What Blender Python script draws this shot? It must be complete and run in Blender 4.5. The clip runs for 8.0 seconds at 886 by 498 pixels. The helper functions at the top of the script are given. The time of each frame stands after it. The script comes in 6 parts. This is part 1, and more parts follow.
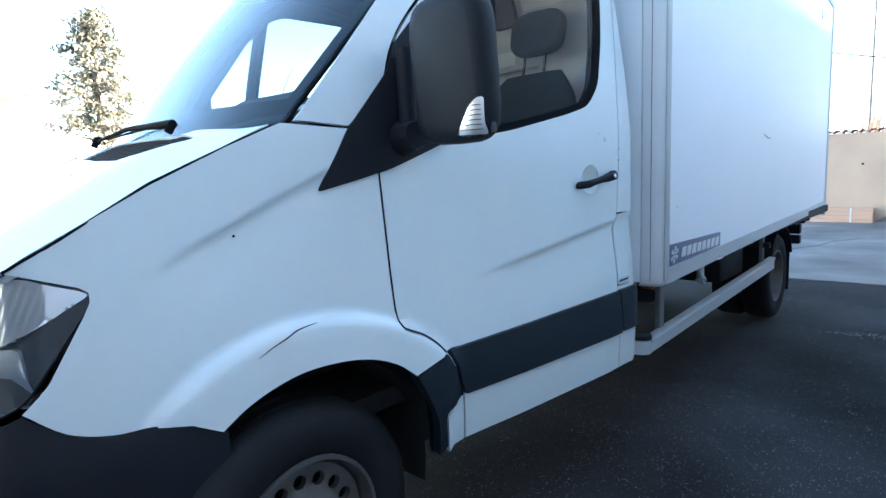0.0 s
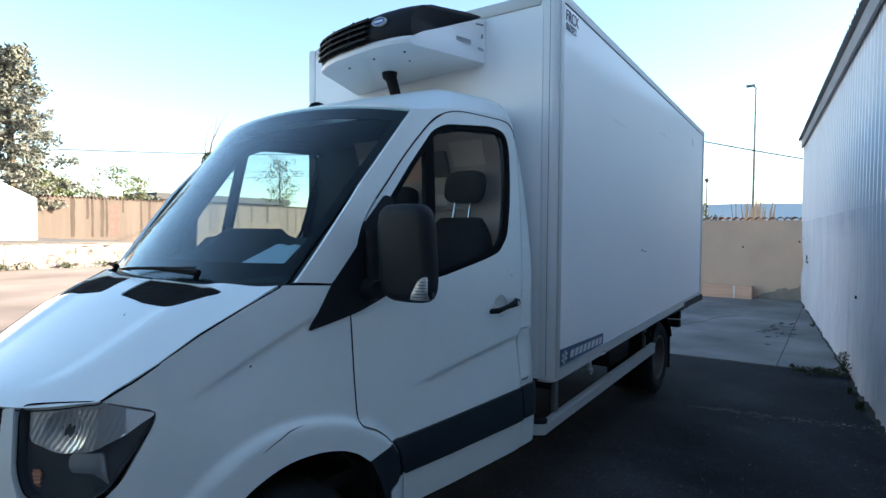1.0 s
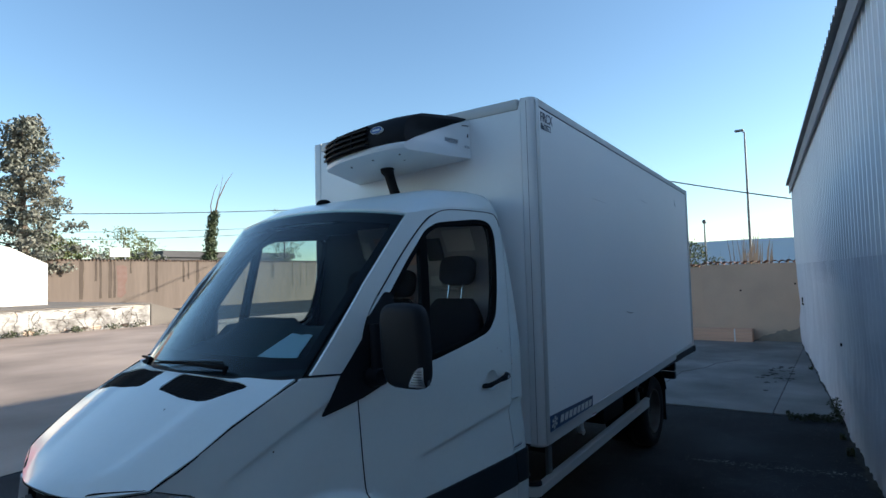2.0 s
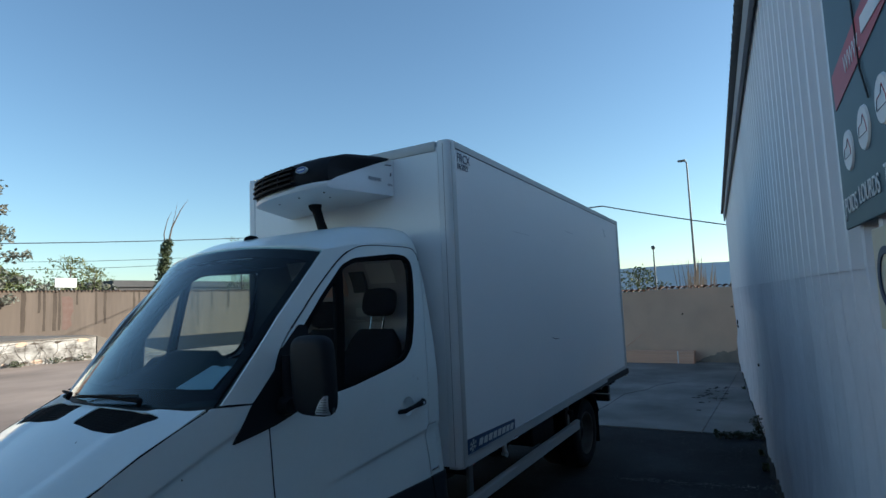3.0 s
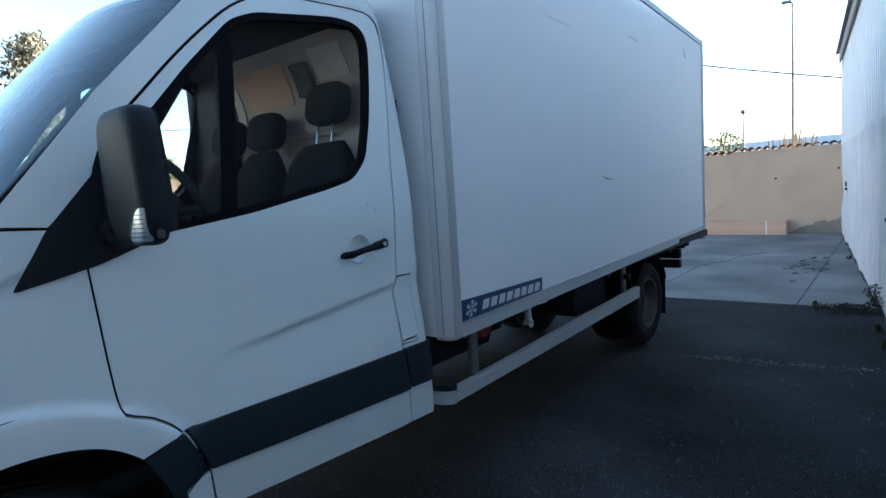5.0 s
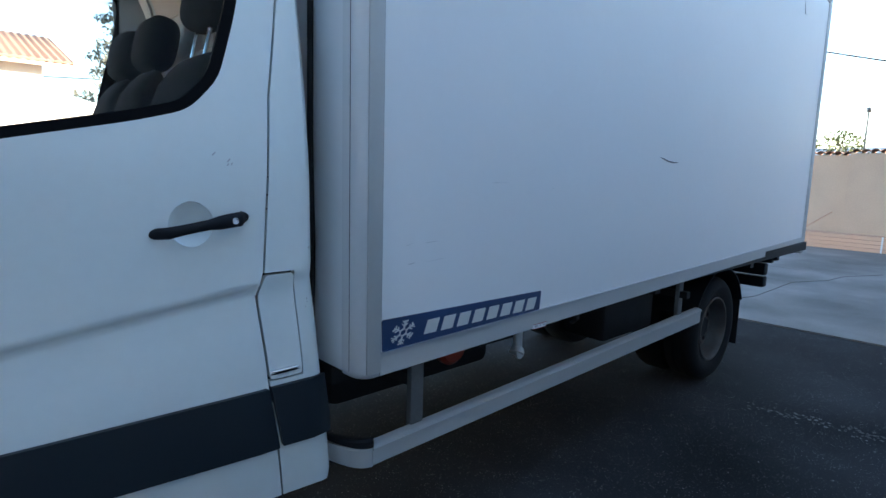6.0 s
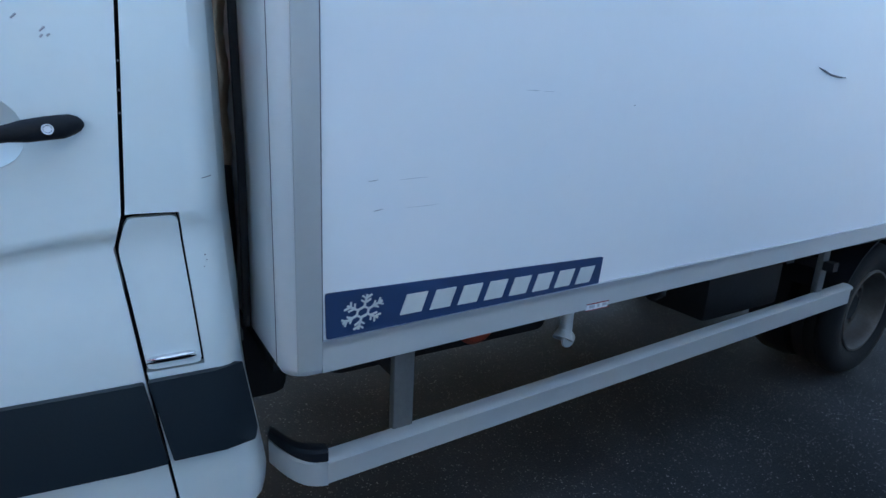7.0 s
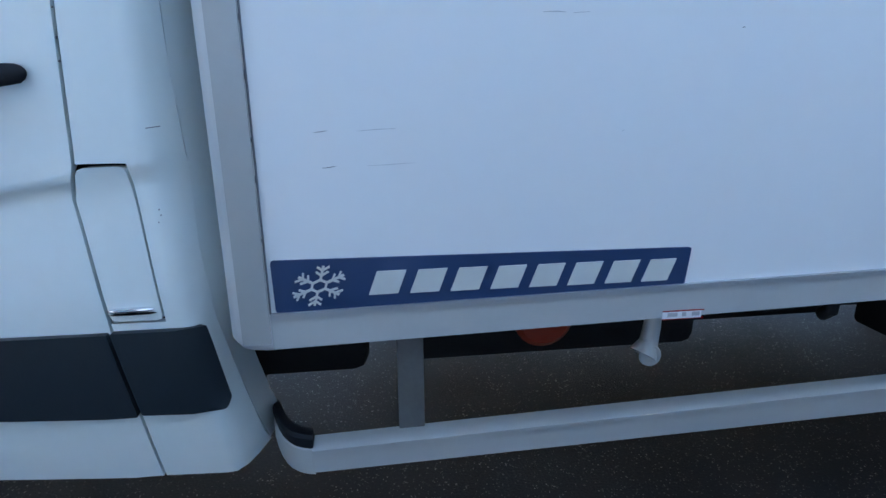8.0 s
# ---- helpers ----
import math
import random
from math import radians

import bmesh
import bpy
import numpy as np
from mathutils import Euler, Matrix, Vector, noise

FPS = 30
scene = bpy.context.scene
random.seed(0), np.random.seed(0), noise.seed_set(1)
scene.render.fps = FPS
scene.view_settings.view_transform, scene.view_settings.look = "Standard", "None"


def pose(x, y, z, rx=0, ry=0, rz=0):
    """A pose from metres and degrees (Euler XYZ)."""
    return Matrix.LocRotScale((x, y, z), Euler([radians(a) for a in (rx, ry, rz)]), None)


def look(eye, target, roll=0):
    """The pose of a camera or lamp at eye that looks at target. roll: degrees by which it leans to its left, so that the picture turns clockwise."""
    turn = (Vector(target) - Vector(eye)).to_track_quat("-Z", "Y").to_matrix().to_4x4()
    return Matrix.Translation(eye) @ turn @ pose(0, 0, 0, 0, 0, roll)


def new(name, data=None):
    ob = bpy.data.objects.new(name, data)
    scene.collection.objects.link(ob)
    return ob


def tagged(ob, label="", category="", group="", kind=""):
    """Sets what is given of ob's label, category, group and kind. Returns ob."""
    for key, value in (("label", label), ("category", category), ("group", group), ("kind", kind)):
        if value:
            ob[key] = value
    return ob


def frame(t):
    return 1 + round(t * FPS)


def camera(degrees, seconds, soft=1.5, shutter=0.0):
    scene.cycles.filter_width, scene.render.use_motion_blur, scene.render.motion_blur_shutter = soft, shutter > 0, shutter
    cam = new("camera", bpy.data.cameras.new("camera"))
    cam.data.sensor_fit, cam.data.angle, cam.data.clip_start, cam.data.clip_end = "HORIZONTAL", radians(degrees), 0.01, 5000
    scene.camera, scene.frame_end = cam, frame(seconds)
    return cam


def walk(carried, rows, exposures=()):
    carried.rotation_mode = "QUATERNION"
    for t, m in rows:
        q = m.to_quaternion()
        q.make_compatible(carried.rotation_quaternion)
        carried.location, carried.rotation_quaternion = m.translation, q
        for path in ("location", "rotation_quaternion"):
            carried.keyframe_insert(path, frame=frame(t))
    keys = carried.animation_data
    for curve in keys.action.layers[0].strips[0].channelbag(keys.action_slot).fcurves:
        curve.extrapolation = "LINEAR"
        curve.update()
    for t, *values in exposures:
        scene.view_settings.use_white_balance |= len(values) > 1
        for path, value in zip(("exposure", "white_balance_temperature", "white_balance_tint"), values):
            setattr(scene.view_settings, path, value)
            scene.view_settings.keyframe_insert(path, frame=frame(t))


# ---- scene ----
cam = camera(76.4, 8.0)
# seconds, x, y, z, heading from +x, pitch, roll
ROWS = [
    (0.0, -0.552, -0.974, 1.313, 42.49, -7.17, -2.10),
    (0.5, -0.802, -1.222, 1.481, 39.52, -4.53, -0.30),
    (1.0, -1.084, -1.325, 1.659, 34.90, -1.92, 0.49),
    (1.5, -1.271, -1.434, 1.765, 34.32, -0.11, -0.79),
    (1.7, -1.316, -1.482, 1.822, 35.56, 1.75, -0.92),
    (2.8, -1.365, -1.864, 1.889, 32.31, 4.77, -2.31),
    (3.0, -1.373, -1.917, 1.883, 31.38, 5.34, -2.33),
    (3.5, -1.314, -1.954, 1.886, 30.59, 4.37, -3.74),
    (4.0, -1.040, -1.883, 1.837, 30.43, 2.13, -5.89),
    (4.5, -0.602, -1.694, 1.655, 32.43, -4.78, -3.38),
    (5.0, -0.128, -1.587, 1.489, 39.00, -5.88, -3.60),
    (5.2, 0.044, -1.583, 1.398, 39.42, -5.85, -3.86),
    (6.3, 1.118, -1.243, 1.446, 50.94, -10.22, 2.06),
    (6.5, 1.223, -1.193, 1.417, 53.93, -11.82, 0.69),
    (7.0, 1.485, -1.056, 1.375, 57.88, -15.36, 2.83),
    (7.5, 1.777, -1.027, 1.333, 71.71, -16.43, -0.36),
    (8.0, 2.015, -1.020, 1.288, 82.85, -16.73, -0.47),
]
EXPOSURES = [(0.0, 3.70, 7050, 8), (0.5, 3.15, 6800, 7), (1.0, 2.27, 6900, 7), (1.5, 1.68, 6550, 6), (2.8, 1.00, 6180, 2), (3.5, 0.90, 6100, 0), (4.0, 0.93, 6280, 2), (4.5, 1.72, 6900, 6), (5.0, 2.61, 7000, 7), (6.3, 3.05, 7050, 9), (7.0, 3.57, 7050, 9), (8.0, 3.67, 7100, 11)]
walk(cam, [(t, pose(x, y, z, 90 + pitch, 0, heading - 90) @ pose(0, 0, 0, 0, 0, roll)) for t, x, y, z, heading, pitch, roll in ROWS], EXPOSURES)

# ---- light ----
SUN_EL, SUN_DIR = radians(16.5), (0.62, -0.785)
world = bpy.data.worlds.new("world")
scene.world = world
world.use_nodes = True
_wn = world.node_tree
_sky = _wn.nodes.new("ShaderNodeTexSky")
_sky.sky_type, _sky.sun_disc = "NISHITA", False
_sky.sun_elevation, _sky.sun_rotation = SUN_EL, math.atan2(SUN_DIR[0], SUN_DIR[1])
_sky.air_density, _sky.dust_density, _sky.ozone_density = 1.0, 0.35, 2.6
_wn.nodes["Background"].inputs[1].default_value = 0.105
_wn.links.new(_sky.outputs[0], _wn.nodes["Background"].inputs[0])
sun = new("sun", bpy.data.lights.new("sun", "SUN"))
sun.data.energy, sun.data.angle, sun.data.color = 5.0, radians(0.6), (1.0, 0.90, 0.78)
sun.matrix_world = look((SUN_DIR[0] * 30, SUN_DIR[1] * 30, 30 * math.tan(SUN_EL)), (0, 0, 0))


# ---- materials ----
def mat(name, col, rough=0.5, metal=0.0, col2=None, scale=3.0, fine=60.0, amount=0.5, bump=0.0, coat=0.0, random_tint=0.0, stretch=(1, 1, 1), spec=0.5):
    """A surface with stains at one scale and grain at another."""
    m = bpy.data.materials.new(name)
    m.use_nodes = True
    t = m.node_tree
    b = t.nodes["Principled BSDF"]
    b.inputs["Roughness"].default_value, b.inputs["Metallic"].default_value = rough, metal
    b.inputs["Coat Weight"].default_value, b.inputs["Coat Roughness"].default_value = coat, 0.08
    b.inputs["Specular IOR Level"].default_value = spec
    co = t.nodes.new("ShaderNodeTexCoord")
    mp = t.nodes.new("ShaderNodeMapping")
    mp.inputs["Scale"].default_value = stretch
    t.links.new(co.outputs["Object"], mp.inputs[0])
    n1, n2 = t.nodes.new("ShaderNodeTexNoise"), t.nodes.new("ShaderNodeTexNoise")
    for n, s, d in ((n1, scale, 6), (n2, fine, 3)):
        n.inputs["Scale"].default_value, n.inputs["Detail"].default_value = s, d
        t.links.new(mp.outputs[0], n.inputs["Vector"])
    ad = t.nodes.new("ShaderNodeMath")
    ad.operation = "MULTIPLY_ADD"
    ad.inputs[1].default_value = 0.35
    t.links.new(n2.outputs[0], ad.inputs[0])
    t.links.new(n1.outputs[0], ad.inputs[2])
    rp = t.nodes.new("ShaderNodeMapRange")
    rp.inputs[1].default_value, rp.inputs[2].default_value = 0.45, 0.95
    rp.inputs[4].default_value = amount
    t.links.new(ad.outputs[0], rp.inputs[0])
    mx = t.nodes.new("ShaderNodeMix")
    mx.data_type = "RGBA"
    c2 = col2 or tuple(c * 0.75 for c in col)
    mx.inputs[6].default_value, mx.inputs[7].default_value = (*col, 1), (*c2, 1)
    t.links.new(rp.outputs[0], mx.inputs[0])
    out = mx.outputs[2]
    if random_tint:
        oi, hs = t.nodes.new("ShaderNodeObjectInfo"), t.nodes.new("ShaderNodeHueSaturation")
        rr = t.nodes.new("ShaderNodeMapRange")
        rr.inputs[3].default_value, rr.inputs[4].default_value = 1 - random_tint, 1 + random_tint
        t.links.new(oi.outputs["Random"], rr.inputs[0])
        t.links.new(rr.outputs[0], hs.inputs["Value"])
        t.links.new(out, hs.inputs["Color"])
        out = hs.outputs[0]
    t.links.new(out, b.inputs["Base Color"])
    if bump:
        bp = t.nodes.new("ShaderNodeBump")
        bp.inputs["Strength"].default_value, bp.inputs["Distance"].default_value = min(1, bump), 0.01
        t.links.new(n2.outputs[0], bp.inputs["Height"])
        t.links.new(bp.outputs[0], b.inputs["Normal"])
    return m


def glass_mat(name, tint, gloss=0.03):
    """Thin pane: what lies behind, tinted, and a mirror that grows at a flat angle."""
    m = bpy.data.materials.new(name)
    m.use_nodes = True
    t = m.node_tree
    t.nodes.remove(t.nodes["Principled BSDF"])
    tr, gl, mx, fr = (t.nodes.new("ShaderNode" + k) for k in ("BsdfTransparent", "BsdfGlossy", "MixShader", "LayerWeight"))
    pw, ma = t.nodes.new("ShaderNodeMath"), t.nodes.new("ShaderNodeMath")
    tr.inputs[0].default_value = (*tint, 1)
    gl.inputs["Roughness"].default_value = gloss
    pw.operation, pw.inputs[1].default_value = "POWER", 4.0
    ma.operation, ma.inputs[1].default_value, ma.inputs[2].default_value = "MULTIPLY_ADD", 0.90, 0.014
    t.links.new(fr.outputs["Facing"], pw.inputs[0])
    t.links.new(pw.outputs[0], ma.inputs[0])
    t.links.new(ma.outputs[0], mx.inputs[0])
    t.links.new(tr.outputs[0], mx.inputs[1])
    t.links.new(gl.outputs[0], mx.inputs[2])
    t.links.new(mx.outputs[0], t.nodes["Material Output"].inputs[0])
    return m


def speckled(name, col, col2, grain, speck, speck_col, rough=0.85, patch=0.35, amount=0.6):
    """Asphalt or concrete: patches, grain and pale chips."""
    m = mat(name, col, rough, 0, col2, patch, grain, amount, 0.35)
    t = m.node_tree
    b = t.nodes["Principled BSDF"]
    src = b.inputs["Base Color"].links[0].from_socket
    co = t.nodes.new("ShaderNodeTexCoord")
    vo = t.nodes.new("ShaderNodeTexVoronoi")
    vo.inputs["Scale"].default_value = speck
    t.links.new(co.outputs["Object"], vo.inputs["Vector"])
    sp = t.nodes.new("ShaderNodeSeparateColor")
    t.links.new(vo.outputs["Color"], sp.inputs[0])
    gt = t.nodes.new("ShaderNodeMapRange")
    gt.inputs[1].default_value, gt.inputs[2].default_value = 0.955, 1.0
    t.links.new(sp.outputs[0], gt.inputs[0])
    heap, thin, both = t.nodes.new("ShaderNodeTexNoise"), t.nodes.new("ShaderNodeMapRange"), t.nodes.new("ShaderNodeMath")
    heap.inputs["Scale"].default_value, heap.inputs["Detail"].default_value = 7.0, 6
    t.links.new(co.outputs["Object"], heap.inputs["Vector"])
    thin.inputs[1].default_value, thin.inputs[2].default_value, thin.inputs[3].default_value = 0.42, 0.62, 0.35
    t.links.new(heap.outputs[0], thin.inputs[0])
    both.operation = "MULTIPLY"
    t.links.new(gt.outputs[0], both.inputs[0])
    t.links.new(thin.outputs[0], both.inputs[1])
    mx = t.nodes.new("ShaderNodeMix")
    mx.data_type = "RGBA"
    mx.inputs[7].default_value = (*speck_col, 1)
    t.links.new(both.outputs[0], mx.inputs[0])
    t.links.new(src, mx.inputs[6])
    broad, fit, hs = t.nodes.new("ShaderNodeTexNoise"), t.nodes.new("ShaderNodeMapRange"), t.nodes.new("ShaderNodeHueSaturation")
    broad.inputs["Scale"].default_value, broad.inputs["Detail"].default_value = patch * 0.7, 5
    t.links.new(co.outputs["Object"], broad.inputs["Vector"])
    fit.inputs[1].default_value, fit.inputs[2].default_value, fit.inputs[3].default_value, fit.inputs[4].default_value = 0.35, 0.65, 0.62, 1.28
    t.links.new(broad.outputs[0], fit.inputs[0])
    t.links.new(fit.outputs[0], hs.inputs["Value"])
    t.links.new(mx.outputs[2], hs.inputs["Color"])
    t.links.new(hs.outputs[0], b.inputs["Base Color"])
    return m


PAINT = mat("white_paint", (0.735, 0.80, 0.79), 0.32, 0, (0.62, 0.68, 0.66), 2.0, 40, 0.45, 0, 0.6)
PANEL = mat("white_grp", (0.78, 0.79, 0.79), 0.38, 0, (0.70, 0.71, 0.71), 0.9, 30, 0.4, 0.02, 0.25)
ALU = mat("dull_aluminium", (0.52, 0.53, 0.54), 0.42, 0.75, (0.42, 0.43, 0.43), 4, 90, 0.6, 0.05)
PROFILE = mat("grey_profile", (0.50, 0.51, 0.50), 0.45, 0.15, (0.42, 0.42, 0.41), 3, 60, 0.5, 0.03)
PLASTIC = mat("black_plastic", (0.010, 0.011, 0.014), 0.55, 0, (0.019, 0.021, 0.025), 5, 220, 0.5, 0.12, spec=0.18)
BAND = mat("dark_trim", (0.009, 0.0155, 0.022), 0.48, 0, (0.016, 0.025, 0.032), 4, 240, 0.5, 0.06, spec=0.38)
from mathutils.geometry import delaunay_2d_cdt, tessellate_polygon

RUBBER = mat("rubber", (0.009, 0.009, 0.010), 0.8, 0, (0.018, 0.017, 0.016), 8, 120, 0.5, 0.2, spec=0.3)
SEAL = mat("seal_black", (0.006, 0.006, 0.007), 0.75, spec=0.06)
CHASSIS = mat("chassis_dark", (0.009, 0.009, 0.010), 0.75, 0.0, (0.022, 0.019, 0.017), 5, 70, 0.6, 0.2)
STEEL = mat("wheel_steel", (0.15, 0.145, 0.14), 0.5, 0.5, (0.10, 0.065, 0.045), 9, 90, 0.7, 0.15)
CHROME = mat("chrome", (0.75, 0.76, 0.78), 0.12, 1.0, (0.6, 0.6, 0.62), 6, 80, 0.3)
FABRIC = mat("seat_fabric", (0.008, 0.008, 0.010), 0.95, 0, (0.014, 0.014, 0.016), 4, 10, 0.4, 0.0, spec=0.1)
DASH = mat("dash_plastic", (0.014, 0.016, 0.018), 0.8, 0, (0.022, 0.024, 0.026), 8, 300, 0.5, 0.15)
LINER = mat("cab_liner", (0.47, 0.385, 0.345), 0.55, 0, (0.28, 0.23, 0.205), 3.5, 160, 0.7, 0.1)
PAPER = mat("paper", (0.78, 0.79, 0.80), 0.7, 0, (0.7, 0.72, 0.74), 9, 60, 0.4)
BLUE = mat("plate_blue", (0.007, 0.034, 0.105), 0.3, 0, (0.011, 0.044, 0.12), 4, 90, 0.4, 0, 0.2)
BADGE = mat("badge_blue", (0.02, 0.08, 0.30), 0.3, 0, (0.03, 0.11, 0.36), 4, 90, 0.4)
PLATE_GREY = mat("plate_lettering", (0.62, 0.63, 0.60), 0.45)
SCUFF = mat("scuff", (0.13, 0.13, 0.14), 0.6)
FAINT = mat("faint_scuff", (0.45, 0.46, 0.48), 0.5)
AMBER = mat("amber_lens", (0.60, 0.26, 0.16), 0.3)
ORANGE = mat("orange_lens", (0.34, 0.04, 0.014), 0.35)
RED = mat("red_lens", (0.35, 0.01, 0.01), 0.25)
INK = mat("marking_ink", (0.02, 0.03, 0.07), 0.5)
LENS = glass_mat("lamp_lens", (0.93, 0.95, 0.96), 0.02)
GLASS = glass_mat("side_glass", (0.80, 0.83, 0.84), 0.01)
SCREEN = glass_mat("screen_glass", (0.74, 0.84, 0.86), 0.01)
MIRROR = mat("mirror_glass", (0.8, 0.82, 0.84), 0.02, 1.0)
DUCT = mat("foil_duct", (0.42, 0.31, 0.22), 0.3, 0.9, (0.36, 0.22, 0.14), 10, 60, 0.7, 0.3)
ASPHALT = speckled("asphalt", (0.038, 0.040, 0.045), (0.009, 0.0095, 0.011), 120, 230, (0.28, 0.28, 0.285), 0.95, 0.9, 1.0)
ASPHALT.node_tree.nodes["Principled BSDF"].inputs["Specular IOR Level"].default_value = 0.2
CONCRETE = speckled("slab_concrete", (0.205, 0.198, 0.190), (0.12, 0.117, 0.112), 60, 120, (0.27, 0.26, 0.25), 0.85, 1.1, 0.95)
LINE_GREY = speckled("worn_line", (0.17, 0.17, 0.17), (0.07, 0.07, 0.07), 140, 190, (0.22, 0.22, 0.22), 0.95, 6.0)
SIDE_WHITE = mat("white_profile", (0.70, 0.71, 0.71), 0.42, 0.05, (0.60, 0.61, 0.60), 3, 60, 0.5, 0.03)
YARD = speckled("yard_surface", (0.37, 0.275, 0.22), (0.25, 0.19, 0.155), 40, 60, (0.34, 0.30, 0.27), 0.9, 0.35)
RENDER_BEIGE = mat("beige_render", (0.62, 0.44, 0.325), 0.9, 0, (0.42, 0.30, 0.225), 0.9, 40, 0.8, 0.25)
STREAK = mat("run_off", (0.042, 0.030, 0.024), 0.95, 0, (0.10, 0.075, 0.06), 1.2, 20, 0.9, stretch=(1, 1, 0.3))
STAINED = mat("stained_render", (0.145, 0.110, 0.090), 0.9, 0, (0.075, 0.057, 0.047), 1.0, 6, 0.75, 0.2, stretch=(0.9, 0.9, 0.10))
WHITE_RENDER = mat("old_white_render", (0.50, 0.47, 0.44), 0.9, 0, (0.06, 0.045, 0.036), 1.8, 9, 1.0, 0.3, stretch=(1.0, 1.0, 1.6))
DOCK_TOP = speckled("dock_surface", (0.17, 0.145, 0.125), (0.10, 0.085, 0.075), 30, 60, (0.2, 0.18, 0.16), 0.9, 0.3)
LAMP_STEEL = mat("lamp_post_grey", (0.12, 0.125, 0.13), 0.5, 0.4)
HOUSE_WHITE = mat("house_render", (0.76, 0.72, 0.67), 0.9, 0, (0.66, 0.60, 0.54), 0.6, 14, 0.6, 0.2)
TERRACOTTA = mat("terracotta", (0.30, 0.165, 0.115), 0.85, 0, (0.17, 0.105, 0.08), 2, 40, 0.7, 0.3, random_tint=0.25)
SHEET = mat("white_sheet_metal", (0.71, 0.715, 0.745), 0.45, 0.0, (0.55, 0.56, 0.60), 1.2, 30, 0.5, 0.05, stretch=(1, 1, 0.3))
ROOFING = mat("fibre_roofing", (0.30, 0.30, 0.31), 0.85, 0, (0.20, 0.20, 0.21), 2, 50, 0.6, 0.25)
SIGN = mat("sign_teal", (0.035, 0.075, 0.095), 0.5, 0, (0.05, 0.10, 0.12), 2, 40, 0.5)
SIGN_RED = mat("sign_red", (0.38, 0.035, 0.05), 0.5, 0, (0.45, 0.06, 0.07), 3, 40, 0.5)
SIGN_WHITE = mat("sign_white", (0.74, 0.74, 0.74), 0.5)
CREAM = mat("cream_board", (0.62, 0.56, 0.42), 0.6, 0, (0.5, 0.44, 0.33), 3, 50, 0.6)
PLYWOOD = mat("raw_timber", (0.66, 0.40, 0.28), 0.75, 0, (0.54, 0.31, 0.21), 3, 40, 0.6, 0.15, stretch=(1, 0.15, 4), random_tint=0.15)
LOWER_SHEET = mat("weathered_sheet_metal", (0.67, 0.675, 0.71), 0.5, 0.0, (0.44, 0.445, 0.485), 2.2, 45, 0.7, 0.10, stretch=(1, 1, 0.35))
COPING = mat("old_coping_tile", (0.13, 0.085, 0.062), 0.9, 0, (0.06, 0.045, 0.036), 1.5, 30, 0.9, 0.3)
PINK_LINER = mat("pink_cab_card", (0.60, 0.36, 0.27), 0.6, 0, (0.46, 0.27, 0.20), 4, 120, 0.6, 0.05)
PALE_LINER = mat("pale_cab_patch", (0.62, 0.53, 0.48), 0.6, 0, (0.48, 0.41, 0.37), 4, 120, 0.6, 0.05)
FAR_ROOF = mat("dark_flat_roof", (0.075, 0.072, 0.075), 0.9, 0, (0.045, 0.043, 0.045), 0.4, 10, 0.7)
RED_WASH = mat("red_wash", (0.125, 0.070, 0.058), 0.9, 0, (0.15, 0.105, 0.09), 2.5, 20, 0.9, 0.2)
BLOCK_WALL = mat("grey_render", (0.16, 0.15, 0.14), 0.9, 0, (0.10, 0.095, 0.09), 1.2, 40, 0.8, 0.2)
BARK = mat("bark", (0.12, 0.09, 0.07), 0.9, 0, (0.07, 0.055, 0.045), 6, 60, 0.7, 0.4)
CONIFER = mat("conifer_leaf", (0.115, 0.13, 0.105), 0.7, 0, (0.17, 0.15, 0.12), 0.5, 3, 0.9)
BUSH = mat("bush_leaf", (0.085, 0.11, 0.035), 0.7, 0, (0.13, 0.13, 0.05), 0.6, 4, 0.9)
IVY = mat("ivy_leaf", (0.04, 0.06, 0.025), 0.6, 0, (0.07, 0.08, 0.03), 1, 5, 0.8)
DRY = mat("dry_reed", (0.36, 0.28, 0.20), 0.9, 0, (0.26, 0.20, 0.15), 2, 12, 0.7)
WEED = mat("weed_leaf", (0.036, 0.050, 0.020), 0.7, 0, (0.060, 0.060, 0.026), 3, 20, 0.8)
GALV = mat("galvanised", (0.42, 0.43, 0.44), 0.45, 0.6)
HILLS = mat("far_hills", (0.50, 0.53, 0.56), 1.0, 0, (0.45, 0.48, 0.51), 0.01, 0.08, 0.6)
CABLE = mat("cable_black", (0.02, 0.02, 0.022), 0.7)
DIRT = mat("gutter_dirt", (0.024, 0.021, 0.017), 0.95, 0, (0.010, 0.009, 0.008), 6, 80, 0.7, 0.6)

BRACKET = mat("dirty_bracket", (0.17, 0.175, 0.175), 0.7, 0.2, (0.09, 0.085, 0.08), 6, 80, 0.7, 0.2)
LAMP_GREY = mat("lamp_grey", (0.065, 0.071, 0.078), 0.4, 0.3, (0.10, 0.107, 0.115), 5, 90, 0.5)
REFLECTOR = mat("lamp_reflector", (0.90, 0.91, 0.92), 0.30, 0.85, (0.7, 0.71, 0.72), 8, 60, 0.4)
DAMP = mat("damp_render", (0.30, 0.245, 0.20), 0.9, 0, (0.16, 0.13, 0.11), 3, 40, 0.7, 0.2)

# ---- building helpers ----
def part(name, bm, material, parent=None, label="", smooth=True, recalc=True):
    """Links a bmesh as one mesh object, under a thing or a part."""
    if recalc:
        bmesh.ops.recalc_face_normals(bm, faces=bm.faces[:])
    me = bpy.data.meshes.new(name)
    bm.to_mesh(me)
    bm.free()
    me.materials.append(material)
    if smooth:
        me.shade_smooth()
        me.set_sharp_from_angle(angle=radians(38))
    ob = new(name, me)
    if parent:
        ob.parent = parent
    return tagged(ob, label) if label else ob


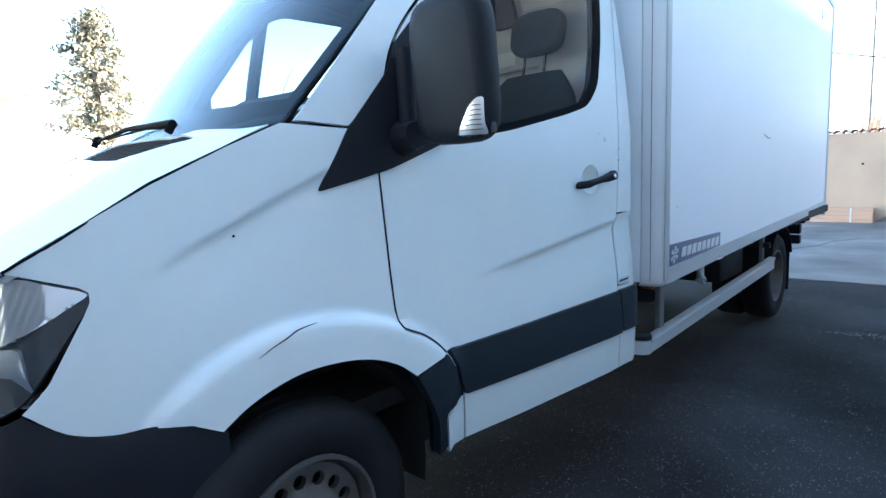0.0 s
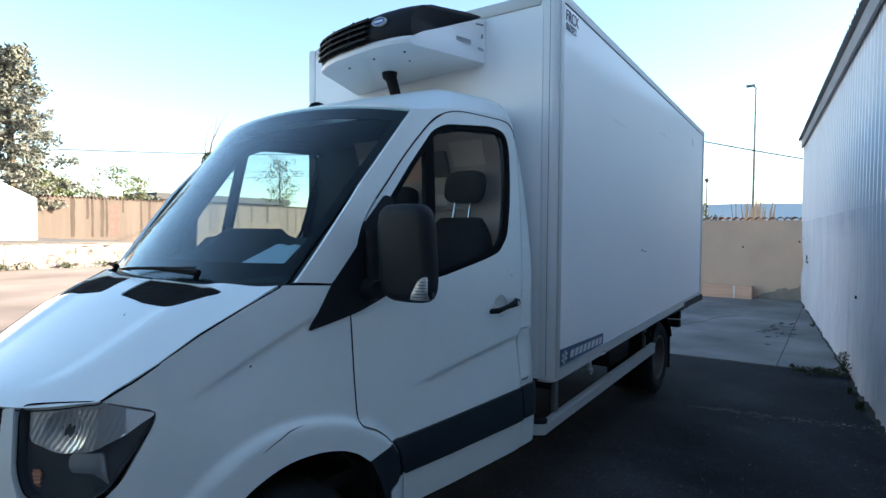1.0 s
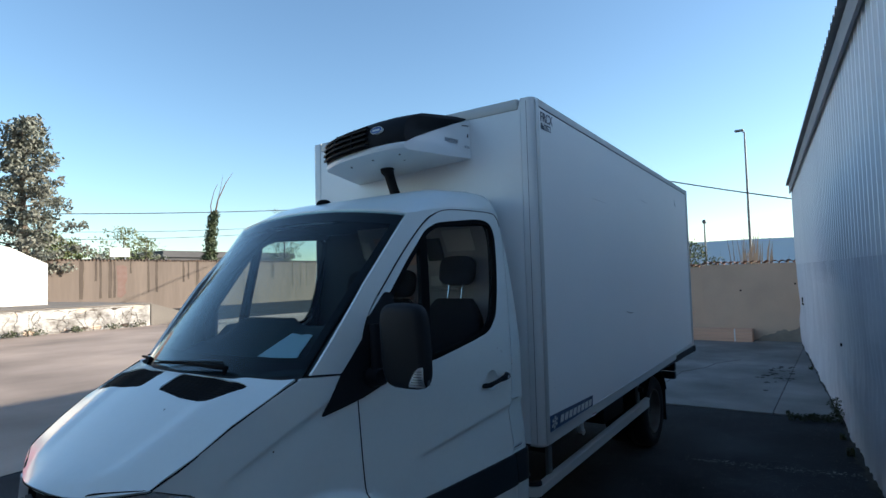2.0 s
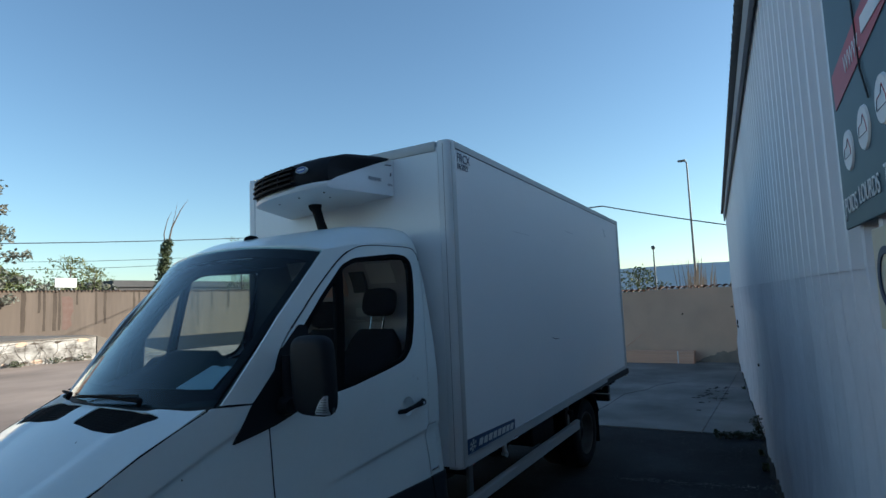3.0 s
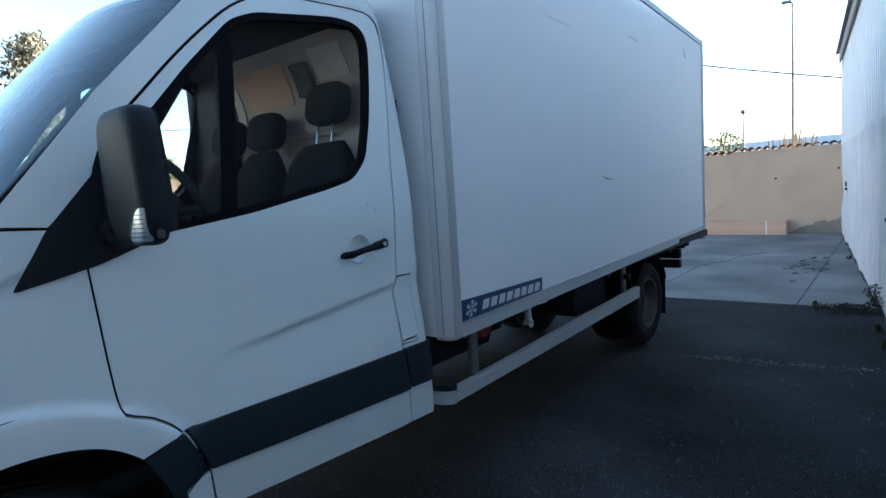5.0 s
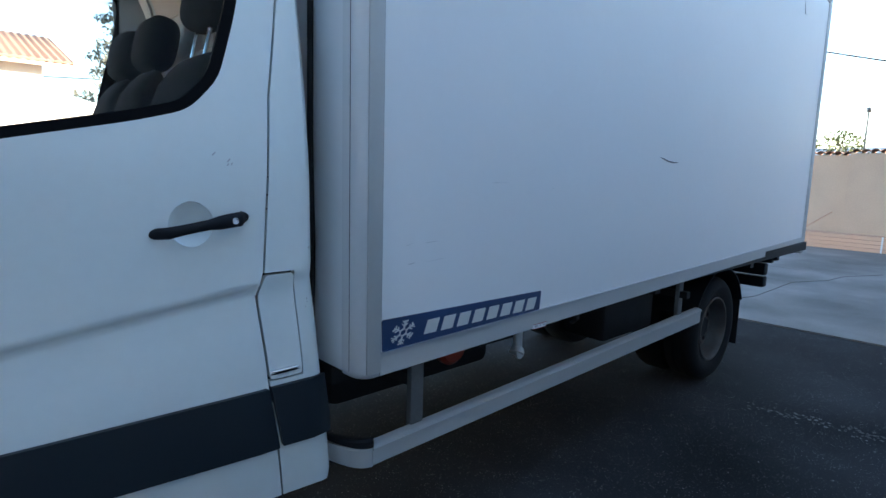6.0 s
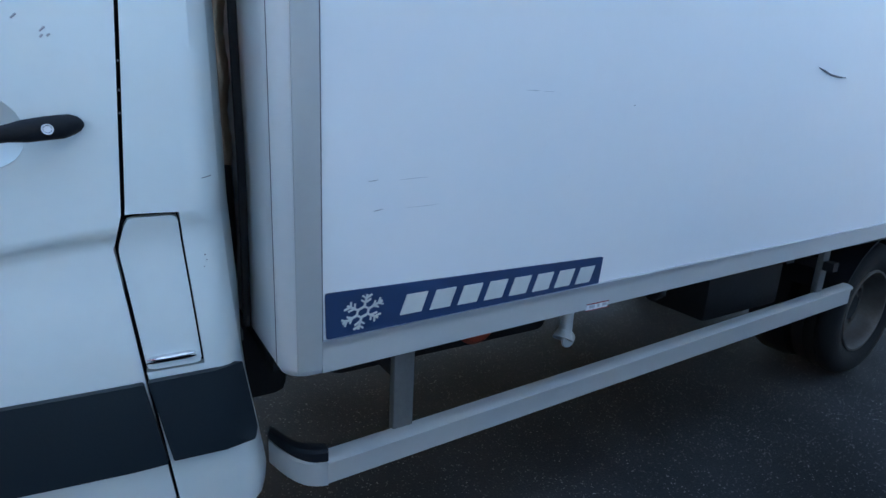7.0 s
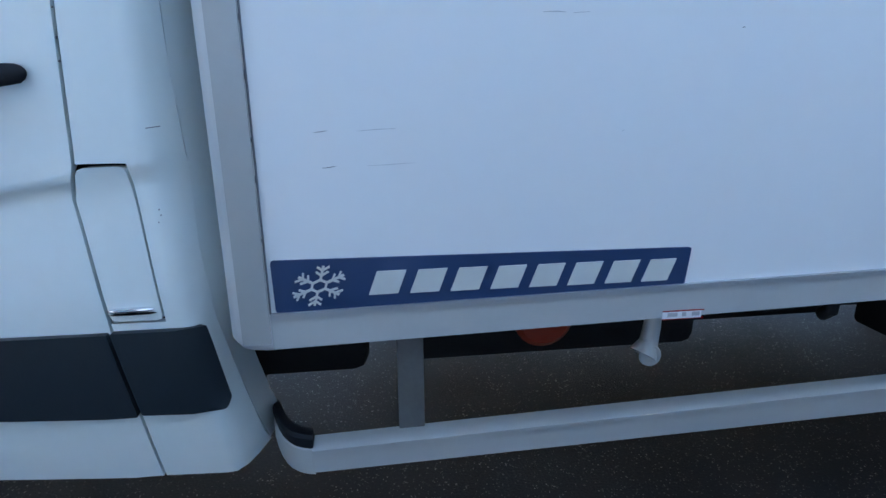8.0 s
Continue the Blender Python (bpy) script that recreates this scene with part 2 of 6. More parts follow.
def empty(name, label, category, group="", kind="", at=(0, 0, 0)):
    ob = new(name)
    ob.location = at
    return tagged(ob, label, category, group, kind)


def box(lo, hi, bevel=0.0, bm=None):
    bm = bm or bmesh.new()
    c, s = [(a + b) / 2 for a, b in zip(lo, hi)], [max(1e-4, b - a) for a, b in zip(lo, hi)]
    r = bmesh.ops.create_cube(bm, size=1.0, matrix=Matrix.Translation(c) @ Matrix.Diagonal((*s, 1)))
    if bevel:
        es = list({e for v in r["verts"] for e in v.link_edges})
        bmesh.ops.bevel(bm, geom=es, offset=bevel, segments=2, affect="EDGES", profile=0.5)
    return bm


def tube(points, radius, sides=8, bm=None, caps=True, flat=1.0):
    """A round bar along points; radius one number or one for each point."""
    bm = bm or bmesh.new()
    pts = [Vector(p) for p in points]
    rs = radius if isinstance(radius, (list, tuple)) else [radius] * len(pts)
    rings, prev = [], None
    for i, p in enumerate(pts):
        d = (pts[min(i + 1, len(pts) - 1)] - pts[max(i - 1, 0)]).normalized()
        up = prev or (Vector((0, 0, 1)) if abs(d.z) < 0.9 else Vector((1, 0, 0)))
        a = d.cross(up).normalized()
        b = a.cross(d).normalized()
        prev = b
        rings.append([bm.verts.new(p + (a * math.cos(k) + b * math.sin(k) * flat) * rs[i]) for k in [2 * math.pi * j / sides for j in range(sides)]])
    for r, s in zip(rings, rings[1:]):
        for j in range(sides):
            bm.faces.new((r[j], r[(j + 1) % sides], s[(j + 1) % sides], s[j]))
    if caps:
        bm.faces.new(rings[0][::-1]), bm.faces.new(rings[-1])
    return bm


def lathe(profile, centre, axis="y", sides=40, bm=None):
    """Turns (radius, along) pairs round an axis through centre."""
    bm = bm or bmesh.new()
    c = Vector(centre)
    rings = []
    for r, h in profile:
        ring = []
        for j in range(sides):
            k = 2 * math.pi * j / sides
            v = {"y": (r * math.cos(k), h, r * math.sin(k)), "z": (r * math.cos(k), r * math.sin(k), h), "x": (h, r * math.cos(k), r * math.sin(k))}[axis]
            ring.append(bm.verts.new(c + Vector(v)))
        rings.append(ring)
    for r, s in zip(rings, rings[1:]):
        for j in range(sides):
            bm.faces.new((r[j], r[(j + 1) % sides], s[(j + 1) % sides], s[j]))
    return bm


def sheet(fn, us, vs, bm=None, thick=None):
    """A grid of points fn(u, v); thick: a vector to the second skin."""
    bm = bm or bmesh.new()

    def layer(off):
        g = [[bm.verts.new(Vector(fn(u, v)) + off) for v in vs] for u in us]
        for a, b in zip(g, g[1:]):
            for j in range(len(vs) - 1):
                bm.faces.new((a[j], b[j], b[j + 1], a[j + 1]))
        return g
    g = layer(Vector((0, 0, 0)))
    if thick:
        h = layer(Vector(thick))
        loop = [(i, 0) for i in range(len(us))] + [(len(us) - 1, j) for j in range(1, len(vs))] + [(i, len(vs) - 1) for i in range(len(us) - 2, -1, -1)] + [(0, j) for j in range(len(vs) - 2, 0, -1)]
        for (a, b), (c, d) in zip(loop, loop[1:] + loop[:1]):
            bm.faces.new((g[a][b], g[c][d], h[c][d], h[a][b]))
    return bm


def resample(poly, step):
    out = []
    for (ax, ay), (bx, by) in zip(poly, poly[1:] + poly[:1]):
        n = max(1, int(math.hypot(bx - ax, by - ay) / step + 0.5))
        out += [(ax + (bx - ax) * i / n, ay + (by - ay) * i / n) for i in range(n)]
    return out


def rounded(poly, r, n=4):
    """The polygon with its corners rounded by about r."""
    out = []
    for i, p in enumerate(poly):
        a, b, p = Vector(poly[i - 1]), Vector(poly[(i + 1) % len(poly)]), Vector(p)
        da, db = a - p, b - p
        ra, rb = min(r, da.length * 0.45), min(r, db.length * 0.45)
        s, e = p + da.normalized() * ra, p + db.normalized() * rb
        for k in range(n + 1):
            q = k / n
            v = s * (1 - q) ** 2 + p * 2 * q * (1 - q) + e * q * q
            out.append((v.x, v.y))
    return out


def flowing(pts, n=4):
    """A smooth curve through the points, ends kept."""
    out = []
    for i in range(len(pts) - 1):
        p0, p1, p2, p3 = [Vector(pts[min(max(j, 0), len(pts) - 1)]) for j in (i - 1, i, i + 1, i + 2)]
        for k in range(n):
            t = k / n
            v = 0.5 * (2 * p1 + (p2 - p0) * t + (2 * p0 - 5 * p1 + 4 * p2 - p3) * t * t + (3 * p1 - p0 - 3 * p2 + p3) * t ** 3)
            out.append((v.x, v.y))
    return out + [tuple(pts[-1])]


def inside(x, y, poly):
    c = False
    for (ax, ay), (bx, by) in zip(poly, poly[1:] + poly[:1]):
        if (ay > y) != (by > y) and x < (bx - ax) * (y - ay) / (by - ay) + ax:
            c = not c
    return c


def shrink(poly, d):
    area = sum(a[0] * b[1] - b[0] * a[1] for a, b in zip(poly, poly[1:] + poly[:1]))
    s = 1 if area > 0 else -1
    out = []
    for i, p in enumerate(poly):
        a, b = poly[i - 1], poly[(i + 1) % len(poly)]
        t = Vector((b[0] - a[0], b[1] - a[1]))
        t = t.normalized() if t.length > 1e-9 else Vector((1, 0))
        out.append((p[0] - t.y * s * d, p[1] + t.x * s * d))
    return out


def panel(outline, surf, core, holes=(), step=0.04, gap=0.0025, depth=0.02, lift=0.0, bm=None, extra=()):
    """A sheet cut to an outline on the surface surf(u, v), with turned-in edges. core: a point on the inner side. lift: how far it stands proud. extra: points that must be kept, along creases."""
    bm = bm or bmesh.new()
    loops = [shrink(resample(list(outline), step), gap)] + [shrink(resample(list(h), step), -gap) for h in holes]
    pts, edges = [], []
    for lp in loops:
        k = len(pts)
        pts += lp
        edges += [(k + i, k + (i + 1) % len(lp)) for i in range(len(lp))]
    nb = len(pts)
    us, vs = [p[0] for p in loops[0]], [p[1] for p in loops[0]]
    near = np.array(pts)
    own = [q for q in extra if sum(inside(q[0], q[1], lp) for lp in loops) % 2 == 1 and np.min((near[:, 0] - q[0]) ** 2 + (near[:, 1] - q[1]) ** 2) > 0.004 ** 2]
    pts += own
    bnd = np.array(pts)
    u = min(us) + step / 2
    while u < max(us):
        v = min(vs) + step / 2
        while v < max(vs):
            if sum(inside(u, v, lp) for lp in loops) % 2 == 1 and np.min((bnd[:, 0] - u) ** 2 + (bnd[:, 1] - v) ** 2) > (0.5 * step) ** 2:
                pts.append((u, v))
            v += step
        u += step
    co, _, faces, _, _, _ = delaunay_2d_cdt([Vector(p) for p in pts], edges, [], 0, 1e-6)
    keep = []
    for f in faces:
        cx, cy = sum(co[i][0] for i in f) / len(f), sum(co[i][1] for i in f) / len(f)
        if sum(inside(cx, cy, lp) for lp in loops) % 2 == 1:
            keep.append(f)
    core = Vector(core)

    def normal(a, b):
        p = Vector(surf(a, b))
        n = (Vector(surf(a + 1e-3, b)) - p).cross(Vector(surf(a, b + 1e-3)) - p).normalized()
        return (p, n if n.dot(core - p) < 0 else -n)
    front, back = {}, {}
    for i in sorted({i for f in keep for i in f}):
        p, n = normal(*co[i])
        front[i] = bm.verts.new(p + n * lift)
        back[i] = (p, n)
    count = {}
    for f in keep:
        a, b, c = [front[i].co for i in f]
        p, n = back[f[0]]
        g = f if (b - a).cross(c - a).dot(n) > 0 else f[::-1]
        bm.faces.new([front[i] for i in g])
        for i, j in zip(g, list(g[1:]) + [g[0]]):
            count[(i, j)] = 1
    rim = {}
    for i, j in list(count):
        if (j, i) not in count:
            for k in (i, j):
                if k not in rim:
                    p, n = back[k]
                    rim[k] = bm.verts.new(p + n * (lift - depth))
            bm.faces.new((front[j], front[i], rim[i], rim[j]))
    return bm


def text_mesh(body, height, m, extrude=0.002):
    """Lettering with the built-in font as a mesh, laid by the matrix m."""
    cu = bpy.data.curves.new("lettering", "FONT")
    cu.body, cu.size, cu.extrude = body, height * 1.4, extrude
    ob = bpy.data.objects.new("lettering", cu)
    scene.collection.objects.link(ob)
    bpy.context.view_layer.update()
    me = bpy.data.meshes.new_from_object(ob.evaluated_get(bpy.context.evaluated_depsgraph_get()))
    bpy.data.objects.remove(ob)
    bm = bmesh.new()
    bm.from_mesh(me)
    bm.transform(m)
    return bm


# ---- the lorry ----
YC = 0.90                       # middle plane of the lorry
CORE = (0.9, YC, 1.2)
PLAN = [(-0.53, 0.90), (-0.505, 0.75), (-0.455, 0.60), (-0.36, 0.41), (-0.30, 0.36), (-0.19, 0.32), (0.0, 0.285), (0.20, 0.25), (0.54, 0.168), (1.0, 0.08), (1.5, 0.0), (1.9, -0.015)]
WHEEL_F, WHEEL_R, TYRE = (0.212, 0.375), (4.89, 0.375), 0.365


def smoothstep(a, b, x):
    t = min(1.0, max(0.0, (x - a) / (b - a)))
    return t * t * (3 - 2 * t)


def door_line(x):
    return 1.0 + 0.17 * (x - 0.74)


def wing_line(x):
    return 1.12 + 0.49 * (x + 0.14)


def side_y(x, z):
    """The left skin of the cab: its distance from the road side, with arch flare, creases and lean."""
    y = float(np.interp(x, [p[0] for p in PLAN], [p[1] for p in PLAN]))
    y += 0.11 * max(0.0, (z - 1.38) / 0.8) ** 1.5
    y += 0.03 * max(0.0, (0.75 - z) / 0.3) ** 2
    r = math.hypot(x - 0.262, (z - 0.43) * 1.0)
    y -= 0.030 * (1 - smoothstep(0.515, 0.555, r)) * smoothstep(-0.2, 0.0, x) * (1 - smoothstep(0.66, 0.72, x))
    d = door_line(x) - z
    if 0.55 < x:
        y += 0.011 * smoothstep(0.0, 0.016, d) * (1 - smoothstep(0.03, 0.24, d)) * smoothstep(0.70, 1.1, x) * (1 - smoothstep(1.66, 1.70, x))
    d = wing_line(x) - z
    y += 0.008 * smoothstep(0.0, 0.02, d) * (1 - smoothstep(0.03, 0.20, d)) * smoothstep(-0.16, 0.05, x) * (1 - smoothstep(0.30, 0.40, x))
    y += 30.0 * max(0.0, x - float(np.interp(z, [0.54, 0.83, 1.15, 2.3], [1.692, 1.655, 1.627, 1.612]))) ** 2
    return y


def left(x, z):
    return (x + 0.008 * smoothstep(1.38, 1.52, x), side_y(x, z), z)


def right(x, z):
    return (x + 0.05 * smoothstep(1.05, 1.40, x), 2 * YC - side_y(x, z) - 0.08 * smoothstep(0.5, 1.1, x), z)


_fp = [(0.20, 0.25), (0.0, 0.285), (-0.19, 0.32), (-0.30, 0.36), (-0.36, 0.41), (-0.455, 0.60), (-0.505, 0.75), (-0.53, 0.90)]
_fp += [(x, 2 * YC - y) for x, y in _fp[-2::-1]]
_fs = [0.0]
for _a, _b in zip(_fp, _fp[1:]):
    _fs.append(_fs[-1] + math.hypot(_b[0] - _a[0], _b[1] - _a[1]))
FRONT_LEN = _fs[-1]


def nose(s, z):
    """The front skin, by the length s round it from the left arch."""
    x = float(np.interp(s, _fs, [p[0] for p in _fp]))
    y = float(np.interp(s, _fs, [p[1] for p in _fp]))
    back = 0.10 * max(0.0, z - 0.95) * smoothstep(0.45, 0.8, min(s, FRONT_LEN - s))
    return (x + back, y, z)


def nose_m(s, z):
    return nose(FRONT_LEN - s, z)


def half_width(x):
    return YC - float(np.interp(x, [p[0] for p in PLAN], [p[1] for p in PLAN]))


def bonnet(x, y):
    edge = float(np.interp(x, [-0.6, -0.5, -0.34, -0.08, 0.22], [1.03, 1.085, 1.16, 1.325, 1.465]))
    crown = float(np.interp(x, [-0.6, -0.34, -0.08, 0.05, 0.15, 0.22], [0.05, 0.058, 0.056, 0.055, 0.040, 0.014]))
    w = min(1.0, abs(y - YC) / max(0.05, half_width(max(x, -0.5))))
    ridge = 0.009 * smoothstep(0.50, 0.62, w) * (1 - smoothstep(0.62, 0.9, w)) * smoothstep(-0.5, -0.3, x)
    return (x, y, edge + crown * (1 - w ** 2.4) + ridge)


def screen(u, v):
    """The windscreen: u across from -1 to 1, v from foot to head."""
    lo = Vector((0.240 - 0.115 * (1 - abs(u) ** 2.4), YC + u * 0.615, 1.468 - 0.014 * (1 - abs(u) ** 2)))
    hi = Vector((0.87 - 0.075 * (1 - abs(u) ** 2.4), YC + u * (YC - side_y(0.87, 2.185) - 0.005), 2.187 + 0.055 * (1 - abs(u) ** 2)))
    p = lo.lerp(hi, v)
    bow = 0.012 * math.sin(math.pi * min(1, max(0, v))) * (1 - abs(u) ** 3)
    return (p.x - bow, p.y, p.z + bow * 0.6)


lorry = empty("refrigerated_lorry", "white refrigerated box lorry with dented cab, parked on dark asphalt", "lorry")

HEAD = flowing([(1.50, 2.232), (1.35, 2.232), (1.2, 2.228), (1.10, 2.208), (1.0, 2.158), (0.89, 2.065), (0.78, 1.957), (0.69, 1.858), (0.59, 1.745), (0.535, 1.655), (0.505, 1.56)], 3)
DOOR = [(0.468, 1.335)] + flowing([(0.487, 1.065), (0.502, 0.92), (0.520, 0.893), (0.575, 0.867), (0.625, 0.829), (0.652, 0.797)]) + [(0.730, 0.645), (0.750, 0.482), (1.560, 0.515), (1.518, 0.86), (1.493, 1.095), (1.508, 1.155), (1.535, 1.6), (1.605, 2.05), (1.613, 2.185), (1.58, 2.222), ] + HEAD
PANE0 = [(0.60, 1.405), (0.95, 1.458), (1.24, 1.522), (1.355, 1.555), (1.422, 1.630), (1.465, 1.78), (1.53, 2.08), (1.525, 2.145), (1.48, 2.178), (1.40, 2.185), (1.08, 2.150), (0.985, 2.11), (0.82, 1.94), (0.66, 1.755), (0.60, 1.64)]
FENDER = [(0.468, 1.33)] + flowing([(0.487, 1.06), (0.502, 0.915), (0.520, 0.888), (0.575, 0.862), (0.625, 0.824), (0.652, 0.792)]) + flowing([(0.535, 0.752), (0.475, 0.799), (0.405, 0.829), (0.325, 0.842), (0.235, 0.84), (0.155, 0.822), (0.075, 0.788), (0.012, 0.745)]) + flowing([(-0.05, 0.778), (-0.12, 0.789), (-0.2, 0.795), (-0.27, 0.817), (-0.335, 0.872)]) + [
          (-0.29, 0.93), (-0.222, 1.06), (-0.210, 1.088), (-0.210, 1.106), (-0.224, 1.117), (-0.335, 1.158), (-0.21, 1.247), (-0.08, 1.323), (0.08, 1.403), (0.215, 1.463), (0.39, 1.452), (0.50, 1.56)]
PILLAR_A = [(0.250, 1.4675), (0.392, 1.4550)] + [(x - 0.003, z + 0.003) for x, z in HEAD[::-1] if x < 1.11] + [(1.05, 2.216), (0.875, 2.19), (0.55, 1.84)]
PILLAR_B = [(1.510, 1.155), (1.592, 1.155), (1.616, 0.865), (1.519, 0.865), (1.562, 0.515), (1.756, 0.510), (1.722, 0.70), (1.695, 0.85), (1.681, 1.0), (1.670, 1.31), (1.665, 1.7), (1.660, 2.0), (1.648, 2.215), (1.60, 2.236), (1.582, 2.226), (1.615, 2.188), (1.607, 2.05), (1.537, 1.6)]
EDGE_Z, EDGE_X = [0.51, 0.70, 0.85, 1.0, 1.31, 1.7, 2.0, 2.215], [1.756, 1.722, 1.695, 1.681, 1.670, 1.665, 1.660, 1.648]
DISH = [(1.350 + 0.047 * math.cos(2 * math.pi * k / 28), 1.288 + 0.052 * math.sin(2 * math.pi * k / 28)) for k in range(28)]
FLAP = rounded([(1.511, 1.1505), (1.591, 1.1525), (1.615, 0.867), (1.521, 0.867), (1.496, 1.095)], 0.012, 2)

CREASES = [(x, wing_line(x) + o) for x in np.arange(-0.15, 0.38, 0.013) for o in (0.010, 0.0, -0.010, -0.021, -0.034)]
CREASES += [(0.262 + r * math.cos(a), 0.43 + r * math.sin(a)) for a in np.arange(0.6, 2.75, 0.022) for r in (0.565, 0.553, 0.543, 0.533, 0.523, 0.512)]
PANE_R = rounded([(x + (0.075 if z < 1.9 else 0.045) * smoothstep(1.15, 1.35, x), z) for x, z in PANE0], 0.035, 3)
for _side, _surf in (("left", left), ("right", right)):
    PANE = rounded(PANE0, 0.035, 3) if _side == "left" else PANE_R
    door = part("cab_door", panel(DOOR, _surf, CORE, [PANE, DISH], 0.028, 0.0024, extra=[(x, door_line(x) + o) for x in np.arange(0.62, 1.56, 0.012) for o in (0.012, 0.0, -0.008, -0.017, -0.032)]), PAINT, lorry, "white cab door with a soft crease, scuffed at the sill" if _side == "left" else "")
    part("door_trim", panel([(x * 0.985 + 0.015, z + 0.006) for x, z in DOOR], lambda x, z, f=_surf: tuple(Vector(f(x, z)) + Vector((0, 0.045 if f is left else -0.045, 0))), CORE, [shrink(PANE, 0.012)], 0.07, 0.015, 0.012), SEAL, door)
    part("window_seal", panel(shrink(PANE, -0.003), _surf, CORE, [shrink(PANE, 0.022)], 0.05, 0.0, 0.02, -0.002), SEAL, door)
    pane = part("window_pane", panel(shrink(PANE, 0.012), _surf, CORE, (), 0.06, 0.0, 0.004, -0.010), GLASS, door)
    pane.visible_shadow = False
    part("window_bar", panel([(0.845, 1.452), (0.900, 1.458), (0.985, 2.09), (0.93, 2.05)], _surf, CORE, (), 0.06, 0, 0.03, -0.004), SEAL, door)
    part("mirror_base", panel(rounded([(0.298, 1.288), (0.385, 1.447), (0.512, 1.60), (0.545, 1.68), (0.66, 1.80), (0.705, 1.79), (0.712, 1.425), (0.50, 1.342)], 0.012, 2), _surf, CORE, (), 0.05, 0, 0.03, 0.007), PLASTIC, door, "black triangular mirror base")
    part("door_band", panel(rounded([(0.658, 0.797), (0.732, 0.642), (1.5435, 0.672), (1.514, 0.848)], 0.005, 2), _surf, CORE, (), 0.05, 0.001, 0.03, 0.013), BAND, door, "dark protective door band")
    part("handle_dish", panel(DISH, lambda x, z, f=_surf: tuple(Vector(f(x, z)) + Vector((0, (0.022 if f is left else -0.022) * (1 - min(1, math.hypot(x - 1.350, z - 1.288) / 0.052) ** 2) ** 0.8, 0))), CORE, (), 0.012, -0.0016, 0.004), PAINT, door)
    handle = part("door_handle", tube([(1.2580, 0, 1.2655), (1.2603, 0, 1.266), (1.2658, 0, 1.267), (1.2750, 0, 1.269), (1.2906, 0, 1.272), (1.3136, 0, 1.277), (1.3457, 0, 1.283), (1.3778, 0, 1.289), (1.3898, 0, 1.291), (1.4008, 0, 1.293), (1.4283, 0, 1.298), (1.4485, 0, 1.301), (1.4614, 0, 1.303), (1.4706, 0, 1.3045), (1.4752, 0, 1.305), (1.4770, 0, 1.3053)], [0.002, 0.007, 0.011, 0.0135, 0.014, 0.0125, 0.012, 0.0125, 0.0145, 0.0165, 0.0175, 0.0175, 0.0155, 0.011, 0.006, 0.002], 16), PLASTIC, door, "black bar handle")
    for v in handle.data.vertices:
        b = side_y(v.co.x, 1.40) - (0.034 if 1.282 < v.co.x < 1.456 else 0.010)
        v.co.y = b + v.co.y * 0.7 if _side == "left" else 2 * YC - b - v.co.y * 0.7
    if _side == "left":
        for _cx, _cz, _r in ((1.405, 1.455, 0.0035), (1.438, 1.440, 0.0035), (1.445, 1.432, 0.002), (1.436, 1.430, 0.002)):
            part("scuff", tube([(_cx - _r, side_y(_cx, _cz) - 0.0005, _cz - _r), (_cx + _r, side_y(_cx, _cz) - 0.0005, _cz + _r)], 0.0016, 5), FAINT, door)
        part("key_lock", lathe([(0.0, -0.001), (0.005, -0.001), (0.006, -0.003), (0.008, -0.003), (0.009, 0.004)], (1.431, side_y(1.431, 1.40) - 0.0475, 1.298), "y", 14), CHROME, handle)
    fender = part("front_wing", panel(FENDER, _surf, CORE, (), 0.022, extra=CREASES), PAINT, lorry, "white front wing with a cracked wheel-arch lip" if _side == "left" else "")
    if _side == "left":
        part("crack", tube([(x, side_y(x, z) - 0.002, z) for x, z in ((0.105, 0.902), (0.14, 0.921), (0.175, 0.936), (0.205, 0.951), (0.235, 0.957), (0.26, 0.960))], [0.0006, 0.0014, 0.0018, 0.0018, 0.0013, 0.0006], 5), SEAL, fender)
        part("chip", tube([(0.085, side_y(0.085, 1.195) - 0.002, 1.195), (0.09, side_y(0.09, 1.197) - 0.002, 1.197)], 0.003, 6), SEAL, fender)
    part("arch_trim", panel(flowing([(0.538, 0.749), (0.590, 0.770), (0.654, 0.788)], 3) + flowing([(0.730, 0.64), (0.675, 0.625), (0.640, 0.60), (0.652, 0.50)], 3) + flowing([(0.622, 0.475), (0.608, 0.60), (0.538, 0.749)], 3)[:-1], _surf, CORE, (), 0.05, 0.001, 0.06, 0.004), BAND, fender)
    part("sill_corner", panel([(0.645, 0.595), (0.675, 0.622), (0.730, 0.635), (0.747, 0.482), (0.662, 0.472)], _surf, CORE, (), 0.05, 0.002, 0.03), PAINT, fender)
    part("windscreen_pillar", panel(PILLAR_A, _surf, CORE), PAINT, lorry)
    rear = part("rear_pillar", panel(PILLAR_B, _surf, CORE, (), 0.018, 0.0018), PAINT, lorry)
    part("pillar_band", panel(rounded([(1.519, 0.850), (1.676, 0.852), (1.702, 0.690), (1.696, 0.672), (1.550, 0.676)], 0.005, 2), _surf, CORE, (), 0.04, 0.001, 0.03, 0.014), BAND, rear, "dark protective band")
    if _side == "left":
        part("pillar_return", sheet(lambda z, k: (float(np.interp(z, EDGE_Z, EDGE_X)) + 0.006 + (0, 0.012, 0.032)[k] * (0.35 + 0.65 * smoothstep(0.72, 1.0, z)), side_y(float(np.interp(z, EDGE_Z, EDGE_X)), z) + (-0.002, 0.03, 0.10)[k], z), [0.515, 0.6, 0.7, 0.78, 0.85, 0.92, 1.0, 1.15, 1.31, 1.5, 1.7, 1.85, 2.0, 2.1, 2.19], [0, 1, 2], thick=(-0.006, 0.002, 0)), PAINT, rear, "white rear edge of the cab turned inwards")
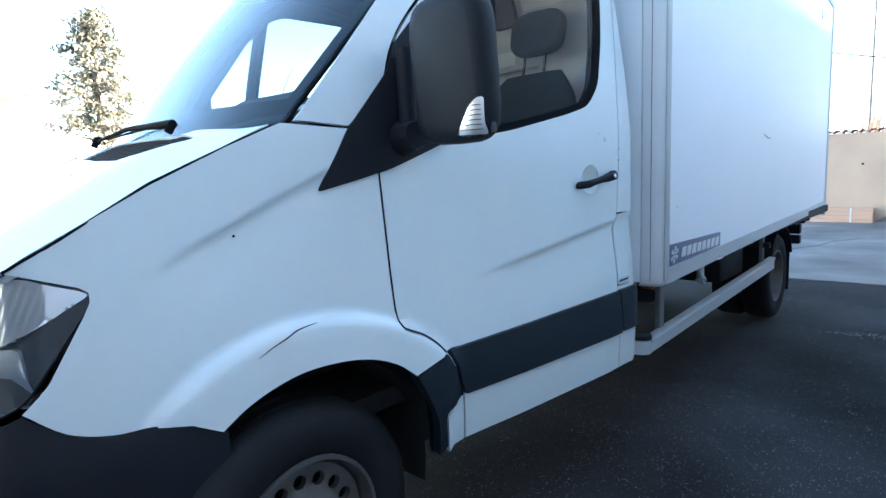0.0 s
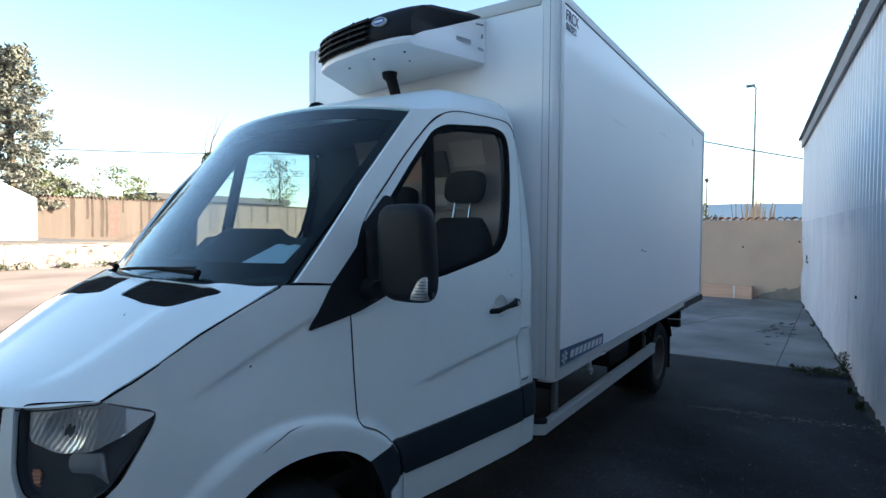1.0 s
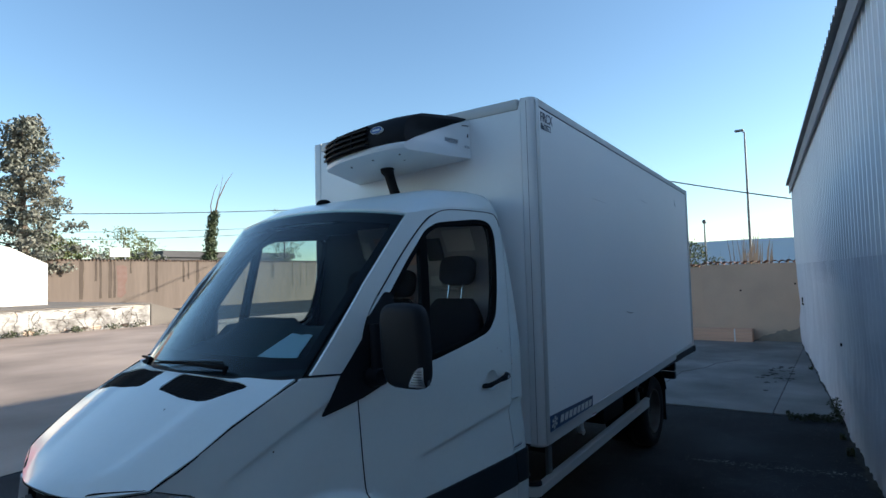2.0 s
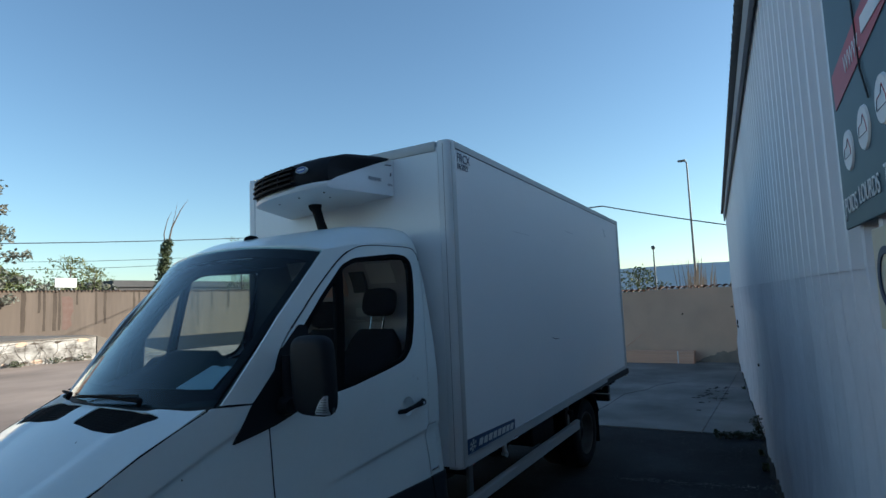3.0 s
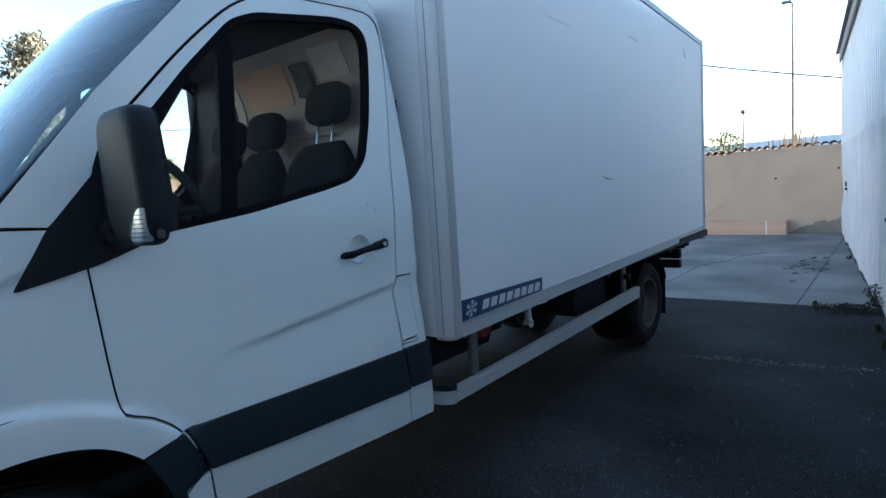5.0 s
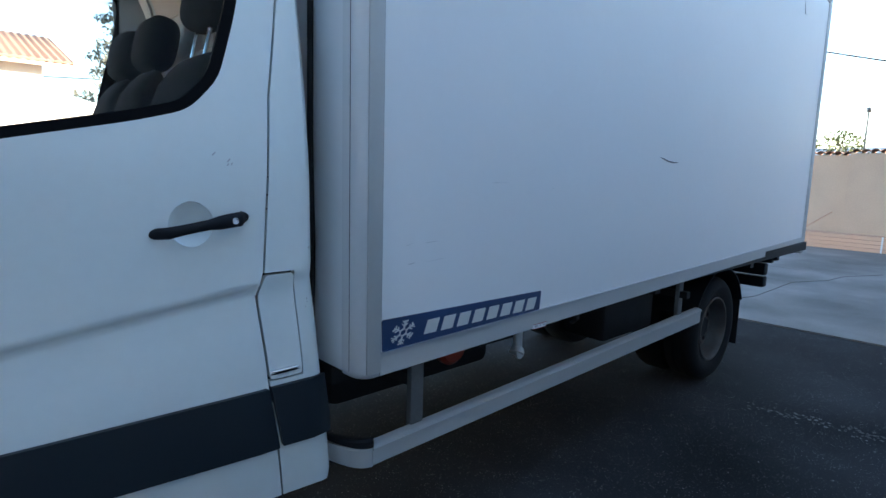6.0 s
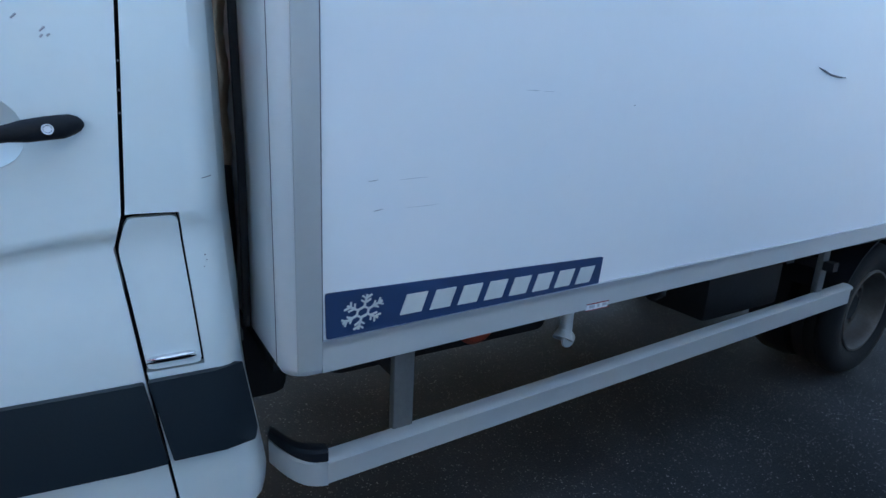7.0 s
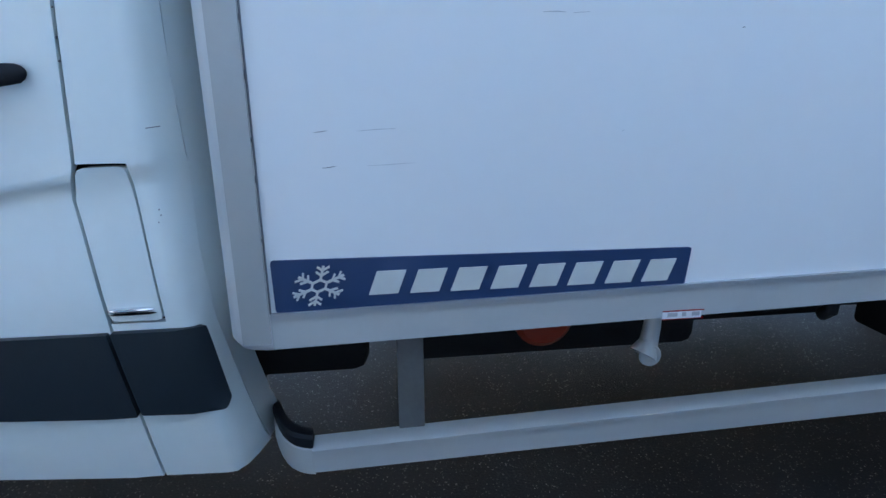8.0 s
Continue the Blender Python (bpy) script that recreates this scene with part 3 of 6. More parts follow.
        part("scratch", tube([(x, side_y(x - 0.008, 1.215) - 0.0006, 1.215 + 0.1 * (x - 1.65)) for x in (1.642, 1.65, 1.66)], 0.0007, 5), SCUFF, rear)
        for _cx, _cz, _r in ((1.640, 1.072, 0.0012), (1.642, 1.062, 0.0010), (1.637, 1.050, 0.0009), (1.5265, 1.32, 0.0016), (1.5285, 1.355, 0.002), (1.531, 1.40, 0.0016)):
            part("chip", tube([(_cx, side_y(_cx, _cz) - 0.0006, _cz), (_cx + 0.001, side_y(_cx, _cz) - 0.0006, _cz + 2 * _r)], _r, 5), SCUFF, rear)
        flap = part("fuel_flap", panel(FLAP, _surf, CORE, (), 0.035, 0.001, 0.02, 0.001), PAINT, lorry, "white fuel flap with a chrome grip")
        part("flap_grip", tube([(x - 0.010, side_y(x, 0.890) - 0.004, 0.890 + 0.002 * (x - 1.54) / 0.08) for x in (1.540, 1.55, 1.58, 1.61, 1.620)], [0.002, 0.006, 0.007, 0.006, 0.002], 8, flat=0.7), CHROME, flap)
        # thin dark bar that paints the shade below the chrome grip
        part("grip_shade", tube([(x - 0.010, side_y(x, 0.882) - 0.0015, 0.8815 + 0.002 * (x - 1.54) / 0.08) for x in (1.538, 1.55, 1.58, 1.61, 1.622)], [0.001, 0.0035, 0.004, 0.0035, 0.001], 8, flat=0.5), SEAL, flap)
        part("flap_hollow", panel([(1.500, 1.142), (1.600, 1.158), (1.625, 0.857), (1.510, 0.855), (1.488, 1.095)], _surf, CORE, (), 0.05, 0, 0.01, -0.018), SEAL, flap)

# seal along the door head and pillar
for _sd in (1, -1):
    _pts = [(x - 0.0015, z + 0.0015) for x, z in HEAD[::-1] if z > 1.75] + [(1.56, 2.23), (1.585, 2.222), (1.612, 2.19), (1.616, 2.15)]
    part("door_seal", tube([(x, side_y(x, z) - 0.0005 if _sd > 0 else right(x, z)[1] + 0.0005, z) for x, z in _pts], 0.0022, 6), SEAL, lorry)
for _sd in (1, -1):
    _pts = [p for p in DOOR[:22] if p[1] > 0.79]
    part("door_seal", tube([(x, side_y(x, z) - 0.001 if _sd > 0 else right(x, z)[1] + 0.001, z) for x, z in _pts], 0.0022, 6), SEAL, lorry)
# inner dark skin, so that gaps between panels show dark
for _f in (left, right):
    _in = bmesh.new()
    _d = Vector((0, 0.03 if _f is left else -0.03, 0))
    panel([(0.62, 0.48), (1.64, 0.53), (1.63, 1.38), (0.40, 1.30), (-0.15, 1.10), (-0.12, 0.86), (0.05, 0.90), (0.3, 0.98), (0.55, 0.92)], lambda x, z, f=_f, d=_d: tuple(Vector(f(x, z)) + d), CORE, (), 0.08, 0, 0.005, bm=_in)
    panel([(1.50, 1.36), (1.63, 1.36), (1.63, 2.20), (1.05, 2.20), (0.88, 2.14), (0.28, 1.47), (0.5, 1.42), (0.98, 2.12), (1.56, 2.16), (1.555, 2.05), (1.47, 1.7)], lambda x, z, f=_f, d=_d: tuple(Vector(f(x, z)) + d), CORE, (), 0.08, 0, 0.005, bm=_in)
    part("inner_skin", _in, SEAL, lorry)

# bonnet, vents, wipers
_rear = [(0.205 - 0.115 * (1 - abs(u) ** 2.4), YC + u * 0.62) for u in [k / 8 for k in range(-8, 9)]]
_front = [(-0.335, 0.385), (-0.36, 0.42), (-0.44, 0.60), (-0.488, 0.75), (-0.512, 0.90)]
_front += [(x, 2 * YC - y) for x, y in _front[-2::-1]]
_front = flowing(_front, 4)
_lside = [(0.08, 0.283), (-0.08, 0.305), (-0.2, 0.328)]
_out = _front + [(x, 2 * YC - y) for x, y in _lside[::-1]] + _rear[::-1] + _lside
VENT = [(0.088, 0.432), (-0.040, 0.530), (-0.052, 0.70), (-0.030, 0.915), (0.088, 0.912), (0.094, 0.66)]
VENT_R = [(x, 1.98 - y) for x, y in VENT]
hood = part("bonnet", panel(_out, bonnet, (0.2, YC, 0.6), [rounded(VENT, 0.02, 2), rounded(VENT_R, 0.02, 2)], 0.03, 0.003, 0.025), PAINT, lorry, "white bonnet with two black air vents")
for _v in (VENT, VENT_R):
    vent = part("bonnet_vent", panel(rounded(_v, 0.02, 2), bonnet, (0.2, YC, 0.6), (), 0.025, -0.004, 0.01, -0.005), SEAL, hood)
    _vb = bmesh.new()
    for k in range(13):
        _x0 = -0.085 + k * 0.0135
        _ys = [y for y in np.linspace(0.4, 1.4, 140) if inside(_x0, y, _v)]
        if len(_ys) > 2:
            tube([(_x0, y, bonnet(_x0, y)[2] - 0.0055) for y in np.linspace(_ys[0], _ys[-1], 12)], 0.0022, 5, _vb)
    part("vent_slats", _vb, SEAL, vent)
part("scuttle", sheet(lambda u, v: tuple(Vector(screen(u, 0)).lerp(Vector((0.215 - 0.115 * (1 - abs(u) ** 2.4) - 0.05, YC + u * 0.60, bonnet(0.215 - 0.115 * (1 - abs(u) ** 2.4) - 0.05, YC + u * 0.60)[2] - 0.06)), v) - Vector((0, 0, 0.012 + 0.03 * max(0.0, v)))), [k / 12 for k in range(-12, 13)], [-0.4, 0, 0.3, 0.7, 1.0]), PLASTIC, lorry)
for _pv, _tip in (((0.125, 0.64), (0.105, 1.20)), ((0.125, 1.27), (0.185, 1.48))):
    wiper = part("wiper", tube([(_pv[0] - 0.015, _pv[1], bonnet(*_pv)[2] + 0.005), (_pv[0], _pv[1], bonnet(*_pv)[2] + 0.03), ((_pv[0] + _tip[0]) / 2 - 0.012, (_pv[1] + _tip[1]) / 2, bonnet((_pv[0] + _tip[0]) / 2, (_pv[1] + _tip[1]) / 2)[2] + 0.035), (_tip[0], _tip[1], bonnet(*_tip)[2] + 0.03)], [0.011, 0.012, 0.007, 0.004], 8), SEAL, lorry, "black wiper")
    part("wiper_blade", tube([(_pv[0] + 0.035, _pv[1] + 0.08, bonnet(*_pv)[2] + 0.045), (_tip[0] + 0.02, _tip[1] - 0.02, bonnet(*_tip)[2] + 0.035)], 0.004, 6), RUBBER, wiper)

for _cx, _cy in ((-0.12, 0.70),):
    part("chip", tube([(_cx, _cy, bonnet(_cx, _cy)[2] + 0.0003), (_cx + 0.006, _cy + 0.002, bonnet(_cx + 0.006, _cy + 0.002)[2] + 0.0003)], 0.0018, 5), SEAL, hood)
for _sy in (1, -1):
    _sm = [(x, y) for x, y in [(0.20, 0.262), (0.14, 0.272), (0.08, 0.280), (0.0, 0.292), (-0.08, 0.303), (-0.14, 0.314), (-0.2, 0.326), (-0.27, 0.350), (-0.335, 0.385)]]
    part("bonnet_seal", tube([(x, y if _sy > 0 else 2 * YC - y, bonnet(x, y)[2] - 0.002) for x, y in [(q, float(np.interp(q, [a for a, b in _sm[::-1]], [b for a, b in _sm[::-1]]))) for q in np.linspace(0.2, -0.335, 40)]], 0.0034, 6), SEAL, hood)
part("bonnet_seal", tube([(x + 0.004, y, bonnet(x, y)[2] - 0.006) for x, y in _front], 0.0018, 6), SEAL, hood)

# windscreen with its black border
_us, _vs = [k / 14 for k in range(-14, 15)], [k / 12 for k in range(13)]
glass = part("windscreen", sheet(screen, _us, _vs, thick=(0.003, 0, -0.004)), SCREEN, lorry, "tinted windscreen with a black border")
glass.visible_shadow = False
_bb = bmesh.new()
for _ua, _ub, _va, _vb2 in ((-1.0, -0.93, 0, 1), (0.93, 1.0, 0, 1), (-0.93, 0.93, 0, 0.10), (-0.93, 0.93, 0.93, 1.0)):
    sheet(lambda u, v: tuple(Vector(screen(u, v)) + Vector((0.006, 0, -0.008))), list(np.linspace(_ua, _ub, 15 if _ub - _ua > 1 else 3)), list(np.linspace(_va, _vb2, 13 if _vb2 - _va > 0.5 else 3)), _bb, (0.006, 0, -0.004))
part("screen_border", _bb, SEAL, glass)

# roof
def roof(u, x):
    """u across from -1 to 1."""
    if x < 1.04:
        f = (x - 0.875) / (1.04 - 0.875)
        ze, ys = 2.190 + 0.028 * f, side_y(max(0.875, x), 2.19 + 0.028 * f)
    else:
        ze, ys = float(np.interp(x, [1.04, 1.2, 1.5, 1.655], [2.218, 2.240, 2.254, 2.250])), side_y(x, 2.235)
    h = YC - ys
    a = abs(u)
    front = -0.075 * (1 - a ** 2.4) * max(0, (1.2 - x) / (1.2 - 0.875))
    crown = 0.122 * (1 - a ** 16.0) * smoothstep(0.80, 1.25, x) + 0.05 * (1 - a ** 2) * (1 - smoothstep(0.875, 1.25, x))
    crown -= 0.03 * max(0, (x - 1.58) / 0.075) ** 2
    return (x + front, YC + u * h, ze + crown)


_ru = [-1, -0.995, -0.98, -0.95, -0.9, -0.82, -0.7, -0.5, -0.25, 0, 0.25, 0.5, 0.7, 0.82, 0.9, 0.95, 0.98, 0.995, 1]
part("cab_roof", sheet(lambda x, u: roof(u, x), [0.877, 0.90, 0.94, 0.98, 1.04, 1.1, 1.15, 1.2, 1.3, 1.4, 1.5, 1.55, 1.6, 1.63, 1.655], _ru, thick=(0, 0, -0.03)), PAINT, lorry)
part("aerial_base", lathe([(0.0, 0.030), (0.018, 0.029), (0.036, 0.022), (0.048, 0.006), (0.050, -0.03)], (1.12, 1.08, 2.338), "z", 18), SEAL, lorry, "small black domed aerial base")

# cab back wall, floor and lining
_bw = box((1.625, side_y(1.62, 0.8) + 0.03, 0.58), (1.65, 2 * YC - side_y(1.62, 0.8) - 0.03, 1.45))
sheet(lambda z, u: (1.65, YC + u * (YC - side_y(1.64, z) - 0.012), z), [1.45, 1.7, 1.95, 2.15, 2.21], [-1, -0.5, 0, 0.5, 1], _bw, (-0.025, 0, 0))
part("cab_back", _bw, PAINT, lorry)
part("back_lining", sheet(lambda z, u: (1.618 - 0.10 * smoothstep(1.85, 2.22, z) ** 2, YC + u * (YC - side_y(1.60, z) - 0.05), z), [0.7, 1.2, 1.45, 1.5, 1.7, 1.9, 2.0, 2.1, 2.2], [-1, -0.6, -0.2, 0.1, 0.28, 0.38], thick=(0.008, 0, 0)), LINER, lorry, "pale cab back lining")
part("pillar_lining", sheet(lambda z, y: (1.604 + 0.008 * smoothstep(1.30, 1.62, y), y, z), [0.7, 1.3, 1.7, 2.0, 2.19], [1.18, 1.30, 1.45, 1.6, 1.70], thick=(0.008, 0, 0)), DASH, lorry, "dark pillar trim behind the far seat")
def on_lining(y0, y1, z0, z1, proud, thick):
    """A panel that follows the bow of the back lining."""
    return sheet(lambda z, y: (1.618 - 0.10 * smoothstep(1.85, 2.22, z) ** 2 - proud, y, z), list(np.linspace(z0, z1, 5)), list(np.linspace(y0, y1, 4)), thick=(thick, 0, 0))


part("lining_patch", on_lining(0.68, 1.05, 1.945, 2.13, 0.008, 0.006), PINK_LINER, lorry, "pink-beige card on the back lining")
part("lining_patch", on_lining(1.10, 1.17, 1.90, 2.11, 0.008, 0.006), PALE_LINER, lorry)
# not a card: a pale patch that paints a reflection in the window
part("lining_patch", on_lining(0.26, 0.47, 2.02, 2.15, 0.008, 0.006), PALE_LINER, lorry, "pale patch painting a window reflection over the back lining")
part("lining_note", on_lining(0.53, 0.62, 1.805, 1.865, 0.006, 0.004), PALE_LINER, lorry)
part("lining_box", on_lining(0.50, 0.61, 1.965, 2.105, 0.030, 0.026), DASH, lorry, "dark box on the back lining")
part("lining_rail", tube([(1.60, 0.40, 1.775), (1.592, 0.42, 1.78), (1.592, 0.70, 1.783), (1.594, 0.74, 1.775), (1.594, 0.745, 1.70)], 0.010, 8), LINER, lorry)
part("roof_lining", sheet(lambda x, u: (x, YC + u * (YC - side_y(x, 2.15) - 0.03), float(np.interp(x, [0.85, 1.2, 1.5, 1.65], [2.17, 2.215, 2.215, 2.19]))), [0.92, 1.0, 1.2, 1.4, 1.65], [-1, -0.5, 0, 0.5, 1], thick=(0, 0, 0.01)), FABRIC, lorry)
part("cab_floor", box((-0.1, 0.32, 0.60), (1.66, 1.48, 0.66)), CHASSIS, lorry)
part("fire_wall", box((-0.1, 0.40, 0.60), (-0.06, 1.40, 1.22)), CHASSIS, lorry)
_db = sheet(lambda y, t: (0.20 + 0.55 * t + 0.012 * math.sin(y * 9), y, float(np.interp(t, [0, 0.3, 0.76, 0.86, 0.94, 0.98, 1.0], [1.42, 1.475, 1.56, 1.61, 1.615, 1.56, 1.10])) + 0.045 * math.exp(-((y - 0.42) / 0.17) ** 2) * smoothstep(0.7, 0.9, t) + 0.047 * smoothstep(0.80, 0.88, y) * (1 - smoothstep(1.22, 1.42, y)) * smoothstep(0.52, 0.78, t) * (1 - smoothstep(0.9, 0.97, t))), list(np.linspace(0.33, 1.47, 28)), [0, 0.15, 0.3, 0.45, 0.6, 0.7, 0.76, 0.81, 0.86, 0.9, 0.94, 0.97, 0.985, 1.0], thick=(0.03, 0, -0.12))
dash = part("dashboard", _db, DASH, lorry, "dark grey dashboard")
part("paper_sheet", sheet(lambda x, k: (x, 0.464 + 0.65 * (x - 0.357) + k * (0.271 - 0.43 * (x - 0.357)), 1.503 + 0.325 * (x - 0.36) + 0.004 * math.sin(9 * k)), [0.36, 0.42, 0.48, 0.55, 0.61], [0, 0.25, 0.5, 0.75, 1.0], thick=(0, 0, 0.002)), PAPER, dash, "sheets of white paper")
_sw = bmesh.new()
_swm = Matrix.Translation((0.83, 0.38, 1.48)) @ Matrix.Rotation(radians(66), 4, "Y")
_ring = [_swm @ Vector((0.20 * math.cos(a), 0.20 * math.sin(a), 0)) for a in [2 * math.pi * k / 32 for k in range(33)]]
tube(_ring, 0.016, 8, _sw, caps=False)
for _a in (0.3, math.pi - 0.3, -math.pi / 2):
    tube([_swm @ Vector((0, 0, -0.02)), _swm @ Vector((0.19 * math.cos(_a), 0.19 * math.sin(_a), 0))], 0.018, 6, _sw)
tube([_swm @ Vector((0, 0, -0.22)), _swm @ Vector((0, 0, -0.03)), _swm @ Vector((0, 0, 0.01))], [0.03, 0.07, 0.065], 14, _sw)
part("steering_wheel", _sw, PLASTIC, lorry, "black three-spoke steering wheel")


def cab_seat(y0, y1, heads, rise):
    seat = part("seat_cushion", box((0.86, y0, 0.98), (1.36, y1, 1.14), 0.05), FABRIC, lorry, "black fabric cab seat")
    m = Matrix.Translation((1.42, (y0 + y1) / 2, 1.38)) @ Matrix.Rotation(radians(13), 4, "Y")
    w = (y1 - y0) / 2
    n = 8

    def back(z, u, s):
        hw = w * (1 - 0.45 * max(0, (z - 0.05) / 0.27) ** 2.2)
        return m @ Vector((s * 0.06 * (1 - 0.5 * abs(u) ** 4) * (1 - 0.6 * max(0, z / 0.30) ** 4), u * hw, z))
    for h in heads:
        b = bmesh.new()
        zs = [-0.34, -0.2, -0.05, 0.1, 0.2, 0.27, 0.32, 0.345, 0.355]
        ww = w / len(heads)
        mm = Matrix.Translation((0, h - (y0 + y1) / 2, 0))
        ring = []
        for z in zs:
            hw = ww * (1 - 0.42 * max(0.0, (z - 0.06) / 0.295) ** 2.6)
            th = 0.065 * (1 - 0.8 * max(0.0, (z - 0.12) / 0.235) ** 4)
            ring.append([b.verts.new(m @ mm @ Vector((th * math.copysign(abs(math.cos(a)) ** 0.6, math.cos(a)), hw * math.copysign(abs(math.sin(a)) ** 0.6, math.sin(a)), z))) for a in [2 * math.pi * k / 20 for k in range(20)]])
        for r1, r2 in zip(ring, ring[1:]):
            for k in range(20):
                b.faces.new((r1[k], r1[(k + 1) % 20], r2[(k + 1) % 20], r2[k]))
        b.faces.new(ring[0][::-1]), b.faces.new(ring[-1])
        part("seat_back", b, FABRIC, seat)
        hr = bmesh.new()
        bmesh.ops.create_uvsphere(hr, u_segments=20, v_segments=12, radius=1)
        for v in hr.verts:
            v.co = m @ mm @ Vector((math.copysign(abs(v.co.x) ** 0.75, v.co.x) * 0.055, math.copysign(abs(v.co.y) ** 0.55, v.co.y) * 0.125, math.copysign(abs(v.co.z) ** 0.6, v.co.z) * 0.092 + rise))
        head = part("headrest", hr, FABRIC, seat, "black headrest on two chrome rods")
        for dy in (-0.05, 0.05):
            part("headrest_rod", tube([m @ mm @ Vector((0, dy, 0.32)), m @ mm @ Vector((0, dy, rise - 0.05))], 0.006, 8), CHROME, head)
    return seat


cab_seat(0.13, 0.59, [0.36], 0.53)
cab_seat(0.62, 1.36, [0.81, 1.14], 0.455)
part("belt_buckle", box((1.10, 0.735, 1.12), (1.13, 0.755, 1.19), 0.004), CHROME, lorry)

# door mirror
MIRROR_RINGS = ((0.482, 0.70), (0.486, 0.84), (0.495, 0.94), (0.510, 0.99), (0.535, 1.0), (0.547, 0.975))
MY = -0.046


def mirror(side):
    s = (lambda y: y) if side == "left" else (lambda y: 2 * YC - y)
    b = bmesh.new()
    rings = []
    for x, k in MIRROR_RINGS:
        ring = []
        for a in [2 * math.pi * j / 28 for j in range(28)]:
            cy, cz = math.copysign(abs(math.cos(a)) ** 0.45, math.cos(a)), math.copysign(abs(math.sin(a)) ** 0.42, math.sin(a))
            ring.append(b.verts.new((x + 0.04 * cz * (x - 0.5), s(MY + 0.122 * k * cy + 0.012 * cz), 1.575 + 0.18 * (0.3 + 0.7 * k) * cz)))
        rings.append(ring)
    for r1, r2 in zip(rings, rings[1:]):
        for j in range(28):
            b.faces.new((r1[j], r1[(j + 1) % 28], r2[(j + 1) % 28], r2[j]))
    b.faces.new(rings[0][::-1]), b.faces.new(rings[-1])
    m = part("door_mirror", b, PLASTIC, lorry, "large black door mirror")
    part("mirror_face", sheet(lambda y, z: (0.549, s(y), z), [-0.12, 0.07], [1.48, 1.72], thick=(0.003, 0, 0)), MIRROR, m)
    part("mirror_arm", tube([(0.525, s(0.09), 1.43), (0.55, s(0.17), 1.425), (0.59, s(0.27), 1.43)], [0.035, 0.05, 0.06], 12), PLASTIC, m)
    part("mirror_hinge", tube([(0.54, s(0.135), 1.42), (0.545, s(0.145), 1.66)], 0.026, 12), PLASTIC, m)
    def face(y, z):
        """The front skin of the housing."""
        a, b = 0.3, 1.6
        cz = (z - 1.565) / 0.18
        for _ in range(30):
            k = (a + b) / 2
            q = abs((y - MY - 0.012 * cz) / (0.122 * k)) ** 4.44 + abs(cz / (0.3 + 0.7 * k)) ** 4.76
            a, b = (k, b) if q > 1 else (a, k)
        return (float(np.interp(k, [r[1] for r in MIRROR_RINGS[:5]], [r[0] for r in MIRROR_RINGS[:5]])), s(y), z)
    shape = rounded([(-0.161, 1.412), (-0.092, 1.412), (-0.104, 1.440), (-0.126, 1.474), (-0.143, 1.492), (-0.161, 1.496)], 0.008, 3)
    lamp = part("side_indicator", panel(shape, face, (0.6, s(MY), 1.57), (), 0.008, 0, 0.006, 0.004), REFLECTOR, m, "clear indicator lamp")
    part("indicator_lens", panel(shrink(shape, -0.002), face, (0.6, s(MY), 1.57), (), 0.012, 0, 0.006, 0.009), LENS, lamp).visible_shadow = False
    part("lamp_side", box((0.512, min(s(-0.1675), s(-0.162)), 1.416), (0.532, max(s(-0.1675), s(-0.162)), 1.488), 0.004), LAMP_GREY, lamp)
    part("indicator_bulb", box((0.516, min(s(-0.1685), s(-0.165)), 1.452), (0.524, max(s(-0.1685), s(-0.165)), 1.464), 0.001), AMBER, lamp)
    for z in (1.422, 1.433, 1.444, 1.455, 1.466, 1.477):
        part("lamp_flute", tube([Vector(face(y, z)) - Vector((0.005, 0, 0)) for y in np.linspace(-0.157, -0.100 - 0.6 * max(0, z - 1.42), 5)], 0.0012, 5), LAMP_GREY, lamp)
    return m


mirror("left")

# nose: lamps, bumper, grille
BUMPER = [(0.165, 0.742), (0.24, 0.785), (0.32, 0.798), (0.40, 0.80), (0.47, 0.818), (0.555, 0.868), (0.62, 0.842), (0.80, 0.845), (0.84, 0.80), (FRONT_LEN / 2, 0.79)]
BUMPER = flowing(BUMPER[:6]) + BUMPER[6:]
_bo = BUMPER + [(FRONT_LEN - s, z) for s, z in BUMPER[-2::-1]]
_lowb = [(FRONT_LEN - 0.155, 0.40), (FRONT_LEN - 0.5, 0.33), (0.5, 0.33), (0.155, 0.40)]


def bumper_skin(s, z):
    p = Vector(nose(s, z))
    d = Vector((p.x - 0.25, (p.y - YC) * 0.75, 0)).normalized()
    return tuple(p + d * (0.025 * smoothstep(0.86, 0.72, z) - 0.06 * smoothstep(0.58, 0.52, z) * smoothstep(0.25, 0.5, min(s, FRONT_LEN - s)) - 0.05 * smoothstep(0.45, 0.33, z)))


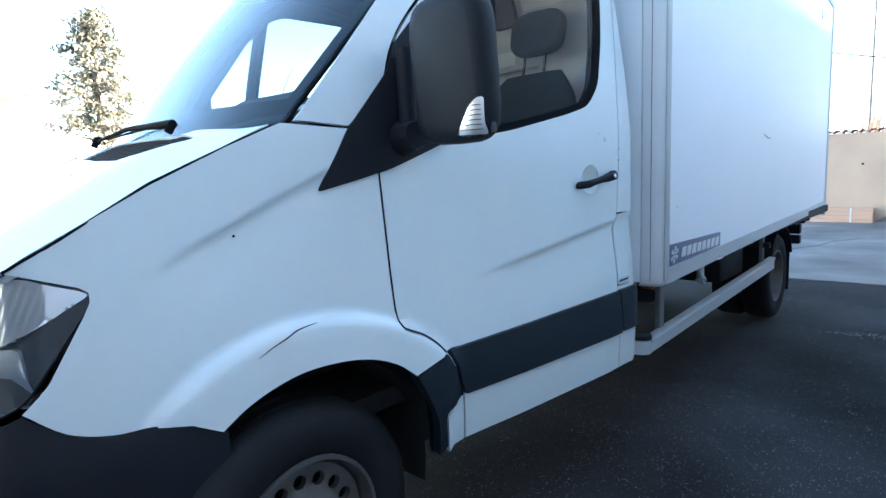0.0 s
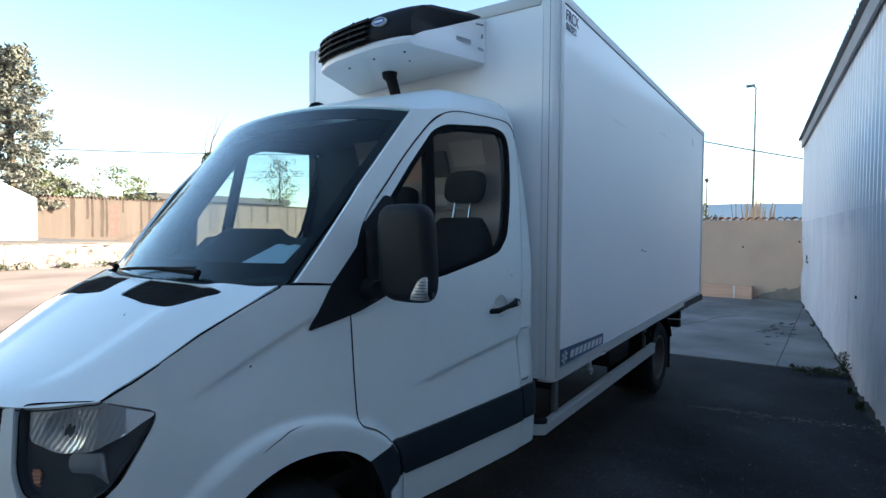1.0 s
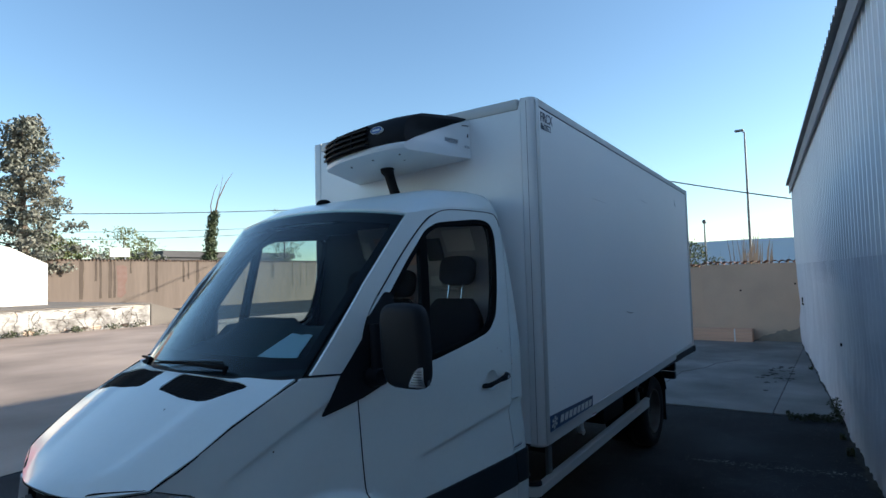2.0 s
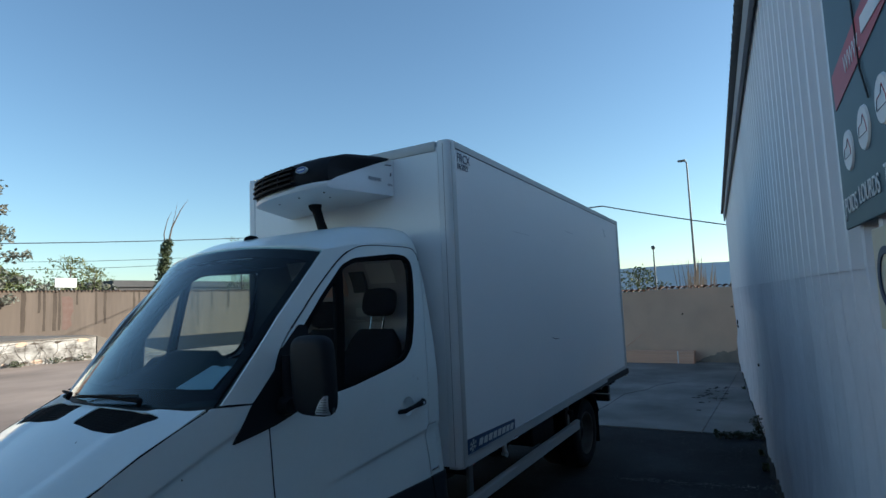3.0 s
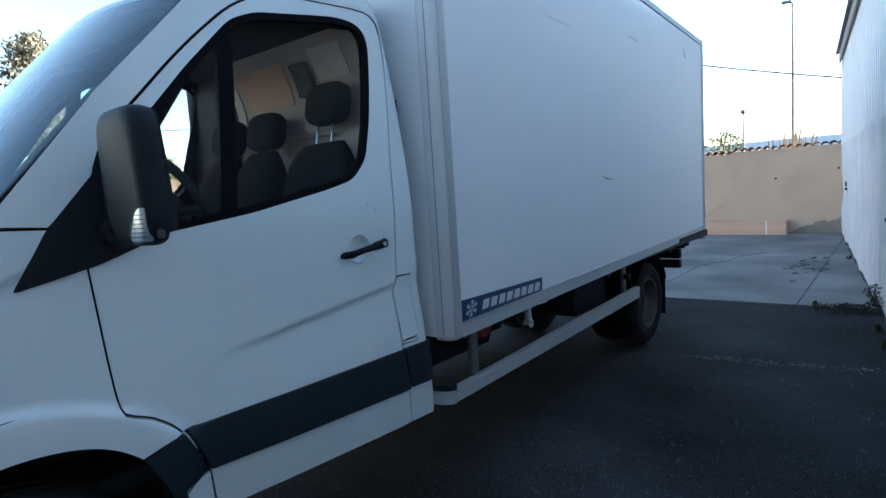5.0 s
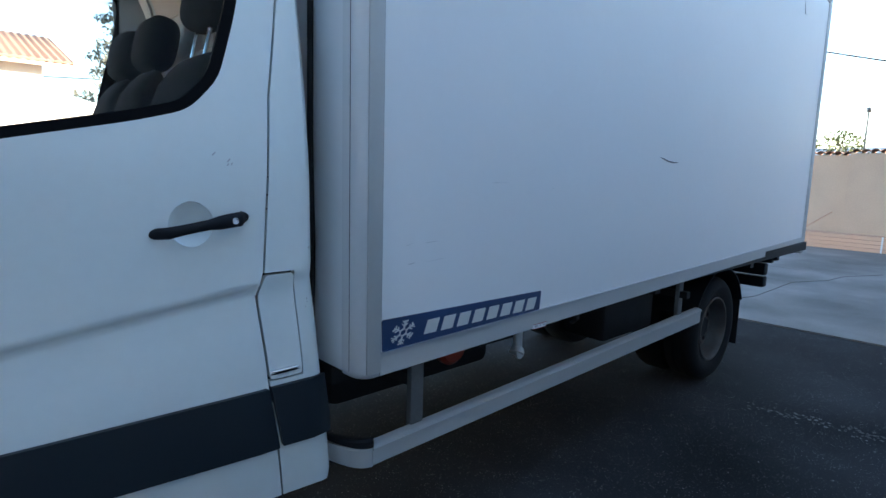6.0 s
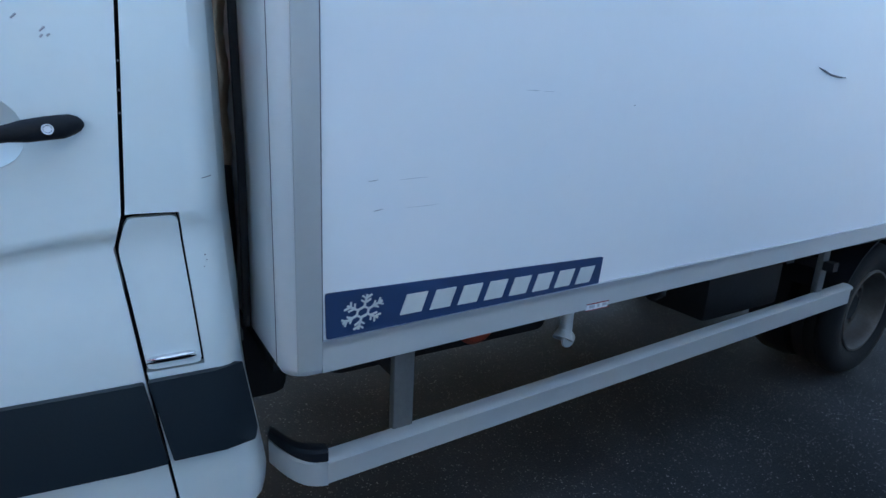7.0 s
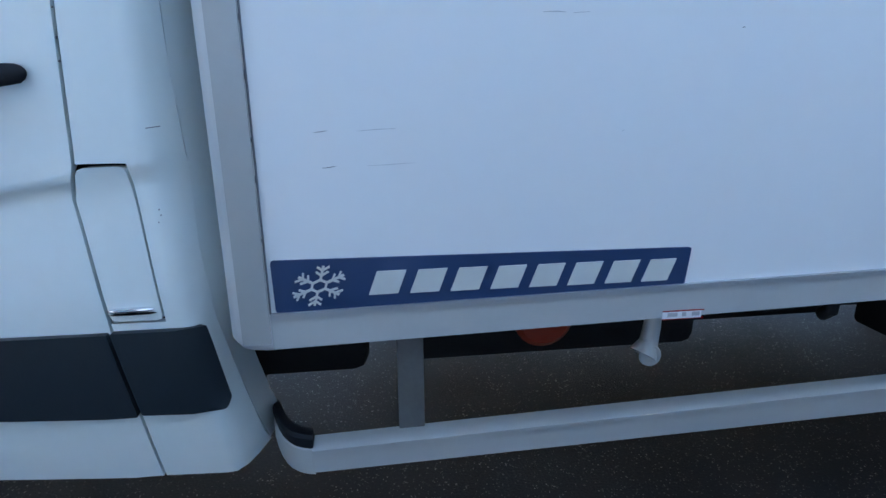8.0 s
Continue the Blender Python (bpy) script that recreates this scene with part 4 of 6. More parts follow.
part("front_bumper", panel(_bo + _lowb, bumper_skin, (0.2, YC, 0.6), (), 0.045, 0.002, 0.03), PLASTIC, lorry, "black plastic front bumper")
HEADLAMP = rounded([(0.392, 1.112), (0.47, 1.145), (0.555, 1.163), (0.70, 1.150), (0.845, 1.134), (0.83, 0.93), (0.80, 0.862), (0.64, 0.855), (0.555, 0.882), (0.50, 0.955), (0.42, 1.07)], 0.045, 5)
for _n in (nose, nose_m):
    _c = (0.3, YC, 0.9)
    lamp = part("headlamp", panel(HEADLAMP, _n, _c, (), 0.04, 0.004, 0.03, -0.030), LAMP_GREY, lorry, "swept headlamp with a clear lens")
    part("lamp_rim", panel(shrink(HEADLAMP, -0.0015), _n, _c, [shrink(resample(HEADLAMP, 0.03), 0.002)], 0.04, 0, 0.006, -0.002), SEAL, lamp)
    part("lamp_wall", panel(shrink(resample(HEADLAMP, 0.03), 0.002), _n, _c, [shrink(resample(HEADLAMP, 0.03), 0.0035)], 0.04, 0, 0.030, -0.004), LAMP_GREY, lamp)
    part("lamp_reflector", panel(rounded([(0.43, 1.104), (0.555, 1.146), (0.70, 1.134), (0.83, 1.118), (0.822, 1.025), (0.72, 0.995), (0.62, 1.005), (0.53, 1.045)], 0.02, 3), lambda s, z, n=_n: tuple(Vector(n(s, z)) + Vector((0.022 + 0.0007 * math.sin(s * 330 + z * 160) + 0.012 * max(0, 1 - ((s - 0.70) / 0.075) ** 2 - ((z - 1.06) / 0.06) ** 2), 0, 0))), _c, (), 0.0055, 0, 0.02, 0.0), REFLECTOR, lamp)
    part("lamp_projector", panel(rounded([(0.578, 1.003), (0.69, 0.995), (0.69, 0.955), (0.658, 0.878), (0.605, 0.868), (0.582, 0.895)], 0.018, 3), lambda s, z, n=_n: tuple(Vector(n(s, z)) + Vector((0.028 + 0.02 * smoothstep(0.96, 0.90, z), 0, 0))), _c, (), 0.02, 0, 0.03, 0), REFLECTOR, lamp)
    part("lamp_indicator", panel(rounded([(0.78, 0.945), (0.812, 0.94), (0.805, 0.895), (0.785, 0.89)], 0.012, 3), lambda s, z, n=_n: tuple(Vector(n(s, z)) + Vector((0.028 + 0.002 * math.sin(z * 500), 0, 0))), _c, (), 0.006, 0, 0.03, 0), AMBER, lamp)
    part("lamp_cover", panel(shrink(resample(HEADLAMP, 0.03), 0.006), _n, _c, (), 0.04, 0, 0.004, -0.002), LENS, lamp).visible_shadow = False
    part("grille_post", panel(rounded([(0.855, 1.126), (0.90, 1.118), (0.905, 0.82), (0.85, 0.82), (0.812, 0.85), (0.84, 0.93)], 0.008, 2), _n, _c, (), 0.04, 0.002, 0.03, 0.006), PAINT, lorry)
grille = part("grille", panel([(0.905, 1.115), (FRONT_LEN - 0.905, 1.115), (FRONT_LEN - 0.905, 0.82), (0.905, 0.82)], nose, (0.3, YC, 0.9), (), 0.05, 0, 0.02, -0.05), SEAL, lorry, "dark grille with three perforated bars")
for _z in (1.035, 0.955, 0.875):
    _g = panel(rounded([(0.92, _z + 0.022), (FRONT_LEN - 0.92, _z + 0.022), (FRONT_LEN - 0.92, _z - 0.022), (0.92, _z - 0.022)], 0.01, 2), nose, (0.3, YC, 0.9), [], 0.04, 0, 0.02, -0.015)
    for k in range(22):
        for dz in (-0.008, 0.008):
            s0 = 0.935 + k * (FRONT_LEN - 1.87) / 21
            p = Vector(nose(s0, _z + dz))
            box(p - Vector((0.0, 0.004, 0.004)), p + Vector((0.012, 0.004, 0.004)), 0, _g)
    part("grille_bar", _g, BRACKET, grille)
part("badge", lathe([(0.0, -0.02), (0.06, -0.02), (0.075, -0.012), (0.085, -0.018), (0.09, 0.0)], (-0.525, YC, 0.955), "x", 28), CHROME, grille)


# wheels
def wheel(x, y, z, label, dish):
    w = empty("road_wheel", "", "")
    w.parent = lorry
    tyre = part("tyre", lathe([(0.215, 0.02), (0.235, 0.0), (0.29, -0.015), (0.335, -0.008), (0.355, 0.012), (TYRE, 0.035), (TYRE, 0.055), (TYRE - 0.01, 0.058), (TYRE - 0.01, 0.066), (TYRE, 0.069), (TYRE, 0.11), (TYRE - 0.01, 0.113), (TYRE - 0.01, 0.121), (TYRE, 0.124), (TYRE, 0.15), (0.355, 0.185), (0.30, 0.205), (0.215, 0.19)], (x, y, z), "y", 56), RUBBER, w, label)
    rim = part("rim", lathe([(0.226, 0.005), (0.224, -0.004), (0.214, -0.004), (0.208, 0.012), (0.204, 0.05), (0.195, dish), (0.19, dish + 0.01)], (x, y, z), "y", 48), STEEL, w, "steel rim with round holes")
    hs = [[(0.152 * math.cos(a) + 0.0205 * math.cos(b), 0.152 * math.sin(a) + 0.0205 * math.sin(b)) for b in [2 * math.pi * q / 10 for q in range(10)]] for a in [2 * math.pi * q / 16 for q in range(16)]]
    disc = [(0.194 * math.cos(a), 0.194 * math.sin(a)) for a in [2 * math.pi * q / 48 for q in range(48)]]
    part("rim_disc", panel(disc, lambda u, v: (x + u, y + dish - (0.03 if dish < 0.06 else -0.03) * (1 - smoothstep(0.09, 0.13, math.hypot(u, v))), z + v), (x, y + 0.5, z), hs, 0.02, 0, 0.02), STEEL, rim)
    part("brake_drum", lathe([(0.0, 0.0), (0.186, 0.0), (0.19, 0.01), (0.19, 0.06)], (x, y + dish + 0.045, z), "y", 32), SEAL, rim)
    part("hub", lathe([(0.0, -0.03), (0.035, -0.03), (0.05, -0.02), (0.055, 0.0), (0.09, 0.008), (0.092, 0.02)], (x, y + dish - (0.02 if dish < 0.06 else -0.05), z), "y", 28), CHASSIS, rim)
    for q in range(6):
        a = 2 * math.pi * q / 6 + 0.2
        part("wheel_nut", lathe([(0.0, -0.02), (0.009, -0.02), (0.011, 0.0), (0.011, 0.02)], (x + 0.08 * math.cos(a), y + dish - (0.02 if dish < 0.06 else -0.05), z + 0.08 * math.sin(a)), "y", 6), STEEL, rim)
    return w


wheel(WHEEL_F[0], 0.235, WHEEL_F[1], "black front tyre", 0.035)
wheel(WHEEL_R[0], 0.135, WHEEL_R[1], "black twin rear tyre", 0.10)
for _p in ((WHEEL_F[0], 1.38, WHEEL_F[1]), (WHEEL_R[0], 1.42, WHEEL_R[1]), (WHEEL_R[0], 0.37, WHEEL_R[1]), (WHEEL_R[0], 1.19, WHEEL_R[1])):
    part("tyre", lathe([(0.20, 0.0), (0.29, -0.01), (0.35, 0.0), (TYRE, 0.035), (TYRE, 0.15), (0.35, 0.185), (0.20, 0.19)], _p, "y", 40), RUBBER, lorry)
# wheel housings
part("arch_liner", sheet(lambda a, y: (0.262 + 0.44 * math.cos(a), y, 0.40 + 0.44 * math.sin(a)), [math.pi * k / 16 for k in range(-1, 18)], [0.285, 0.5, 0.62], thick=(0, 0, 0.01)), CHASSIS, lorry)
part("arch_wall", box((-0.15, 0.61, 0.35), (0.74, 0.63, 0.90)), CHASSIS, lorry)
part("rear_mudguard", sheet(lambda a, y: (WHEEL_R[0] + 0.43 * math.cos(a), y, WHEEL_R[1] + 0.43 * math.sin(a)), [math.pi * (0.12 + 0.76 * k / 14) for k in range(15)], [0.10, 0.11, 0.35, 0.60], thick=(0, 0, 0.008)), PLASTIC, lorry)
part("mud_flap", box((5.34, 0.13, 0.18), (5.35, 0.58, 0.58)), RUBBER, lorry)

# ---- refrigerated body ----
BX0, BX1 = 1.752, 6.39
PX0 = 1.829                     # where the side panel begins


def body_y(x):
    return -0.078 + 0.0238 * (x - 1.84)


def body_top(x):
    return 2.952 - 0.0165 * (x - 1.84)


def body_low(x):
    return 0.832 + 0.009 * (x - 1.84)


YR = 2 * YC                     # right flank by mirroring


def flank(x0, x1, z0, z1, off, thick, n=2):
    """A strip along the left flank; z0, z1 as functions of x."""
    return sheet(lambda x, k: (x, body_y(x) + off, z0(x) * (1 - k) + z1(x) * k), list(np.linspace(x0, x1, n)), [0, 1], thick=(0, thick, 0))


side = part("side_panel", flank(PX0, BX1 - 0.05, lambda x: body_low(x) + 0.062, lambda x: body_top(x) - 0.03, 0.0, 0.06, 30), PANEL, lorry, "smooth white insulated side panel with light scuffs")
part("bottom_rail", flank(PX0, BX1, body_low, lambda x: body_low(x) + 0.062, -0.006, 0.05), PROFILE, lorry, "grey aluminium bottom rail")
part("rail_lip", flank(PX0, BX1, lambda x: body_low(x) + 0.058, lambda x: body_low(x) + 0.068, -0.009, 0.02), ALU, lorry)
part("top_rail", flank(PX0, BX1, lambda x: body_top(x) - 0.045, body_top, -0.006, 0.05), PROFILE, lorry, "grey aluminium top rail")
part("rail_seam", flank(PX0, BX1, lambda x: body_top(x) - 0.049, lambda x: body_top(x) - 0.044, -0.002, 0.02), SEAL, lorry)
part("side_panel", box((PX0, YR + 0.0, 0.84), (BX1, YR + 0.056, 2.87)), PANEL, lorry)
part("front_wall", box((BX0 + 0.004, 0.006, 0.84), (BX0 + 0.06, YR - 0.006, 2.91)), PANEL, lorry, "white insulated front wall")
part("front_top_rail", box((BX0 - 0.004, 0.02, 2.885), (BX0 + 0.05, YR - 0.02, 2.952), 0.004), PROFILE, lorry)
part("body_roof", sheet(lambda x, u: (x, body_y(x) + 0.01 + u * (YR - 2 * body_y(x) - 0.02), body_top(x) - 0.012), [BX0 + 0.02, 3, 5, BX1], [0, 0.5, 1], thick=(0, 0, -0.05)), PANEL, lorry)
part("body_floor", box((BX0 + 0.01, 0.0, 0.835), (BX1, YR, 0.90)), CHASSIS, lorry)


def corner(s):
    """The rounded upright at a front corner."""
    b = bmesh.new()
    r = 0.045
    prof = [(PX0, body_y(PX0) - 0.004), (PX0 - 0.004, body_y(PX0) - 0.007)]
    prof += [(BX0 + r - r * math.sin(a), body_y(BX0) - 0.007 + r - r * math.cos(a)) for a in [math.pi / 2 * k / 8 for k in range(9)]]
    prof += [(BX0, 0.0), (BX0 + 0.004, 0.004), (BX0 + 0.05, 0.004), (PX0, body_y(PX0) + 0.05)]
    zs = [0.822, 0.830, 0.850, 2.0, 2.935, 2.952]
    rings = []
    for i, z in enumerate(zs):
        k = 0.022 if i == 0 else 0.009 if i == 1 else 0.003 if i == 5 else 0
        rings.append([b.verts.new((x + k, (y + k) if s > 0 else YR - (y + k), z)) for x, y in prof])
    n = len(prof)
    for r1, r2 in zip(rings, rings[1:]):
        for j in range(n):
            b.faces.new((r1[j], r1[(j + 1) % n], r2[(j + 1) % n], r2[j]))
    b.faces.new(rings[0]), b.faces.new(rings[-1])
    return part("corner_profile", b, SIDE_WHITE, lorry, "rounded grey corner upright")


cp = corner(1)
part("edge_strip", box((BX0 + 0.026, body_y(BX0) - 0.0095, 0.845), (PX0 - 0.002, body_y(BX0) - 0.004, 2.935), 0.001), PROFILE, cp, "grey edge strip")
part("profile_seam", box((BX0 - 0.0008, -0.0395, 0.85), (BX0 + 0.002, -0.0365, 2.93)), SCUFF, cp)
part("profile_seam", box((PX0 - 0.001, body_y(PX0) - 0.0078, 0.90), (PX0 + 0.001, body_y(PX0) + 0.01, 2.90)), SCUFF, cp)
for z, h in ((1.375, 0.010), (1.29, 0.016), (1.195, 0.008), (1.13, 0.012), (1.03, 0.007), (1.62, 0.010), (1.78, 0.014)):
    part("nick", tube([(PX0 - 0.0015, body_y(PX0) - 0.0078, z), (PX0 - 0.0005, body_y(PX0) - 0.0078, z + h / 2), (PX0 - 0.001, body_y(PX0) - 0.0078, z + h)], [0.0008, 0.0022, 0.0008], 5), SCUFF, cp)
corner(-1)
# rear frame
part("rear_frame", box((BX1 - 0.05, body_y(BX1) - 0.006, 0.80), (BX1 + 0.03, body_y(BX1) + 0.09, 2.885), 0.006), PROFILE, lorry, "aluminium rear door frame")
part("rear_frame", box((BX1 - 0.05, YR - 0.06, 0.80), (BX1 + 0.03, YR + 0.03, 2.885), 0.006), PROFILE, lorry)
part("rear_door", box((BX1 - 0.03, 0.10, 0.84), (BX1 + 0.02, YC - 0.004, 2.85), 0.004), PANEL, lorry, "white insulated rear door")
part("rear_door", box((BX1 - 0.03, YC + 0.004, 0.84), (BX1 + 0.02, YR - 0.10, 2.85), 0.004), PANEL, lorry)

# flank details
plate = part("maker_plate", panel(rounded([(1.838, 0.900), (2.604, 0.893), (2.612, 0.980), (1.836, 0.996)], 0.006, 2), lambda x, z: (x, body_y(x), z), (3, 1, 1.5), (), 0.08, 0, 0.003, 0.003), BLUE, lorry, "dark blue plate with a pale snow crystal and lettering bars")
_sf = bmesh.new()
_sc = Vector((1.915, 0, 0.946))


def flat_bar(a, b, w, bm):
    """A thin bar on the flank between two points (x, z)."""
    a, b = Vector(a), Vector(b)
    n = Vector((-(b - a).y, (b - a).x)).normalized() * w
    q = [a + n, b + n, b - n, a - n]
    vs = [bm.verts.new((p.x, body_y(p.x) - 0.0052, p.y)) for p in q] + [bm.verts.new((p.x, body_y(p.x) - 0.0025, p.y)) for p in q]
    bm.faces.new(vs[:4])
    for i in range(4):
        bm.faces.new((vs[i], vs[(i + 1) % 4], vs[4 + (i + 1) % 4], vs[4 + i]))


for k in range(6):
    a = math.pi / 3 * k + math.pi / 6
    d = Vector((math.cos(a) * 1.25 + math.sin(a) * 0.28, math.sin(a)))
    c = Vector((_sc.x, _sc.z))
    flat_bar(c + d * 0.012, c + d * 0.036, 0.0022, _sf)
    for t in (0.019, 0.028):
        for g in (0.9, -0.9):
            e = Vector((math.cos(a + g) * 1.25 + math.sin(a + g) * 0.28, math.sin(a + g)))
            flat_bar(c + d * t, c + d * t + e * 0.011, 0.0018, _sf)
    a2 = a + math.pi / 3
    d2 = Vector((math.cos(a2) * 1.25 + math.sin(a2) * 0.28, math.sin(a2)))
    flat_bar(c + d * 0.011, c + d2 * 0.011, 0.002, _sf)
part("snow_crystal", _sf, PLATE_GREY, plate, smooth=False)
for k in range(8):
    _lb = bmesh.new()
    x0, wd = 2.000 + k * 0.0735, 0.052
    vs = []
    for dy in (-0.0052, -0.0025):
        for dx, dz in ((0, 0.921), (wd, 0.921), (wd + 0.016, 0.964), (0.016, 0.964)):
            vs.append(_lb.verts.new((x0 + dx, body_y(x0 + dx) + dy, dz + 0.003 - 0.014 * (x0 - 2.0))))
    _lb.faces.new(vs[:4])
    for i in range(4):
        _lb.faces.new((vs[i], vs[(i + 1) % 4], vs[4 + (i + 1) % 4], vs[4 + i]))
    part("lettering_bar", _lb, PLATE_GREY, plate, smooth=False)
_fm = Matrix.Translation((1.865, body_y(1.87) - 0.0015, 2.822)) @ Matrix.Rotation(radians(90), 4, "X") @ Matrix.Diagonal((0.85, 1, 1, 1))
part("approval_mark", text_mesh("FRCX", 0.062, _fm, 0.0008), INK, lorry, "dark stencilled letters FRCX", smooth=False)
_fm = Matrix.Translation((1.868, body_y(1.87) - 0.0015, 2.772)) @ Matrix.Rotation(radians(90), 4, "X") @ Matrix.Diagonal((0.82, 1, 1, 1))
part("approval_date", text_mesh("06/2022", 0.040, _fm, 0.0008), INK, lorry, "small dark stencilled date", smooth=False)
_st = bmesh.new()
box((2.565, body_y(2.6) - 0.0085, 0.836), (2.645, body_y(2.6) - 0.005, 0.852), 0, _st)
sticker = part("size_sticker", _st, PAPER, lorry, "small white sticker with red frame and bars")
for z in (0.835, 0.8515):
    part("sticker_edge", box((2.565, body_y(2.6) - 0.0095, z), (2.650, body_y(2.6) - 0.006, z + 0.0012)), RED, sticker)
for x, w in ((2.575, 0.02), (2.605, 0.008), (2.625, 0.016)):
    part("sticker_bar", box((x, body_y(2.6) - 0.0095, 0.841), (x + w, body_y(2.6) - 0.006, 0.849)), FAINT, sticker)
# scratches in the panel
for pts, w, mt in (([(3.55, 1.518), (3.59, 1.510), (3.64, 1.500), (3.70, 1.496), (3.75, 1.497)], 0.0035, SCUFF), ([(1.924, 1.208), (1.936, 1.209), (1.947, 1.211)], 0.0006, SCUFF), ([(1.994, 1.209), (2.025, 1.211), (2.057, 1.212)], 0.0006, FAINT),
                   ([(1.934, 1.150), (1.946, 1.151), (1.957, 1.153)], 0.0007, SCUFF), ([(2.008, 1.152), (2.05, 1.153), (2.088, 1.155)], 0.0005, FAINT), ([(2.30, 1.392), (2.325, 1.393), (2.34, 1.392)], 0.0009, FAINT), ([(2.352, 1.391), (2.38, 1.393)], 0.0009, FAINT),
                   ([(2.657, 1.37), (2.662, 1.371)], 0.0016, SCUFF), ([(2.453, 1.20), (2.457, 1.201)], 0.0014, FAINT), ([(5.66, 2.70), (5.70, 2.62), (5.76, 2.62)], 0.004, FAINT), ([(4.14, 2.545), (4.27, 2.54), (4.40, 2.535)], 0.003, FAINT), ([(2.77, 2.425), (2.9, 2.42), (3.12, 2.42)], 0.002, FAINT), ([(3.69, 2.412), (3.74, 2.408)], 0.003, FAINT)):
    part("scratch", tube([(x, body_y(x) - 0.0003, z) for x, z in pts], [w * 0.4] + [w] * (len(pts) - 2) + [w * 0.4], 5), mt, side)

# under the body
part("chassis_rail", box((0.9, 0.52, 0.58), (6.1, 0.59, 0.78), 0.008), CHASSIS, lorry)
part("chassis_rail", box((0.9, 1.21, 0.58), (6.1, 1.28, 0.78), 0.008), CHASSIS, lorry)
for x in (1.78, 2.9, 3.9, 5.4, 6.0):
    part("cross_member", box((x, 0.10, 0.76), (x + 0.06, 1.70, 0.835)), CHASSIS, lorry)
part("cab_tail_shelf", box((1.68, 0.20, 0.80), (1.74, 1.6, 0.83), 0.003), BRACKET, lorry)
# dark upright added to block the bright view through the gap
part("gap_blocker", box((1.678, 0.62, 0.84), (1.715, 0.68, 2.2), 0.004), CHASSIS, lorry)
part("rear_axle", tube([(WHEEL_R[0], 0.2, WHEEL_R[1]), (WHEEL_R[0], 1.6, WHEEL_R[1])], 0.07, 12), CHASSIS, lorry)
# two unseen dark boxes, added to darken the space under the cab
part("shade_block_front", box((0.55, 0.55, 0.24), (1.62, 1.25, 0.60), 0.06), CHASSIS, lorry)
part("shade_block_mid", box((1.60, 0.66, 0.36), (1.98, 1.35, 0.76), 0.05), CHASSIS, lorry)
part("prop_shaft", tube([(1.6, 0.9, 0.50), (WHEEL_R[0] - 0.2, 0.9, 0.42)], 0.045, 12), CHASSIS, lorry)
part("fuel_tank", box((2.1, 0.62, 0.40), (3.1, 1.15, 0.72), 0.05), CHASSIS, lorry)
part("spare_carrier", lathe([(0.05, 0.0), (0.33, 0.0), (0.35, 0.06), (0.33, 0.18), (0.05, 0.18)], (5.65, 0.9, 0.42), "z", 28), RUBBER, lorry)
part("silencer", tube([(3.2, 1.35, 0.5), (3.9, 1.35, 0.5)], 0.11, 16), CHASSIS, lorry)
part("battery_box", box((3.55, 0.20, 0.52), (4.10, 0.50, 0.80), 0.02), CHASSIS, lorry)
guard = part("side_guard", sheet(lambda x, k: (x, 0.0 + 0.0275 * (x - 1.87) + (0.006, 0.0, 0.0, -0.007, -0.007, 0.0, 0.018)[k], 0.5 + (0.0, 0.004, 0.072, 0.077, 0.086, 0.091, 0.096)[k] * (0.70 + 0.115 * (x - 1.87))), list(np.linspace(1.868, 4.49, 8)), [0, 1, 2, 3, 4, 5, 6], thick=(0, 0.02, 0)), PROFILE, lorry, "aluminium side guard rail")


def rail_end(z0, z1, grow):
    """The curved closing piece at the front of the guard rail."""
    b = bmesh.new()
    rings = []
    for t in [k / 8 for k in range(9)]:
        x, y = 1.870 - 0.10 * t, 0.002 + 0.02 * t + 0.11 * t ** 3
        d = 0.032 - 0.004 * t
        rings.append([b.verts.new(p) for p in ((x, y - grow, z0 + 0.012 * t * t), (x, y - grow, z1 - 0.006), (x + 0.002, y - grow + 0.006, z1), (x + 0.012 * t, y + d, z1), (x + 0.012 * t, y + d, z0 + 0.012 * t * t))])
    for r1, r2 in zip(rings, rings[1:]):
        for j in range(5):
            b.faces.new((r1[j], r1[(j + 1) % 5], r2[(j + 1) % 5], r2[j]))
    b.faces.new(rings[0][::-1]), b.faces.new(rings[-1])
    return b


part("guard_end", rail_end(0.497, 0.562, 0.0), PROFILE, guard, "rounded grey rail end")
part("guard_cap", rail_end(0.562, 0.590, 0.003), PLASTIC, guard, "black rubber cap")
for x in (2.05, 4.2):
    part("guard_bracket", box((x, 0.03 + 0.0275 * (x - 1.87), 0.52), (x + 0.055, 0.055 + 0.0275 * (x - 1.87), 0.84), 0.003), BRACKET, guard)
    part("guard_arm", box((x + 0.005, 0.05, 0.70), (x + 0.05, 0.55, 0.74)), CHASSIS, guard)
part("marker_lamp", lathe([(0.0, -0.018), (0.06, -0.016), (0.075, 0.0), (0.075, 0.03)], (2.42, 0.22, 0.722), "y", 24), ORANGE, lorry, "orange side marker under the body")
# unseen far guard, mirrors the near one and cuts far-side light
far_guard = part("side_guard", box((1.9, 1.76, 0.50), (4.5, 1.79, 0.60), 0.004), PROFILE, lorry)
for x in (2.05, 4.2):
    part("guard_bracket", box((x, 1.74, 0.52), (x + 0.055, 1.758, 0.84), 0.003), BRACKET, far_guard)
# unseen box added to stop far-side light from reaching under the body
part("shade_block_far", box((1.95, 1.25, 0.18), (4.2, 1.70, 0.80), 0.04), CHASSIS, lorry)
